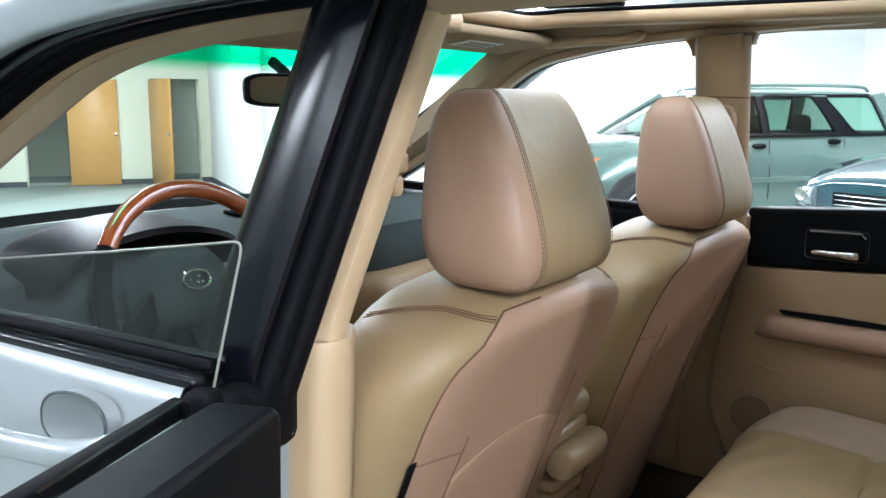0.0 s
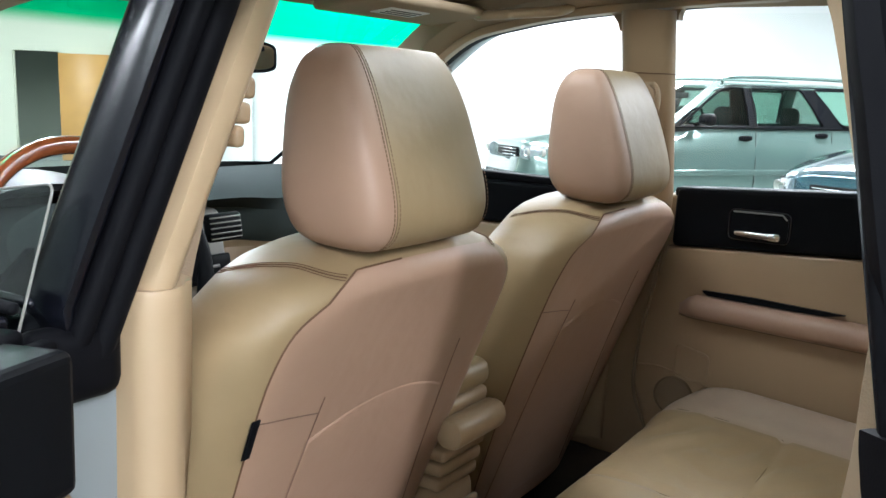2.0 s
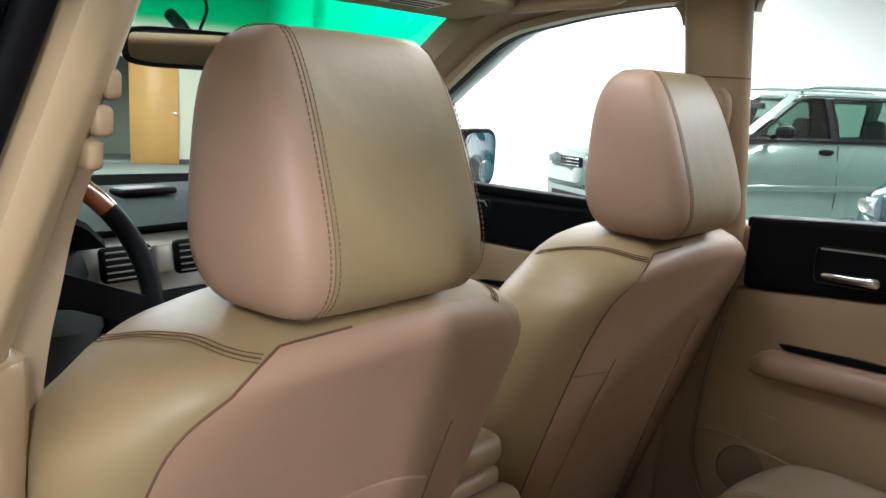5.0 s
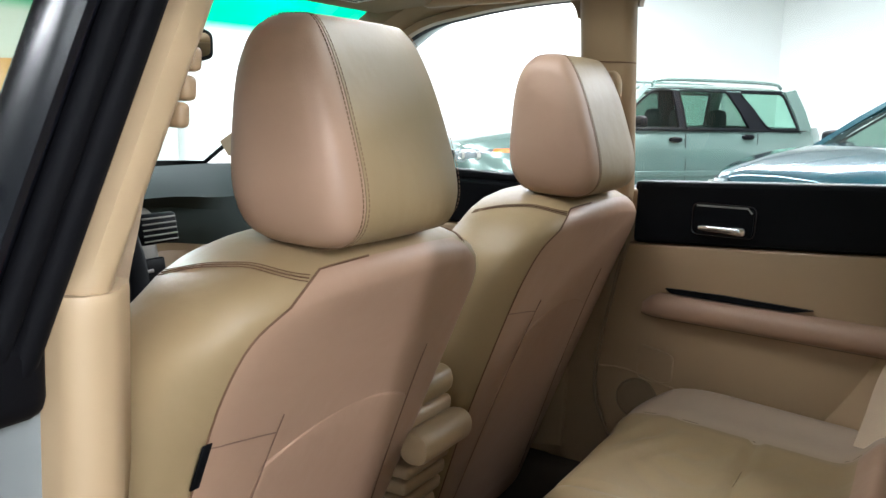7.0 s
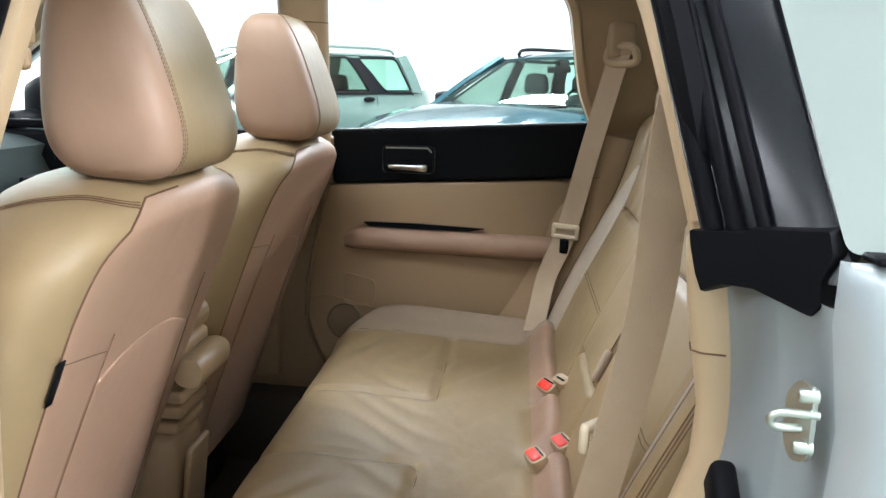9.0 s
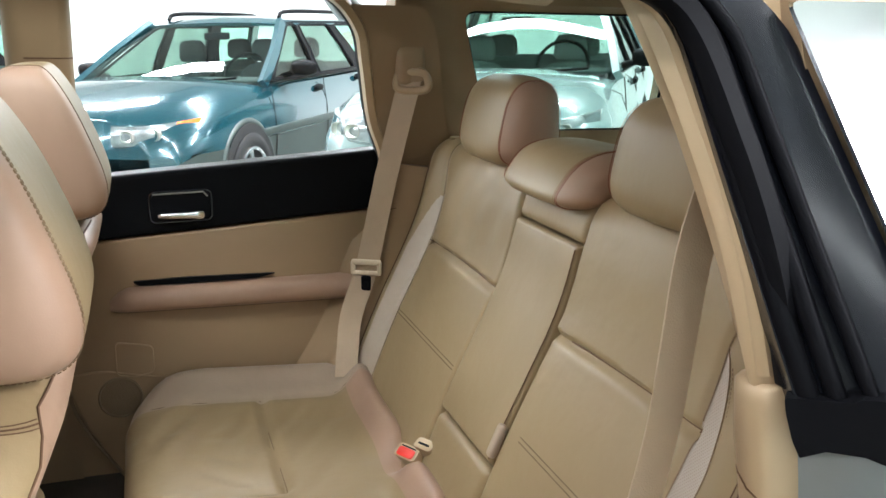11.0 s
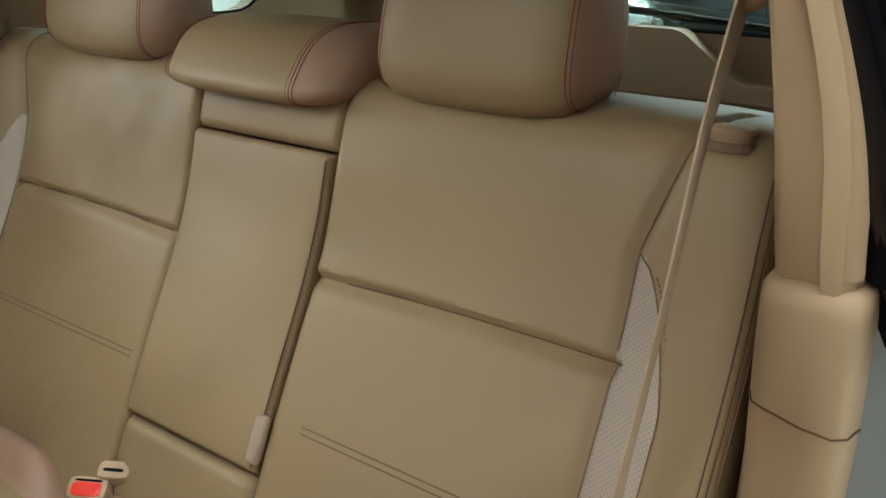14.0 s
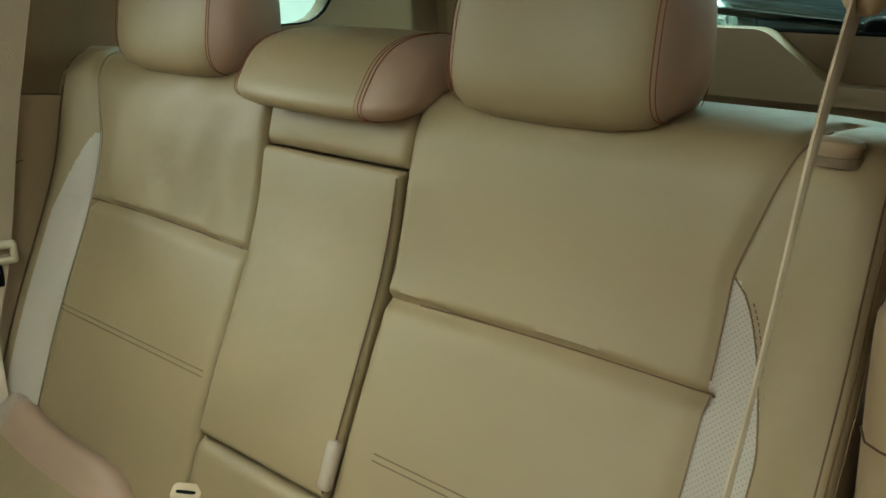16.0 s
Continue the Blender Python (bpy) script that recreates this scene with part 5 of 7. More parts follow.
tube(bm, spline([c + Vector((0.02, 0.03, 0.03)), c + Vector((0.028, 0.02, 0.07)), c + Vector((0.02, 0.03, 0.10))], 10), 0.003, 6)
part("stem", bm, BLACK, mir)

# dashboard
dash = thing("dashboard", (0, 0.9, 0.7), "dark grey dashboard with silver centre panel and air vents", "dashboard")
secs = []
for i in range(33):
    x = -0.70 + 1.40 * i / 32
    cowl = 0.055 * math.exp(-((x + 0.36) / 0.17) ** 4)
    mid = 0.012 * math.exp(-((x - 0.0) / 0.16) ** 4)
    y0 = 0.70 + 0.09 * math.exp(-(x / 0.19) ** 4) + 0.05 * abs(x) - 0.04 * math.exp(-((x + 0.36) / 0.18) ** 4)
    top = 1.03 + cowl * 0.6 + mid
    prof = [(1.28, 1.015), (1.05, 1.035 + mid + cowl * 0.2), (0.90, top + 0.012), (0.80, top), (0.745, top - 0.018), (y0 + 0.02, top - 0.045), (y0, top - 0.085), (y0 + 0.01, top - 0.115),
            (y0 - 0.025, top - 0.125), (y0 - 0.04, top - 0.16), (y0 - 0.005, top - 0.22), (y0 + 0.05, 0.62), (1.0, 0.55), (1.28, 0.6)]
    secs.append([Vector((x, y, z)) for y, z in prof])
bm = bmesh.new()
skin(bm, secs, mat=lambda r, k: 1 if k in (7, 8, 9, 10) and r > 16 else 0)
part("body", bm, [DASH, BEIGE_DARK], dash)
bm = bmesh.new()
m = Matrix.Rotation(radians(-12), 4, "X")
rbox(bm, (-0.060, 0.752, 0.856), (0.225, 0.05, 0.30), 0.022, 4, m)
stack = part("centre_panel", bm, GREYPL, dash, "silver-grey plastic centre panel")
for x in (-0.126, 0.004):
    bm = bmesh.new()
    rbox(bm, (x, 0.703, 0.976), (0.088, 0.02, 0.056), 0.008, 2, m)
    vent = part("air_vent", bm, BLACK, dash, "black slatted air vent")
    bm = bmesh.new()
    for q in range(5):
        rbox(bm, (x, 0.6905 + 0.002 * q, 0.956 + 0.0100 * q), (0.078, 0.006, 0.003), 0.001, 1, m)
    part("vent_slat", bm, GREYPL, vent)
bm = bmesh.new()
rbox(bm, (-0.061, 0.705, 0.976), (0.030, 0.016, 0.046), 0.006, 2, m)
part("hazard_switch", bm, GREYPL, dash)
bm = bmesh.new()
rbox(bm, (-0.060, 0.720, 0.890), (0.19, 0.02, 0.055), 0.004, 2, m)
radio = part("radio", bm, BLACK, dash, "black car radio")
bm = bmesh.new()
rbox(bm, (-0.060, 0.707, 0.898), (0.12, 0.004, 0.006), 0.001, 1, m)
part("disc_slot", bm, GREYPL, radio)
for x in (-0.130, -0.060, 0.010):
    bm = bmesh.new()
    skin(bm, [[Vector((x + a, 0.740 - d, 0.79 + b)) for a, b in loop(0, 0, 0.019 * f, 0.019 * f, 2, 20)] for d, f in ((0, 1.0), (0.018, 0.92), (0.02, 0.6))])
    part("heater_knob", bm, CHROME, dash, "silver heater knob")
bm = bmesh.new()
rbox(bm, (0.02, 0.885, 1.06), (0.11, 0.05, 0.012), 0.006)
part("top_vent", bm, BLACK, dash)
bm = bmesh.new()
rbox(bm, (0.52, 0.69, 0.935), (0.08, 0.012, 0.04), 0.006)
part("side_vent", bm, BLACK, dash)

# steering wheel
wheel = thing("steering_wheel", (-0.375, 0.56, 0.98), "wood and black leather steering wheel with a round hub", "steering wheel")
c = Vector((-0.375, 0.545, 0.985))
m = Matrix.Rotation(radians(-26), 4, "X")
ringpt = lambda a: c + m @ Vector((0.188 * math.cos(a), 0, 0.188 * math.sin(a)))
for name, a0, a1, mat in (("wood_rim", 35, 145, WOOD), ("leather_rim", 145, 395, BLACK)):
    bm = bmesh.new()
    tube(bm, [ringpt(radians(a0 + (a1 - a0) * i / 40)) for i in range(41)], 0.0145, 12)
    part(name, bm, mat, wheel, "lacquered wood rim" if mat is WOOD else "black leather rim")
bm = bmesh.new()
hc = c + m @ Vector((-0.015, 0.03, 0.048))
skin(bm, [[hc + m @ Vector((a * f, -d, b * f - 0.01)) for a, b in loop(0, 0, 0.08, 0.068, 2.6, 30)] for d, f in ((-0.05, 1), (-0.005, 1), (0.012, 0.9), (0.02, 0.6), (0.022, 0.1))])
hub = part("hub", bm, DASH, wheel)
for a in (-14, 194, 268):
    bm = bmesh.new()
    tube(bm, [hc + m @ Vector((0.05 * math.cos(radians(a)), 0.01, 0.05 * math.sin(radians(a)))), ringpt(radians(a)) + Vector((0, 0.005, 0))], 0, flat=(0.042, 0.014, (0, -1, 0)))
    part("spoke", bm, BLACK, wheel)
bm = bmesh.new()
tube(bm, [hc + m @ Vector((a, -0.024, b - 0.005)) for a, b in loop(0, 0, 0.026, 0.015, 2, 24)], 0.0022, 6, closed=True)
for dx, dz in ((-0.012, 0.0), (0.006, 0.005), (0.010, -0.005), (0.0, -0.004)):
    rbox(bm, hc + m @ Vector((dx, -0.023, dz - 0.005)), (0.006, 0.003, 0.005), 0.001, 1, m)
part("badge", bm, CHROME, hub, "oval chrome badge")
col = thing("instrument_binnacle", (-0.375, 0.75, 0.98), "black instrument binnacle behind the steering wheel", "instrument cluster")
bm = bmesh.new()
secs = []
for i in range(15):
    x = -0.375 - 0.19 + 0.38 * i / 14
    h = 1.005 + 0.085 * math.sqrt(max(0, 1 - ((x + 0.375) / 0.195) ** 2))
    secs.append([Vector((x, 0.66, h - 0.01)), Vector((x, 0.665, h)), Vector((x, 0.80, h + 0.01)), Vector((x, 0.98, h - 0.04)), Vector((x, 0.98, 0.94)), Vector((x, 0.76, 0.94)), Vector((x, 0.745, h - 0.03))])
skin(bm, secs)
part("hood", bm, BLACK, col)
bm = bmesh.new()
tube(bm, [(-0.30, 0.62, 0.955), (-0.20, 0.585, 0.945)], 0.008, 8)
rbox(bm, (-0.188, 0.583, 0.944), (0.04, 0.016, 0.02), 0.006)
part("wiper_stalk", bm, BLACK, col)
# ignition column
bm = bmesh.new()
rbox(bm, (-0.375, 0.66, 0.92), (0.11, 0.2, 0.09), 0.03)
part("column_cowl", bm, BLACK, col)

# centre console between the seats
con = thing("centre_console", (0.0, 0.2, 0.3), "beige centre console with a padded armrest lid", "console")
bm = bmesh.new()
rbox(bm, (0.01, 0.26, 0.795), (0.155, 0.29, 0.05), 0.022, 4)
part("armrest_lid", bm, TAN, con, "tan padded armrest lid")
bm = bmesh.new()
rbox(bm, (0.01, 0.27, 0.755), (0.15, 0.30, 0.03), 0.010, 2)
part("lid_base", bm, BEIGE, con)
bm = bmesh.new()
rings = [[Vector((x, 0.105 + a, 0.726 + b)) for a, b in loop(0, 0, 0.026 * f, 0.026 * f, 2.2, 20)] for x, f in ((-0.062, 0.6), (-0.060, 0.92), (-0.054, 1), (0.074, 1), (0.080, 0.92), (0.082, 0.6))]
skin(bm, rings)
part("rear_roll", bm, BEIGE, con, "beige plastic roll at the console's rear")
for z, w, y in ((0.680, 0.13, 0.12), (0.652, 0.125, 0.125), (0.624, 0.12, 0.13)):
    bm = bmesh.new()
    rbox(bm, (0.01, y + 0.10, z), (w, 0.21, 0.022), 0.007, 2)
    part('ribbed_step', bm, BEIGE_DARK, con)
bm = bmesh.new()
rbox(bm, (0.01, 0.26, 0.44), (0.13, 0.26, 0.34), 0.02, 3)
part("rear_body", bm, BEIGE_DARK, con)
bm = bmesh.new()
rbox(bm, (0.01, 0.122, 0.50), (0.09, 0.012, 0.17), 0.006, 2, Matrix.Rotation(radians(5), 4, "X"))
part("cup_flap", bm, BEIGE_DARK, con)

# inner sill wall behind the far centre pillar
bm = bmesh.new()
rbox(bm, (0.745, 0.14, 0.68), (0.05, 0.34, 0.76), 0.01)
part("pillar_foot", bm, BEIGE_DARK, shell, "tan plastic pillar foot")

bm = bmesh.new()
rbox(bm, (0.715, -0.60, 0.95), (0.03, 0.10, 0.34), 0.006)
part("pillar_filler", bm, BEIGE_DARK, shell, "tan plastic pillar filler")

# floor of the car
bm = bmesh.new()
rbox(bm, (0, 0.1, 0.225), (1.52, 1.9, 0.05), 0.01)
for sx in (-0.69, 0.69):
    rbox(bm, (sx, 0.1, 0.33), (0.09, 1.8, 0.2), 0.03)
rbox(bm, (0, 0.1, 0.30), (0.24, 1.2, 0.16), 0.06, 4)
tagged(part("floor", bm, CARPET), "dark brown carpeted car floor", "car floor", kind="structure")
bm = bmesh.new()
rbox(bm, (0.35, -0.02, 0.262), (0.42, 0.30, 0.02), 0.008)
tagged(part("floor_mat", bm, CARPET), "dark floor mat behind the front seat", "floor mat")
bm = bmesh.new()
rbox(bm, (0.0, -0.3, 0.37), (1.24, 0.46, 0.24), 0.04)
tagged(part("seat_riser", bm, CARPET), "carpeted riser under the rear bench", "car floor", kind="structure")


# ---- doors ----
def door_panel(parent, y0, y1, slant, rear=True, x=0.0, fitted=True):
    """The inner face of a door, facing -x: black upper panel, beige lower, armrest, handle. Local x = 0 is the armrest's face."""
    zt = lambda y: 1.083 + 0.074 * -y if rear else 1.055 + 0.02 * (0.2 - y)
    zm = lambda y: 0.954 + 0.070 * -y if rear else 0.945
    bm = bmesh.new()
    upper = [(y1, zt(y1)), (y0, zt(y0)), (y0 + slant * (zt(y0) - zm(y0)) * 0.4, zm(y0)), (y1, zm(y1))]
    prism(bm, rounded(upper, 0.012, 3), x + 0.075, x + 0.016, 0, 0.010, 3)
    up = part("upper_panel", bm, BLACK, parent, "black moulded upper door panel", smooth=False)
    bm = bmesh.new()
    lower = [(y1, zm(y1) - 0.003), (y0 + slant * 0.06, zm(y0) - 0.003), (y0 + slant * 0.42, 0.62), (y0 + slant * 0.75, 0.46), (y1 - 0.10, 0.34), (y1, 0.36)] if x == 0 else [(y1 + 0.01, zm(y1) - 0.003), (y0 + slant * 0.06, zm(y0) - 0.003), (y0 + slant * 0.42, 0.62), (y0 + slant * 0.75, 0.46), (y1 - 0.10, 0.34), (y1 - 0.03, 0.44), (y1 + 0.03, 0.54), (y1 + 0.058, 0.62), (y1 + 0.05, 0.74), (y1 + 0.03, 0.86)]
    prism(bm, lower, x + 0.075, x + 0.020, 0, 0.008, 2)
    part("lower_panel", bm, BEIGE_DARK, parent, "beige moulded lower door panel")
    bm = bmesh.new()                        # armrest: a rolled bar that swells out of the door
    rings = []
    n = 30
    a0, a1 = y0 + slant * 0.18, y1 - (0.032 if rear else 0.03)
    for i in range(n):
        f = i / (n - 1)
        y = a0 + (a1 - a0) * f
        g = min(1, (1 - f) * 14) ** 0.6 if rear else min(1, (1 - f) * 7) ** 0.5
        hgt = 0.054 - 0.006 * f if rear else 0.049
        z0 = 0.797 + 0.006 * f if rear else 0.788 + 0.018 * f
        rings.append([Vector((x + dx * g + (1 - g) * 0.02, y, z0 + dz * hgt * (0.45 + 0.55 * g))) for dx, dz in ((0.024, -0.10), (0.012, -0.06), (-0.004, 0.04), (-0.011, 0.22), (-0.013, 0.5), (-0.010, 0.78), (0.0, 0.97), (0.024, 1.02))])
    skin(bm, rings)
    arm = part("armrest", bm, ROSE, parent, "rose-beige padded armrest")
    bm = bmesh.new()
    tube(bm, [ring[1] + Vector((0.003, 0, -0.001)) for ring in rings], 0.0016, 5)
    part("armrest_seam", bm, GRILLE, arm)
    bm = bmesh.new()
    slot = rounded([(-0.043, 0.8645), (-0.16, 0.8665), (-0.338, 0.8630), (-0.300, 0.8545), (-0.16, 0.8535), (-0.056, 0.8545)], 0.006, 4) if rear else \
        spline([(0.30, 0.862), (0.42, 0.872), (0.55, 0.866), (0.62, 0.856), (0.55, 0.852), (0.42, 0.852), (0.30, 0.862)], 40)[:-1]
    prism(bm, slot, x + 0.03, x + 0.0125, 0)
    part("pull_slot", bm, BLACK, parent, "black pull slot")
    if fitted:                              # handle recess, its bar
        hy, hz = (-0.148, 1.013) if rear else (0.66, 1.000)
        bm = bmesh.new()
        sh = rounded([(hy + 0.062, hz - 0.028), (hy - 0.062, hz - 0.026), (hy - 0.062, hz + 0.038), (hy + 0.062, hz + 0.036)], 0.014, 4)
        tube(bm, [Vector((x + 0.0165, a, b)) for a, b in sh], 0.003, 6, closed=True)
        part("handle_bezel", bm, SATIN, up)
        bm = bmesh.new()
        prism(bm, [(hy + (a - hy) * 0.93, hz + (b - hz) * 0.9) for a, b in sh], x + 0.03, x + 0.0145, 0)
        part("handle_recess", bm, BLACK, up)
        bm = bmesh.new()
        rings = []
        for dy, w, h in ((0.046, 0.005, 0.004), (0.038, 0.008, 0.006), (0.012, 0.008, 0.007), (-0.012, 0.009, 0.007), (-0.030, 0.010, 0.009), (-0.042, 0.009, 0.009), (-0.047, 0.004, 0.005)):
            rings.append([Vector((x + 0.006 + a, hy + dy, hz - 0.012 + b)) for a, b in loop(0, 0, w, h, 2.6, 14)])
        skin(bm, rings)
        part("door_handle", bm, CHROME, up, "chrome inner door handle")
        # grey wire drawn as the glint on the recess's upper rim
        bm = bmesh.new()
        tube(bm, [Vector((x + 0.0145, hy + 0.055, hz + 0.031)), Vector((x + 0.0145, hy - 0.045, hz + 0.034)), Vector((x + 0.0145, hy - 0.054, hz + 0.024))], 0.0018, 6)
        part("bezel_highlight", bm, GREYPL, up)
    if rear:
        bm = bmesh.new()
        tube(bm, [Vector((x + 0.018, a, b)) for a, b in rounded([(-0.04, 0.655), (0.0, 0.66), (0.0, 0.735), (-0.075, 0.72), (-0.075, 0.66)], 0.012, 3)], 0.002, 5, closed=True)
        part("window_crank_blank", bm, BEIGE_DARK, parent)
        bm = bmesh.new()
        skin(bm, [[Vector((x + d, -0.004 + a, 0.612 + b)) for a, b in loop(0, 0, 0.045 * f, 0.045 * f, 2, 36)] for d, f in ((0.03, 1), (0.015, 1.0), (0.012, 0.94), (0.016, 0.9), (0.012, 0.4))])
        part("speaker", bm, GRILLE, parent, "dark round speaker grille")
        bm = bmesh.new()
        tube(bm, [Vector((x + 0.0195, a, b)) for a, b in spline([(0.085, 0.668), (0.03, 0.672), (-0.05, 0.655), (-0.16, 0.634), (-0.30, 0.612), (-0.40, 0.598)], 24)], 0.003, 6)
        part("pocket_lip", bm, BEIGE_DARK, parent)
    return up


far = thing("rear_door", (0.70, -0.25, 0.3), "closed rear door with black and beige inner panel", "car door", "doors")
door_panel(far, -0.575, 0.035, 0.33, True, 0.676)
bm = bmesh.new()
rbox(bm, (0.72, -0.27, 1.088), (0.05, 0.62, 0.02), 0.006, 2, Matrix.Rotation(radians(-3.2), 4, "X"))
part("belt_seal", bm, RUBBER, far)
bm = bmesh.new()
rbox(bm, (0.80, -0.25, 0.70), (0.06, 0.65, 0.74), 0.02)
part("outer_skin", bm, SILVER, far)
# brown cord standing in for the shaded gap at the door's front edge
bm = bmesh.new()
edgeline = spline([(0.045, 1.0), (0.065, 0.86), (0.085, 0.74), (0.093, 0.62), (0.065, 0.54), (0.005, 0.44), (-0.065, 0.34)], 24)
tube(bm, [Vector((0.695, y, z)) for y, z in edgeline], 0.004, 6)
part("edge_seal", bm, GRILLE, far)
bm = bmesh.new()
rows = []
for z in (1.09, 1.2, 1.3, 1.40, 1.44):
    rows.append([Vector((0.725 - 0.30 * (z - 1.05), y, z)) for y in (0.10, -0.2, -0.60)])
skin(bm, rows, closed=False)
part("window_glass", bm, CLEAR, far, "clear window glass")

ffar = thing("front_door", (0.72, 0.6, 0.3), "closed front door with black and beige inner panel", "car door", "doors")
door_panel(ffar, 0.16, 1.02, 0.0, False, 0.670)
bm = bmesh.new()
rbox(bm, (0.80, 0.62, 0.68), (0.06, 0.98, 0.72), 0.02)
part("outer_skin", bm, SILVER, ffar)
bm = bmesh.new()
rbox(bm, (0.72, 0.60, 1.058), (0.05, 0.94, 0.02), 0.006)
part("belt_seal", bm, RUBBER, ffar)
bm = bmesh.new()
rows = []
for z, ya in ((1.06, 1.05), (1.15, 0.93), (1.25, 0.77), (1.33, 0.62), (1.40, 0.44), (1.425, 0.3)):
    rows.append([Vector((0.725 - 0.30 * (z - 1.05), y, z)) for y in (0.10, ya * 0.5, ya)])
skin(bm, rows, closed=False)
part("window_glass", bm, CLEAR, ffar, "clear window glass")

# outside mirror, far side
om = thing("side_mirror", (0.86, 0.86, 1.09), "black door mirror with silvered glass", "mirror")
m = Matrix.Rotation(radians(8), 4, "Z")
c = Vector((0.957, 0.84, 1.099))
bm = bmesh.new()
rings = [[c + m @ Vector((a * f, d, b * f)) for a, b in loop(0, 0, 0.098, 0.078, 4, 36)] for d, f in ((0.0, 0.97), (0.006, 1.0), (0.04, 0.95), (0.075, 0.7), (0.09, 0.2))]
skin(bm, rings)
rbox(bm, (0.80, 0.87, 1.06), (0.16, 0.05, 0.05), 0.02)
body = part("housing", bm, BLACK, om)
bm = bmesh.new()
skin(bm, [[c + m @ Vector((a, d, b)) for a, b in loop(0, 0, 0.085, 0.066, 4, 36)] for d in (-0.002, -0.001)])
part("mirror_glass", bm, MIRROR, body, "silvered mirror glass")
bm = bmesh.new()
skin(bm, [[c + m @ Vector((0.040 + a, d, -0.034 + b)) for a, b in loop(0, 0, 0.027, 0.027, 2, 24)] for d in (-0.006, -0.003)])
part("blind_spot_mirror", bm, MIRROR, body, "small round stick-on mirror")

# near front door, closed: outer skin, belt, handle
nfd = thing("front_door", (-0.80, 0.6, 0.3), "closed silver-grey front door with a pull handle", "car door", "doors")
bm = bmesh.new()
rows = []
fall = lambda y: -0.040 * (y - 0.116)
for z, dx, k in ((1.050, 0.026, 1), (1.046, 0.010, 1), (1.03, 0.0, 1), (0.97, -0.012, 0.8), (0.90, -0.022, 0.5), (0.80, -0.028, 0), (0.65, -0.02, 0), (0.5, -0.01, 0), (0.32, 0.02, 0)):
    rows.append([Vector((-0.79 + dx, y, z + k * fall(y))) for y in (0.125, 0.14, 0.4, 0.7, 1.0, 1.22)])
rows = rows + [[Vector((-0.70, p.y, p.z)) for p in row] for row in reversed(rows)]
skin(bm, rows, closed=False)
part("outer_skin", bm, SILVER, nfd)
tip = Matrix.Rotation(math.atan(-0.040), 4, "X")
for x, z, w, h, mat in ((-0.770, 1.050, 0.018, 0.014, SATIN), (-0.756, 1.062, 0.012, 0.012, RUBBER), (-0.740, 1.064, 0.010, 0.012, SATIN)):
    bm = bmesh.new()
    rbox(bm, (x, 0.66, z + fall(0.66)), (w, 1.09, h), 0.005, 2, tip)
    part("belt_seal", bm, mat, nfd)
bm = bmesh.new()
rbox(bm, (-0.71, 0.60, 0.995), (0.07, 0.92, 0.06), 0.02, 3, tip)
part("upper_panel", bm, BLACK, nfd)
pane_x = lambda z: -0.748 + 0.30 * (z - 1.06)
pts = rounded([(0.116, 1.00), (0.117, 1.171), (0.299, 1.141), (0.498, 1.110), (0.90, 1.045), (0.90, 1.00)], [0, 0.012, 0, 0, 0, 0], 5)
bm = bmesh.new()
skin(bm, [[Vector((pane_x(z) + d, y, z)) for y, z in pts] for d in (-0.002, 0.002)])
pane = part("window_glass", bm, SMOKE, nfd, "half-lowered tinted door glass")
bm = bmesh.new()
tube(bm, [Vector((pane_x(z), y, z)) for y, z in pts[:-2]], 0.0014, 6)
part("glass_edge", bm, GREYPL, pane, "ground glass edge")
# the scoop's shade is put in with the darker silver
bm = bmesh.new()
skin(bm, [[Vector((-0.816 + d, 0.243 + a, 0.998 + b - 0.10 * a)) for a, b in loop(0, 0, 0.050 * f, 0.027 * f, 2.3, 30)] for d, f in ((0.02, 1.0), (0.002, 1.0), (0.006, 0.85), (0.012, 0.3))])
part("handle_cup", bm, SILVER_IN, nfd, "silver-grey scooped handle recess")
# dark ring outlines the recess in place of its rim's shade
bm = bmesh.new()
tube(bm, [Vector((-0.8135, 0.243 + a, 0.998 + b - 0.10 * a)) for a, b in loop(0, 0, 0.051, 0.028, 2.3, 30)], 0.0016, 5, closed=True)
part("recess_edge", bm, BASE, nfd)
bm = bmesh.new()
tube(bm, spline([(-0.812, 0.160, 0.998), (-0.840, 0.175, 0.994), (-0.852, 0.215, 0.988), (-0.854, 0.30, 0.978), (-0.850, 0.345, 0.972), (-0.825, 0.375, 0.972)], 24), 0.0125, 12)
part("pull_handle", bm, SILVER, nfd, "silver-grey pull handle")

# near rear door, swung open on its hinges at the centre pillar
open_door = thing("rear_door", (-0.785, 0.12, 0.3), "open rear door with its glass lowered and black upper panel", "car door", "doors")
before = set(bpy.data.objects)
door_panel(open_door, -0.575, 0.03, 0.33, True, 0.0, False)
bm = bmesh.new()
prism(bm, [(0.06, 1.05), (-0.62, 1.085), (-0.56, 0.75), (-0.40, 0.55), (-0.1, 0.32), (0.06, 0.32)], 0.085, 0.15, 0, 0.02, 3)
part("outer_skin", bm, SILVER, open_door)
bm = bmesh.new()
rbox(bm, (0.10, 0.045, 0.70), (0.10, 0.02, 0.66), 0.008)
part("door_edge", bm, SILVER_IN, open_door)
for x in (0.068, 0.118):
    bm = bmesh.new()
    rbox(bm, (x, -0.27, 1.083), (0.02, 0.68, 0.016), 0.005, 2, Matrix.Rotation(radians(-3.2), 4, "X"))
    part("belt_seal", bm, RUBBER, open_door)
bm = bmesh.new()
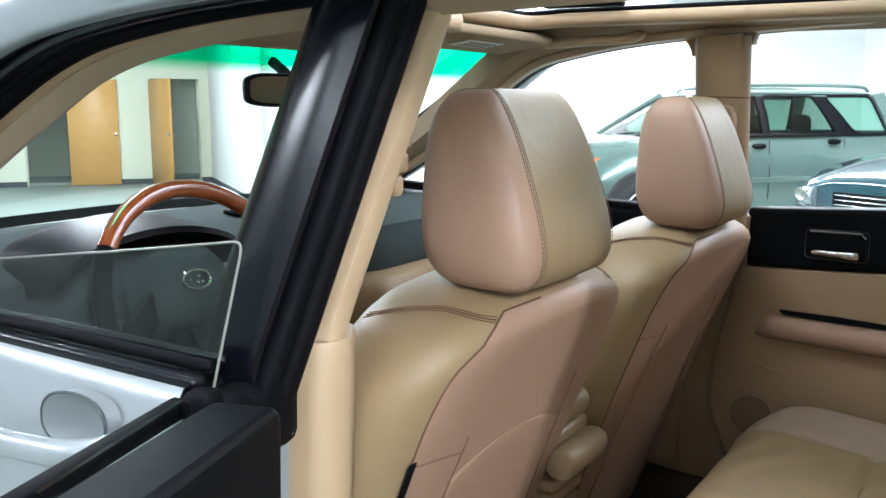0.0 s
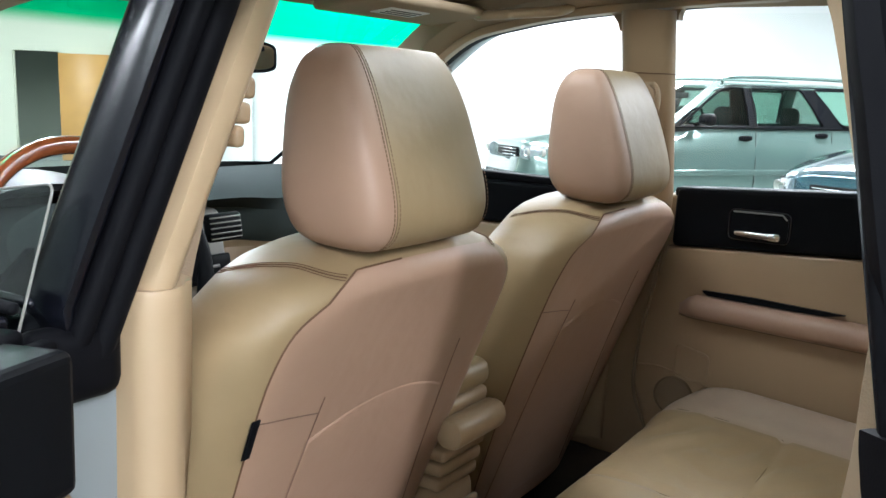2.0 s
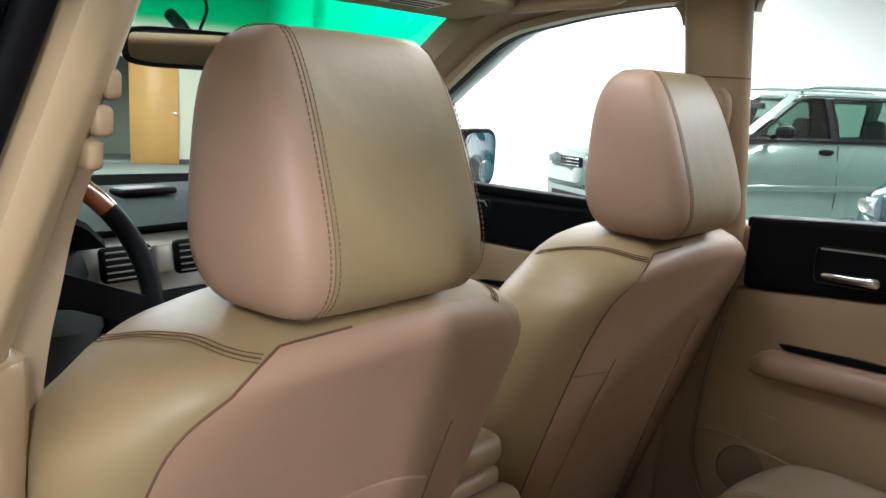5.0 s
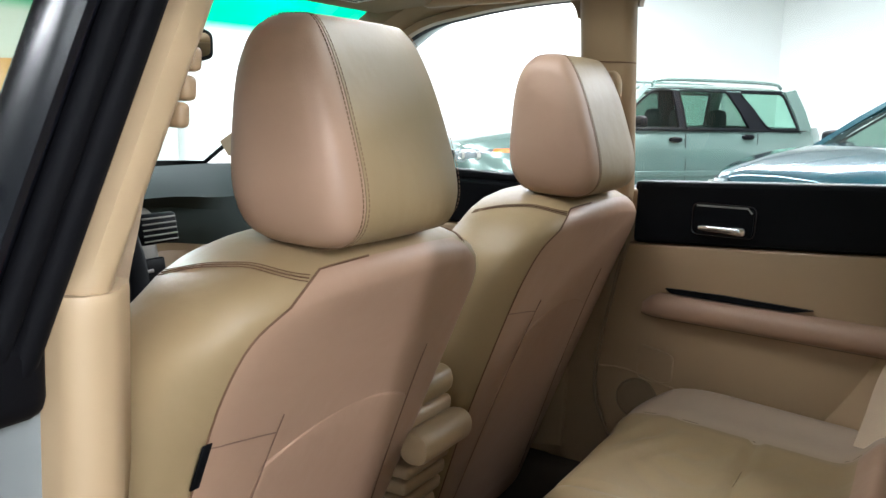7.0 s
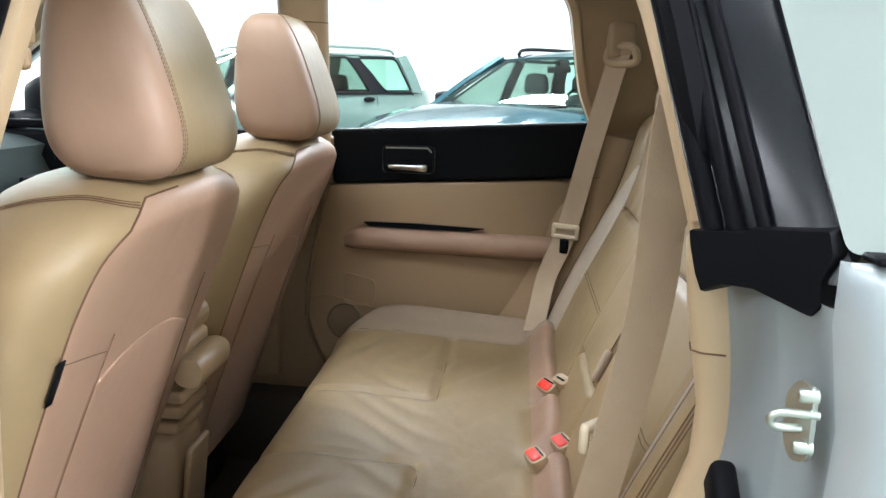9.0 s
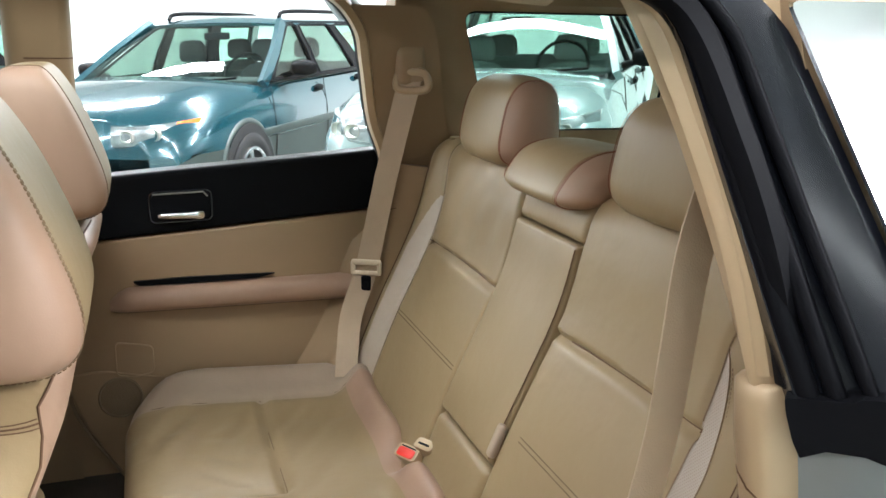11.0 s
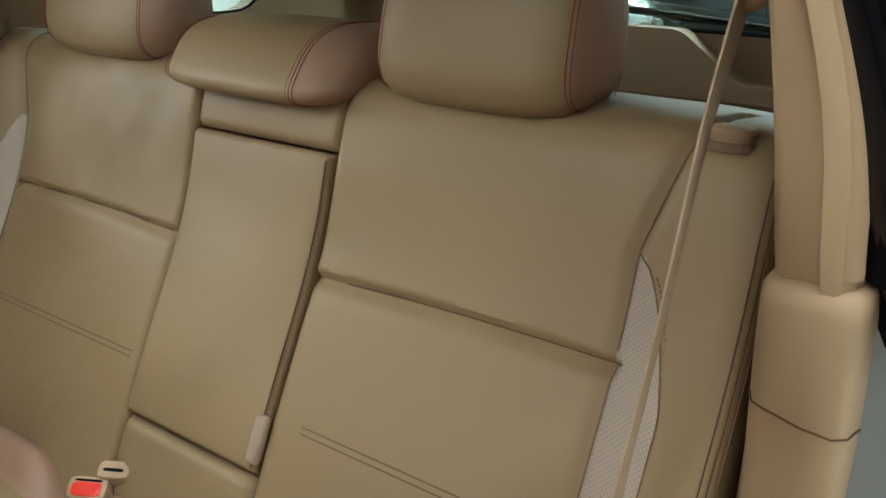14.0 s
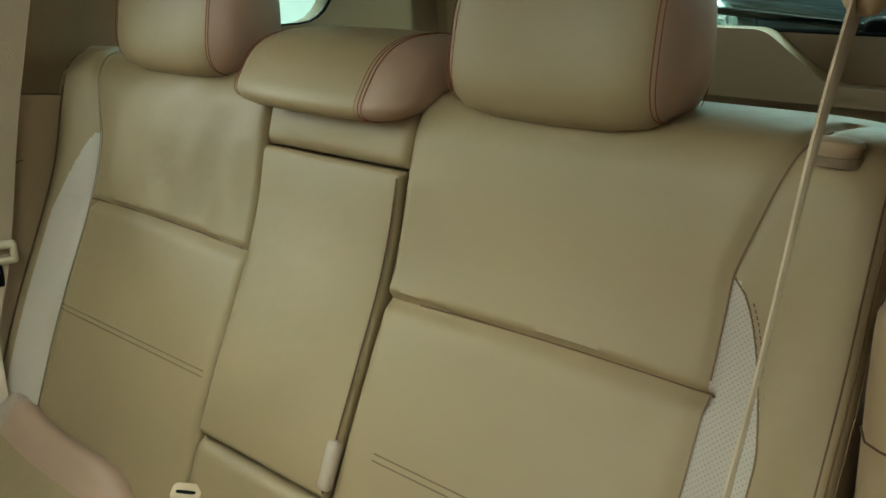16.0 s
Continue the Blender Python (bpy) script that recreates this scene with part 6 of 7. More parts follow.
prism(bm, rounded([(0.01, 1.03), (0.02, 1.088), (-0.52, 1.108), (-0.55, 1.03)], [0, 0.022, 0.03, 0], 6), 0.091, 0.095, 0)
part("window_glass", bm, CLEAR, open_door, "lowered clear door glass")
bm = bmesh.new()
rbox(bm, (0.093, 0.038, 1.055), (0.03, 0.03, 0.06), 0.008)
part("glass_run", bm, RUBBER, open_door)
swing = Matrix.Translation((-0.785, 0.095, -0.035)) @ Matrix.Rotation(radians(-DOOR), 4, "Z") @ Matrix.Diagonal((-1, 1, 1, 1)) @ Matrix.Translation((-0.09, -0.03, 0))
made = [o for o in bpy.data.objects if o not in before and o.type == "MESH"]
for o in made:
    o.data.transform(swing)
    o.data.flip_normals()

# front belt hanging on the near centre pillar, and its slider cover on the far one
belt = thing("front_seat_belt", (-0.55, 0.14, 0.5), "beige front seat belt on the centre pillar", "seat belt", "front seat belts")
bm = bmesh.new()
tube(bm, spline([(-0.520, 0.110, 1.215), (-0.530, 0.138, 1.15), (-0.540, 0.142, 1.10), (-0.549, 0.146, 1.05), (-0.558, 0.152, 0.96), (-0.575, 0.16, 0.78)], 24), 0, flat=(0.044, 0.0016, (0.45, -0.9, 0)))
part("webbing", bm, WEB, belt)
bm = bmesh.new()
for z, r in ((1.262, 0.017), (1.236, 0.021), (1.212, 0.018)):
    rbox(bm, (-0.517 - 0.30 * (1.262 - z), 0.092, z), (r * 0.8, 0.036, 0.023), 0.006)
part("guide_loop", bm, BEIGE_DARK, belt)
bm = bmesh.new()
for dz in (0.0, 0.045):
    rbox(bm, (-0.546, 0.140, 0.946 + dz * 0.55), (0.016, 0.036, 0.010), 0.004)
rbox(bm, (-0.546, 0.126, 0.959), (0.016, 0.009, 0.034), 0.004)
rbox(bm, (-0.546, 0.154, 0.959), (0.016, 0.009, 0.034), 0.004)
part("tongue", bm, BEIGE, belt)
belt = thing("front_seat_belt", (0.57, 0.1, 0.9), "beige belt guide on the far centre pillar", "seat belt", "front seat belts")
bm = bmesh.new()
tube(bm, [(0.574 + a * 0.3, 0.070 + a * 0.7, 1.262 + b) for a, b in loop(0, 0, 0.030, 0.034, 2.4, 24)], 0.006, 8, closed=True)
part("guide_loop", bm, BEIGE_DARK, belt)
bm = bmesh.new()
rbox(bm, (0.582, 0.076, 1.268), (0.026, 0.044, 0.076), 0.010)
part("guide_cover", bm, BEIGE_DARK, belt)
bm = bmesh.new()
tube(bm, [(0.572, 0.098, 1.25), (0.610, 0.118, 1.12), (0.655, 0.14, 1.0)], 0, flat=(0.046, 0.0016, (-0.85, -0.5, 0)))
part("webbing", bm, WEB, belt)


# the car is built square to its own axes; on the hall floor it stands pitched on its springs
STAND = pose(0.0138, 0.0407, -0.001, 2.072, -0.225, -0.465)
for ob in list(scene.objects):
    if ob.parent is None and ob.type in ("MESH", "EMPTY"):
        ob.matrix_basis = STAND @ Matrix.Translation(ob.location)


# ---- the hall ----
def slab(name, corners, thick, mat, label, category, parent=None):
    """A wall or floor: a quad given by four corners, with thickness along its normal."""
    a, b, c, d = [Vector(p) for p in corners]
    n = (b - a).cross(d - a).normalized() * thick
    bm = bmesh.new()
    skin(bm, [[a, b, c, d], [a + n, b + n, c + n, d + n]])
    ob = part(name, bm, mat, parent, smooth=False)
    return tagged(ob, label, category, kind="structure")


SB, RB = 17.4, 1.3              # far end wall, and the office block's near wall
slab("ground", [hall(-9, -8.5), hall(18, -8.5), hall(18, 13), hall(-9, 13)], 0.1, FLOOR, "grey polished concrete hall floor", "floor")
slab("ceiling_hall", [hall(-9, -8.5, HALL), hall(19, -8.5, HALL), hall(19, 13, HALL), hall(-9, 13, HALL)], -0.1, CEIL, "white hall ceiling with steel purlins", "ceiling")
slab("wall_right", [hall(-9, 12, 0), hall(11, 12, 0), hall(11, 12, HALL), hall(-9, 12, HALL)], 0.15, WALL, "plain white hall wall", "wall")
slab("wall_office_end", [hall(11, 13, 0), hall(11, RB, 0), hall(11, RB, HALL), hall(11, 13, HALL)], 0.15, WALL, "plain white hall wall", "wall")
slab("wall_office_side", [hall(11, RB, 0), hall(SB + 0.2, RB, 0), hall(SB + 0.2, RB, HALL), hall(11, RB, HALL)], 0.15, WALL, "plain white office wall", "wall")
# wall out of view, kept dark so less light bounces into the car
slab("wall_left", [hall(18, -8, 0), hall(-9, -8, 0), hall(-9, -8, HALL), hall(18, -8, HALL)], 0.15, WALL_GREY, "unseen hall wall, greyed to damp bounced light", "wall")
slab("wall_back", [hall(-8, -8, 0), hall(-8, 13, 0), hall(-8, 13, HALL), hall(-8, -8, HALL)], 0.15, WALL, "plain white hall wall", "wall")
# far end wall with two door openings, from the right corner leftwards
DOORS = ((1.10, 0.16), (-1.33, -2.13))
spans = [(RB, 1.10), (0.16, -1.33), (-2.13, -8.2)]
for a, b in spans:
    slab("wall_end", [hall(SB, a), hall(SB, b), hall(SB, b, HALL), hall(SB, a, HALL)], -0.14, WALL_GREEN, "pale cream end wall", "wall")
for a, b in DOORS:
    slab("wall_end", [hall(SB, a, 2.06), hall(SB, b, 2.06), hall(SB, b, HALL), hall(SB, a, HALL)], -0.14, WALL_GREEN, "pale cream wall above a doorway", "wall")
slab("wall_room_behind", [hall(SB + 2.2, 3), hall(SB + 2.2, -9), hall(SB + 2.2, -9, HALL), hall(SB + 2.2, 3, HALL)], -0.1, WALL_DIM, "wall of the room behind, its cream coloured dim", "wall")
slab("ground_room", [hall(SB, 3, 0.004), hall(SB + 2.4, 3, 0.004), hall(SB + 2.4, -9, 0.004), hall(SB, -9, 0.004)], 0.05, FLOOR, "grey floor of the room behind", "floor")
slab("ceiling_room", [hall(SB + 0.1, 3, 2.5), hall(SB + 2.4, 3, 2.5), hall(SB + 2.4, -9, 2.5), hall(SB + 0.1, -9, 2.5)], 0.05, CEIL, "ceiling of the room behind", "ceiling")


def skirting(a, b):
    bm = bmesh.new()
    d = (b - a)
    d.z = 0
    n = Vector((-d.y, d.x, 0)).normalized() * 0.012
    skin(bm, [[a - n, a + n, a + n + Vector((0, 0, 0.10)), a - n + Vector((0, 0, 0.10))], [b - n, b + n, b + n + Vector((0, 0, 0.10)), b - n + Vector((0, 0, 0.10))]])
    tagged(part("baseboard", bm, BASE, smooth=False), "dark grey vinyl skirting along the wall", "skirting", kind="structure")


for a, b in spans:
    skirting(hall(SB - 0.152, a), hall(SB - 0.152, b))
skirting(hall(11, RB - 0.012), hall(SB, RB - 0.012))
skirting(hall(SB + 2.188, 2), hall(SB + 2.188, -6))


def office_door(hinge, way, label):
    """A veneered door leaf with a brass knob, standing open."""
    way = Vector(way).normalized()
    d = thing("office_door", hinge, label, "door", "office doors")
    m = Matrix.Translation(hinge) @ way.to_track_quat("X", "Z").to_matrix().to_4x4()
    bm = bmesh.new()
    rbox(bm, (0.455, 0, 1.02), (0.91, 0.042, 2.02), 0.004, 1)
    bmesh.ops.transform(bm, matrix=m, verts=bm.verts)
    leaf = part("leaf", bm, DOORWOOD, d)
    bm = bmesh.new()
    for s in (-1, 1):
        skin(bm, [[Vector((0.85 + a, s * y, 0.98 + b)) for a, b in loop(0, 0, r, r, 2, 16)] for y, r in ((0.02, 0.03), (0.026, 0.03), (0.03, 0.012), (0.05, 0.014), (0.062, 0.028), (0.08, 0.024), (0.086, 0.008))])
    bmesh.ops.transform(bm, matrix=m, verts=bm.verts)
    part("door_knob", bm, CHROME, leaf, "metal door knob")


office_door(hall(SB - 0.17, 0.16), R * 0.36 - S * 0.93, "oak veneer office door standing open")
office_door(hall(SB - 0.18, -1.35), R * 1.0 - S * 0.04, "oak veneer office door folded back on the wall")
for a, b in DOORS:
    fr = thing("door_frame", hall(SB, (a + b) / 2), "cream painted door frame", "door frame", kind="structure")
    for r in (a, b):
        bm = bmesh.new()
        rbox(bm, (0, 0, 1.03), (0.18, 0.05, 2.06), 0.006, 1, None)
        bmesh.ops.transform(bm, matrix=Matrix.Translation(hall(SB + 0.05, r)) @ Matrix.Rotation(TURN, 4, "Z"), verts=bm.verts)
        part("jamb", bm, WALL_GREEN, fr)
bm = bmesh.new()
rbox(bm, (0, 0, 0.35), (0.012, 0.08, 0.12), 0.003, 1)
bmesh.ops.transform(bm, matrix=Matrix.Translation(hall(SB + 2.19, -2.2)) @ Matrix.Rotation(TURN, 4, "Z"), verts=bm.verts)
tagged(part("wall_socket", bm, CEIL), "small white wall socket", "socket")
# red round sign on the white wall
bm = bmesh.new()
skin(bm, [[hall(1.6 + a, 11.98 - d, 2.55 + b) for a, b in loop(0, 0, 0.11, 0.11, 2, 24)] for d in (0, 0.012)])
tagged(part("wall_sign", bm, SIGNRED), "small round red sign on the white wall", "sign")

# ceiling: purlins and tube lamps
for i in range(9):
    s = -7 + i * 2.9
    bm = bmesh.new()
    rbox(bm, (0, 0, 0), (0.10, 20.5, 0.14), 0.01, 1)
    bmesh.ops.transform(bm, matrix=Matrix.Translation(hall(s, 2.2, HALL - 0.07)) @ Matrix.Rotation(TURN, 4, "Z"), verts=bm.verts)
    tagged(part("ceiling_purlin", bm, CEIL), "white painted steel purlin under the ceiling", "beam", "purlins")
for s, r in LAMPS:
    lamp = thing("ceiling_lamp", hall(s, r, HALL), "long fluorescent ceiling lamp with a white reflector", "ceiling lamp", "ceiling lamps")
    tm = Matrix.Translation(hall(s, r, HALL)) @ Matrix.Rotation(TURN, 4, "Z")
    bm = bmesh.new()
    rbox(bm, (0, 0, -0.045), (4.9, 0.22, 0.05), 0.01, 1)
    bmesh.ops.transform(bm, matrix=tm, verts=bm.verts)
    part("reflector", bm, CEIL, lamp)
    for dy in (-0.05, 0.05):
        bm = bmesh.new()
        tube(bm, [(-2.4, dy, -0.09), (2.4, dy, -0.09)], 0.015, 8)
        bmesh.ops.transform(bm, matrix=tm, verts=bm.verts)
        part("tube", bm, TUBE, lamp, "glowing fluorescent tube")


# ---- parked cars ----
def parked_car(name, at, heading, label, paint, spec):
    """A parked wagon. Built nose at x = 0 facing +x, y to its left; spec gives its profile."""
    g = dict(length=4.5, width=1.74, belt=0.98, roof=1.50, cowl=1.30, hood=0.98, nose=0.78, screen_top=2.05, tail=4.15, roof_end=4.05, clad=None, frames=BLACK,
             base=0.30, lamp=LAMP_CLEAR, amber=True, rails=True, interior=SEATGREY, grille=0.55, hood_crown=0.05, bumper=None)
    g.update(spec)
    place = Matrix.Translation((at[0], at[1], 0)) @ Matrix.Rotation(radians(heading), 4, "Z")
    car = thing(name, (at[0], at[1], 0), label, "car", "parked cars")
    L, W = g["length"], g["width"] / 2

    def add(nm, bm, mat, parent=None, lab=""):
        bmesh.ops.transform(bm, matrix=place, verts=bm.verts)
        return part(nm, bm, mat, parent or car, lab)
    # lower body: sections along the length
    stations = [0.0, 0.03, 0.10, 0.22, 0.45, 0.75, 1.05, g["cowl"], 1.8, 2.4, 3.0, 3.5, L - 0.5, L - 0.22, L - 0.06, L]
    secs = []
    for d in stations:
        nose = max(0.0, 1 - d / 0.5)
        tail = max(0.0, (d - (L - 0.35)) / 0.35)
        w = W * (1 - 0.24 * nose ** 2 - 0.12 * tail ** 2)
        if d < g["cowl"]:
            f = d / g["cowl"]
            top = g["nose"] + (g["hood"] - g["nose"]) * min(1, f * 1.5) ** 0.6 + 0.03 * f
            edge = top - 0.10 + 0.05 * f
        else:
            f = min(1, (d - g["cowl"]) / 0.6)
            top = edge = g["hood"] - 0.02 + (g["belt"] - g["hood"] + 0.02) * f + 0.06 * max(0, (d - 2) / (L - 2))
        crown = g["hood_crown"] if d < g["cowl"] else 0.0
        base = g["base"] + 0.10 * nose ** 2 + 0.08 * tail
        pts = [(0.0, top + crown), (w * 0.45, top + crown * 0.8), (w * 0.78, top + crown * 0.2 - (0.01 if d < g["cowl"] else 0)), (w * 0.90, edge), (w * 0.965, edge - 0.09), (w * 1.0, edge - 0.22), (w * 1.0, 0.58), (w * 0.985, 0.45), (w * 0.97, base + 0.03), (w * 0.90, base), (0, base)]
        if nose > 0.93:
            pts = [(y * 0.96, z if z > 0.45 else z) for y, z in pts]
        left = [Vector((-d, y, z)) for y, z in pts]
        secs.append(left + [Vector((p.x, -p.y, p.z)) for p in reversed(left[1:-1])])
    bm = bmesh.new()
    n = len(secs[0])
    clad = 1 if g["clad"] else 0
    skin(bm, secs, mat=lambda r, k: clad if (k in (6, 7, 8, 9) or n - 1 - k in (6, 7, 8, 9)) else 2 if r >= 7 and r < 13 and (k < 3 or n - 1 - k < 3) else 0)
    body = add("body", bm, [paint, g["clad"] or paint, SEATGREY], lab="")
    # wheels and arches
    for d, s in ((0.90, 1), (0.90, -1), (L - 1.02, 1), (L - 1.02, -1)):
        bm = bmesh.new()
        skin(bm, [[Vector((-d + a, s * (W + t), 0.33 + b)) for a, b in loop(0, 0, rr, rr, 2, 32)] for t, rr in ((-0.30, 0.38), (0.004, 0.385), (0.012, 0.40), (0.010, 0.415), (-0.002, 0.43))])
        add("wheel_arch", bm, g["clad"] or TYRE, body)
        # flat black disc stands for the shaded hollow behind the wheel
        bm = bmesh.new()
        skin(bm, [[Vector((-d + a, s * (W + t), 0.33 + b)) for a, b in loop(0, 0, rr, rr, 2, 32)] for t, rr in ((0.013, 0.39), (0.014, 0.37))], caps=(False, True))
        add("arch_shadow_liner", bm, TYRE, body, "black disc for the shade inside the wheel arch")
        bm = bmesh.new()
        skin(bm, [[Vector((-d + a, s * (W + t), 0.325 + b)) for a, b in loop(0, 0, rr, rr, 2, 36)] for t, rr in ((0.0, 0.30), (0.018, 0.322), (0.028, 0.325), (0.036, 0.31), (0.040, 0.27), (0.034, 0.22), (0.016, 0.20))])
        tyre = add("wheel", bm, TYRE, None, "black tyre on an alloy rim")
        bm = bmesh.new()
        for q in range(6):
            a = q * math.pi / 3 + 0.3
            tube(bm, [Vector((-d, s * (W + 0.03), 0.325)), Vector((-d + 0.21 * math.cos(a), s * (W + 0.036), 0.325 + 0.21 * math.sin(a)))], 0.022, 6)
        tube(bm, [Vector((-d + 0.215 * math.cos(a * 0.19635), s * (W + 0.034), 0.325 + 0.215 * math.sin(a * 0.19635))) for a in range(32)], 0.014, 6, closed=True)
        add("rim", bm, ALLOY, tyre)
    # greenhouse
    lo, hi = g["belt"] + 0.03, g["roof"]
    roof_w, belt_w = W * 0.70, W * 0.93
    foot = [g["cowl"] + 0.02, 2.43, 3.45, L - 0.30]
    head = [g["screen_top"], 2.45, 3.22, g["roof_end"] - 0.06]
    lights = [(foot[0] + 0.20, 2.39, 2.41, head[0] + 0.10, [0.02, 0.03, 0.03, 0.22]), (2.47, 3.36, 3.16, 2.49, [0.03, 0.05, 0.04, 0.03]), (3.60, L - 0.40, g["roof_end"] - 0.16, 3.32, [0.10, 0.05, 0.06, 0.05])]

    def side(x, z, s, out=0.0):
        """A place on the glazed side, from the belt to the roof."""
        f = (z - lo) / (hi - 0.045 - lo)
        return Vector((-x, s * ((belt_w + (roof_w - belt_w) * f) * 0.985 + 0.022 * math.sin(math.pi * f) + out), z))
    bm = bmesh.new()
    secs = []
    for i in range(15):
        f = i / 14
        d = g["screen_top"] - 0.06 + (g["roof_end"] + 0.04 - g["screen_top"] + 0.06) * f
        e = min(1, f * 9, (1 - f) * 9) ** 0.5
        pts = [(0, 0.045 + 0.012 * math.sin(math.pi * f)), (roof_w * 0.55, 0.035), (roof_w * 0.88, 0.012), (roof_w * 1.0, -0.015), (roof_w * 1.015, -0.035), (roof_w * 0.9, -0.03), (0, -0.005)]
        row = [Vector((-d, y, hi - 0.02 - 0.03 * (1 - e) + z * (0.5 + 0.5 * e))) for y, z in pts]
        secs.append(row + [Vector((p.x, -p.y, p.z)) for p in reversed(row[1:-1])])
    skin(bm, secs)
    add("roof", bm, paint)
    for s in (-1, 1):
        for i, wide in ((0, 0.07), (3, 0.17)):
            bm = bmesh.new()
            a, b = Vector((-foot[i], s * belt_w, lo - 0.03)), Vector((-head[i], s * roof_w, hi - 0.03))
            tube(bm, [a, a.lerp(b, 0.5) + Vector((0, s * 0.02, 0)), b], 0, flat=(wide, 0.05, (0.35 if i == 0 else 0, s, 0.2)))
            add("pillar", bm, paint)
        za, zb = lo - 0.01, hi - 0.035
        for p, q in zip(lights, lights[1:]):    # black pillars between the windows
            bm = bmesh.new()
            edge = lambda a, b, z: a + (b - a) * (z - za) / (zb - za)
            zs = (za, (za + zb) / 2, zb)
            skin(bm, [[side(edge(p[1], p[2], z) - 0.01, z, s, o) for z in zs] + [side(edge(q[0], q[3], z) + 0.01, z, s, o) for z in reversed(zs)] for o in (-0.03, 0.006)])
            add("door_pillar", bm, g["frames"], None, "black door pillar")
        for i, (a, b, c, d, rr) in enumerate(lights):
            line = rounded([(a, lo), (b, lo), (c, hi - 0.055), (d, hi - 0.055)], rr, 5)
            bm = bmesh.new()
            skin(bm, [[side(x, z, s, o) for x, z in line] for o in (-0.006, -0.002)])
            pane = add("side_window", bm, DARKGLASS if i < 2 else TINTED, None, "green tinted side window")
            bm = bmesh.new()
            tube(bm, [side(x, z, s) for x, z in line], 0.014, 6, closed=True)
            add("window_frame", bm, g["frames"], pane, "black window frame")
        bm = bmesh.new()                        # drip rail and mirror sail panel
        tube(bm, [side(foot[0] + 0.04, lo, s, 0.004), side(head[0] + 0.02, hi - 0.05, s, 0.004), side(head[0] + 0.25, hi - 0.038, s, 0.004), side(head[3] - 0.1, hi - 0.04, s, 0.004)], 0.013, 6)
        sail = [side(foot[0] + 0.05, lo, s), side(foot[0] + 0.23, lo, s), side(foot[0] + 0.23, lo + 0.10, s)]
        skin(bm, [sail, [p + Vector((0, s * 0.008, 0)) for p in sail]])
        add("drip_rail", bm, g["frames"], None, "black drip rail")
        bm = bmesh.new()
        rbox(bm, (-(foot[0] + foot[3]) / 2, s * (belt_w + 0.012), lo - 0.012), (foot[3] - foot[0], 0.018, 0.022), 0.006)
        add("belt_moulding", bm, g["frames"], body)
        for d, z in ((2.30, g["belt"] - 0.085), (3.28, g["belt"] - 0.05)):
            bm = bmesh.new()
            skin(bm, [[Vector((-d + a, s * (W * 0.985 + y), z + b)) for a, b in loop(0, 0, 0.085 * f, 0.03 * f, 2.4, 20)] for y, f in ((-0.01, 1.0), (0.012, 0.9), (0.02, 0.5), (0.021, 0.1))])
            add("door_handle", bm, g["frames"], body)
        for d in (1.38, 2.43, 3.42):            # door shut lines
            bm = bmesh.new()
            tube(bm, [(-d, s * W * 0.972, g["belt"] - 0.01), (-d, s * W * 1.002, 0.72), (-d, s * W * 1.002, 0.55), (-d, s * W * 0.985, 0.42)], 0.0045, 5)
            add("shut_line", bm, TYRE, body)
        bm = bmesh.new()                        # side moulding
        rbox(bm, (-(L / 2 - 0.05), s * (W + 0.002), 0.62), (L - 2.4, 0.022, 0.06), 0.008)
        add("side_moulding", bm, g["clad"] or paint, body)
        bm = bmesh.new()                        # swell over the rear wheel
        cx = L - 1.02
        tube(bm, [Vector((-cx + 0.56 * math.cos(a), s * (W * (1.0 - 0.02 * math.sin(a)) - 0.012), 0.36 + 0.46 * math.sin(a))) for a in [math.pi * (0.06 + 0.80 * k / 20) for k in range(21)]], 0.022, 8)
        add("wheel_swell", bm, paint, body)
        # mirror
        c = Vector((-g["cowl"] - 0.42, s * (W + 0.10), g["belt"] + 0.10))
        bm = bmesh.new()
        skin(bm, [[c + Vector((d, a * f, b * f)) for a, b in loop(0, 0, 0.105, 0.062, 3, 24)] for d, f in ((-0.05, 0.9), (-0.04, 1), (0.02, 0.92), (0.05, 0.6), (0.058, 0.2))])
        tube(bm, [c + Vector((0, -s * 0.08, -0.03)), c + Vector((0.0, -s * 0.19, -0.06))], 0.024, 8)
        add("side_mirror", bm, g["frames"], None, "dark door mirror")
        # head lamp and its amber corner
        bm = bmesh.new()
        rings = []
        for f, zz in ((0.0, 0.0), (0.25, 0.0), (0.5, 0.005), (0.75, 0.012), (1.0, 0.02)):
            d = 0.035 + 0.42 * f ** 1.9
            y = W * (0.46 + 0.44 * f ** 0.75)
            h = 0.075 - 0.025 * f
            rings.append([Vector((-d + 0.055 - 0.02 * f + dd, s * (y + 0.012), g["nose"] - 0.055 + zz * 2 + b * h)) for dd, b in ((0.0, -1), (0.03, -0.6), (0.035, 0.2), (0.01, 0.9), (-0.08, 1.0), (-0.10, -1))])
        cut = 3 if g["amber"] else 9
        skin(bm, rings, mat=lambda r, k: 1 if r >= cut else 0)
        add("headlamp", bm, [HEADLENS, AMBER], body, "clear headlamp with silvered reflectors")
        for k, (yy, xx) in enumerate(((0.59, 0.030), (0.735, -0.075))):
            bm = bmesh.new()
            skin(bm, [[Vector((xx + d, s * W * yy + a * f * (1 - 0.1 * k), g["nose"] - 0.052 + b * f)) for a, b in loop(0, 0, 0.044, 0.040, 2.6, 24)] for d, f in ((-0.03, 1.0), (0.008, 1.0), (0.010, 0.9), (0.000, 0.8), (-0.012, 0.3))], mat=lambda r, k: 0 if r < 2 else 1)
            add("lamp_reflector", bm, [GREYPL, STEEL], body)
        if g["rails"]:
            bm = bmesh.new()
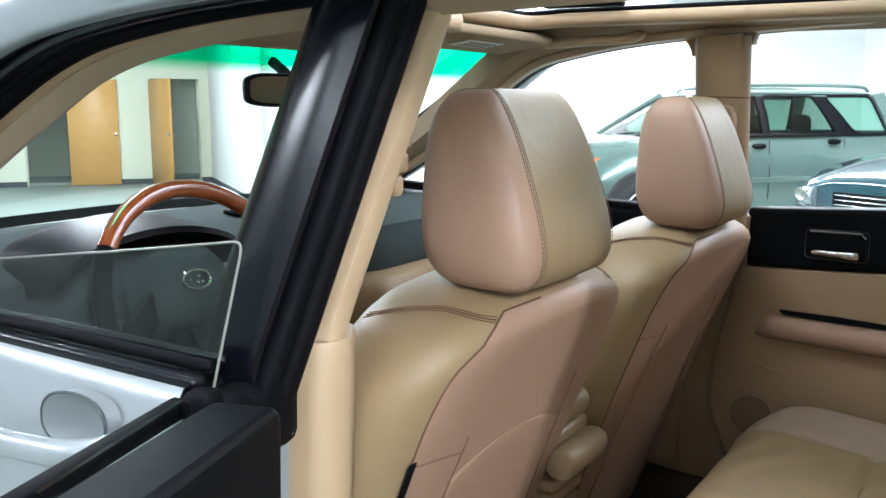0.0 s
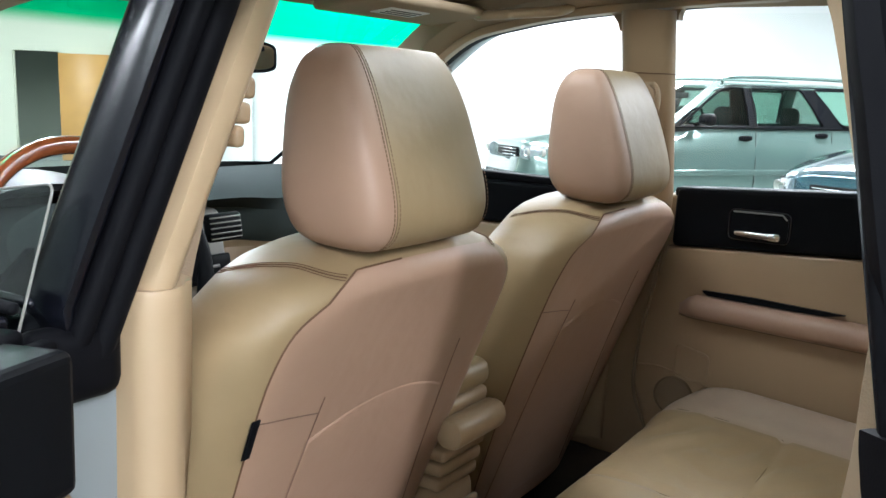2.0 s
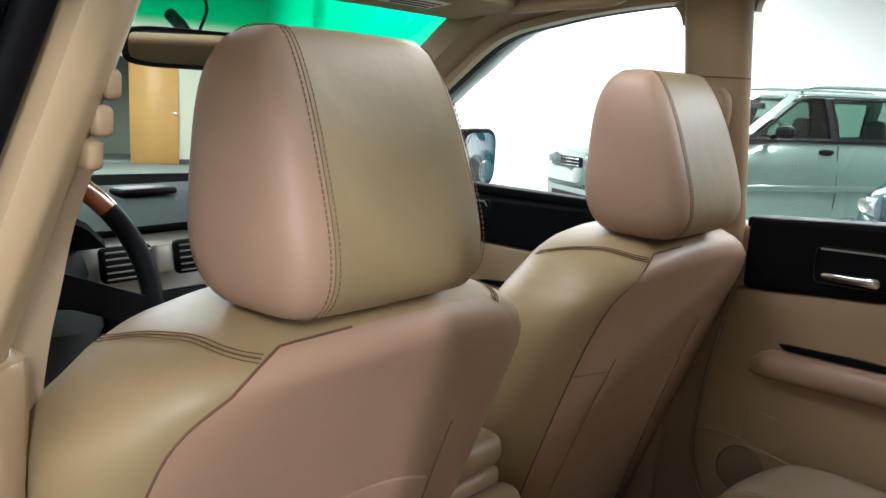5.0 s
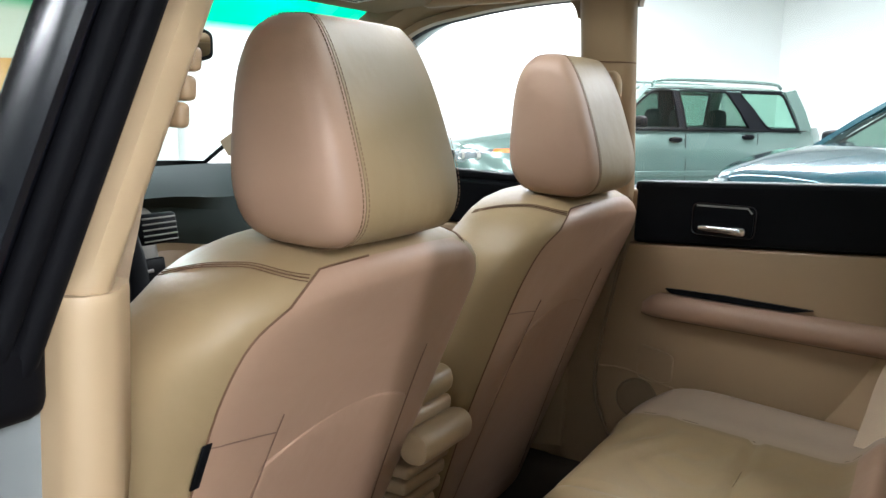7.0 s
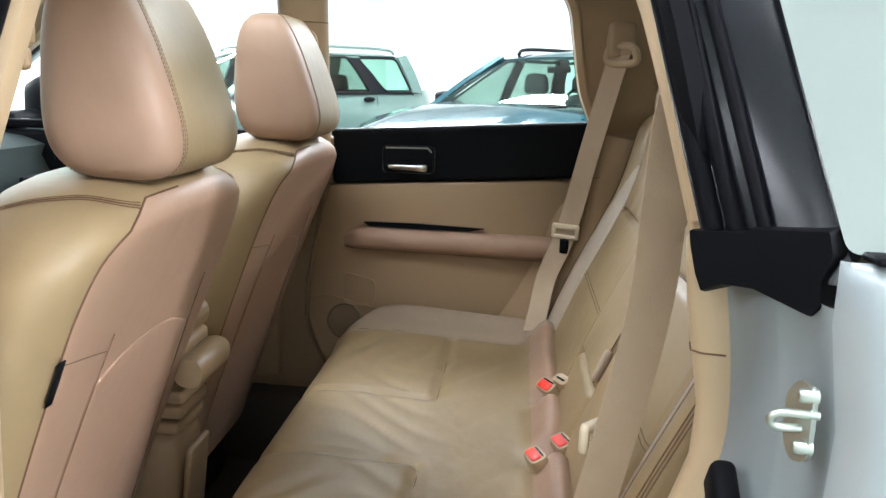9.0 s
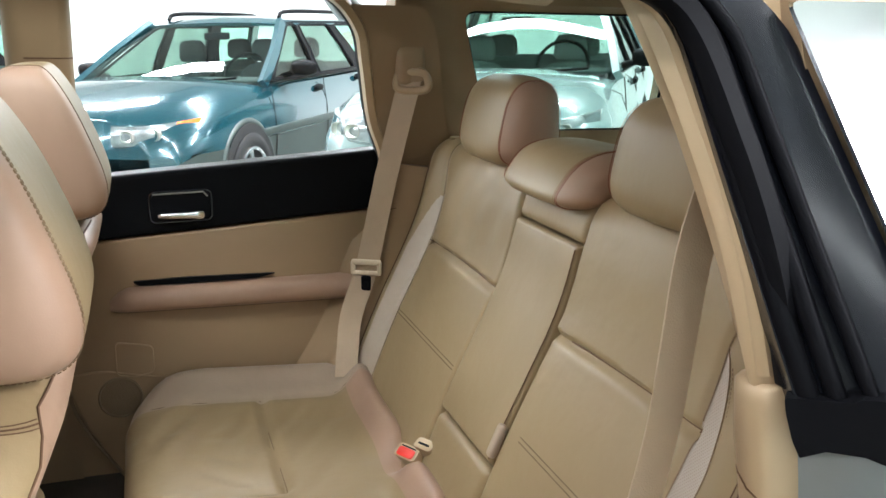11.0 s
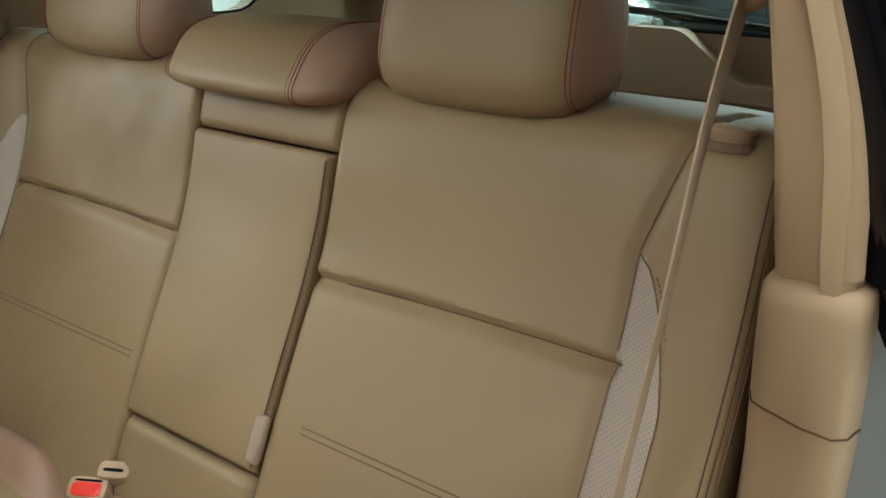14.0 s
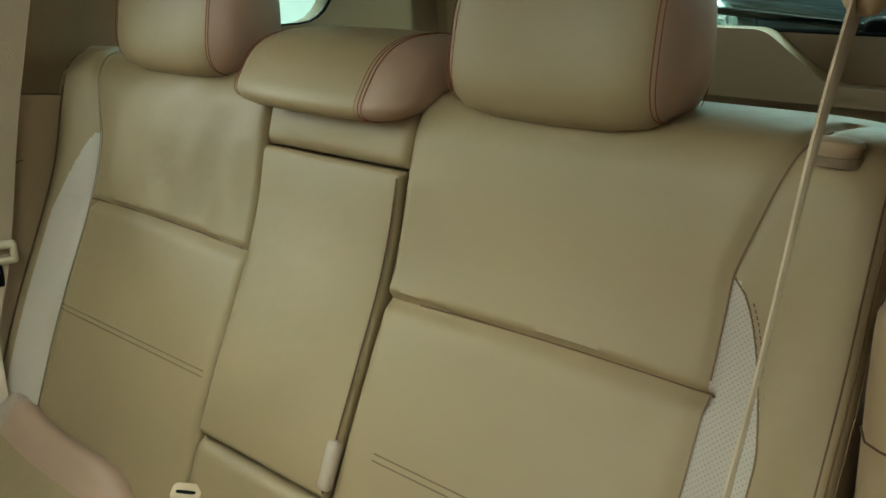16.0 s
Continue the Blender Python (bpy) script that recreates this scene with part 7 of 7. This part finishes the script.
            tube(bm, spline([(-g["screen_top"] - 0.15, s * roof_w * 0.86, hi + 0.005), (-g["screen_top"] - 0.28, s * roof_w * 0.86, hi + 0.055), (-(g["roof_end"] + g["screen_top"]) / 2, s * roof_w * 0.86, hi + 0.065), (-g["roof_end"] + 0.25, s * roof_w * 0.86, hi + 0.055), (-g["roof_end"] + 0.1, s * roof_w * 0.86, hi + 0.005)], 24), 0.018, 8)
            add("roof_rail", bm, g["frames"] if g["rails"] == "dark" else paint)
        # tail lamp
        bm = bmesh.new()
        rbox(bm, (-L + 0.035, s * W * 0.80, g["belt"] - 0.20), (0.09, 0.14, 0.26), 0.03)
        add("tail_lamp", bm, RED, body)
    # windscreen and rear window
    for q, mat, nm, lab in (([Vector((-foot[0] + 0.02, -belt_w, lo - 0.02)), Vector((-foot[0] + 0.02, belt_w, lo - 0.02)), Vector((-head[0], roof_w, hi - 0.035)), Vector((-head[0], -roof_w, hi - 0.035))], TINTED, "windscreen", "green tinted windscreen"),
                            ([Vector((-foot[3] - 0.12, -belt_w * 0.95, lo)), Vector((-foot[3] - 0.12, belt_w * 0.95, lo)), Vector((-head[3] - 0.08, roof_w, hi - 0.04)), Vector((-head[3] - 0.08, -roof_w, hi - 0.04))], TINTED, "rear_window", "green tinted rear window")):
        bm = bmesh.new()
        bow = 0.10 if nm == "windscreen" else -0.03
        rows = []
        for j in range(5):
            v = j / 4
            rows.append([(q[0].lerp(q[3], v)).lerp(q[1].lerp(q[2], v), i / 10) + Vector((bow * (1 - (2 * i / 10 - 1) ** 2), 0, 0.01 * math.sin(math.pi * v))) for i in range(11)])
        skin(bm, rows, closed=False)
        add(nm, bm, mat, None, lab)
    bm = bmesh.new()
    tube(bm, [(-foot[0] + 0.14, 0.10, lo - 0.015), (-foot[0] + 0.03, 0.62, lo + 0.02)], 0.010, 5)
    tube(bm, [(-foot[0] + 0.14, -0.45, lo - 0.015), (-foot[0] + 0.14, 0.20, lo + 0.02)], 0.010, 5)
    rbox(bm, (-foot[0] + 0.07, 0, lo - 0.035), (0.14, belt_w * 1.8, 0.03), 0.01)
    add("wiper", bm, BLACK, body)
    # grille and bumper slot
    bm = bmesh.new()
    rbox(bm, (0.005, 0, g["nose"] - 0.06), (0.03, W * 2 * 0.30, 0.10), 0.02)
    gr = add("grille", bm, BLACK, body, "dark radiator grille")
    bm = bmesh.new()
    for q in range(3):
        rbox(bm, (0.022, 0, g["nose"] - 0.095 + 0.032 * q), (0.012, W * 2 * 0.27, 0.009), 0.003, 1)
    add("grille_bar", bm, CHROME, gr)
    bm = bmesh.new()
    rbox(bm, (0.0, 0, 0.42), (0.03, W * 1.1, 0.12), 0.03)
    add("lower_grille", bm, BLACK, body)
    # seats, wheel and dashboard inside
    for x, y in ((-2.25, 0.36), (-2.25, -0.36), (-3.15, 0.36), (-3.15, -0.36)):
        bm = bmesh.new()
        rows = []
        for z, w, t in ((0.62, 0.24, 0.10), (0.85, 0.25, 0.09), (1.02, 0.22, 0.08), (1.08, 0.15, 0.06), (1.10, 0.05, 0.03)):
            rows.append([Vector((x - 0.25 * (z - 0.7) + a, y + b, z)) for a, b in loop(0, 0, t, w, 3, 20)])
        skin(bm, rows)
        add("seat_back", bm, g["interior"])
        bm = bmesh.new()
        rows = [[Vector((x - 0.11 + a, y + b, z)) for a, b in loop(0, 0, 0.055 * f, 0.13 * f, 2.8, 18)] for z, f in ((1.11, 0.8), (1.14, 1), (1.25, 0.95), (1.29, 0.7), (1.30, 0.2))]
        skin(bm, rows)
        add("seat_headrest", bm, g["interior"])
    bm = bmesh.new()
    rbox(bm, (-foot[0] - 0.28, 0, lo - 0.05), (0.5, W * 1.7, 0.10), 0.03)
    add("dashboard", bm, SEATGREY)
    bm = bmesh.new()
    tube(bm, [Vector((-foot[0] - 0.62 - 0.10 * math.sin(a / 24 * 6.283), 0.36 + 0.185 * math.cos(a / 24 * 6.283), lo + 0.02 + 0.16 * math.sin(a / 24 * 6.283))) for a in range(24)], 0.014, 6, closed=True)
    add("steering_wheel", bm, BLACK)
    bm = bmesh.new()
    rbox(bm, (-head[0] - 0.02, 0, hi - 0.14), (0.03, 0.24, 0.06), 0.012)
    add("rear_view_mirror", bm, BLACK)
    return car


parked_car("silver_green_car", CAR1[:2], CAR1[2], "pale green-silver compact wagon parked nose-in", GREENP, dict(length=4.45, roof=1.55, roof_end=4.12, belt=1.06, tail=4.2, hood=1.03, nose=0.85))
parked_car("teal_car", CAR2[:2], CAR2[2], "dark teal wagon with grey lower cladding and amber corner lamps", TEALP, dict(length=4.73, width=1.77, roof=1.47, roof_end=4.2, belt=0.97, clad=CLAD, rails="dark", screen_top=2.15))
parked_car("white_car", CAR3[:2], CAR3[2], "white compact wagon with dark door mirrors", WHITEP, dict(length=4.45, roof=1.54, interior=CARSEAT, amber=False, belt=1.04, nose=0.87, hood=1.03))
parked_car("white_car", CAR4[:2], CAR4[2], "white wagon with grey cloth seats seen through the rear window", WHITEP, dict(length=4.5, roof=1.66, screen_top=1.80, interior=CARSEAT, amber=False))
parked_car("dark_car", CAR5[:2], CAR5[2], "glossy black wagon parked at the row's end", DARKP, dict(length=4.6, roof=1.50, amber=False))
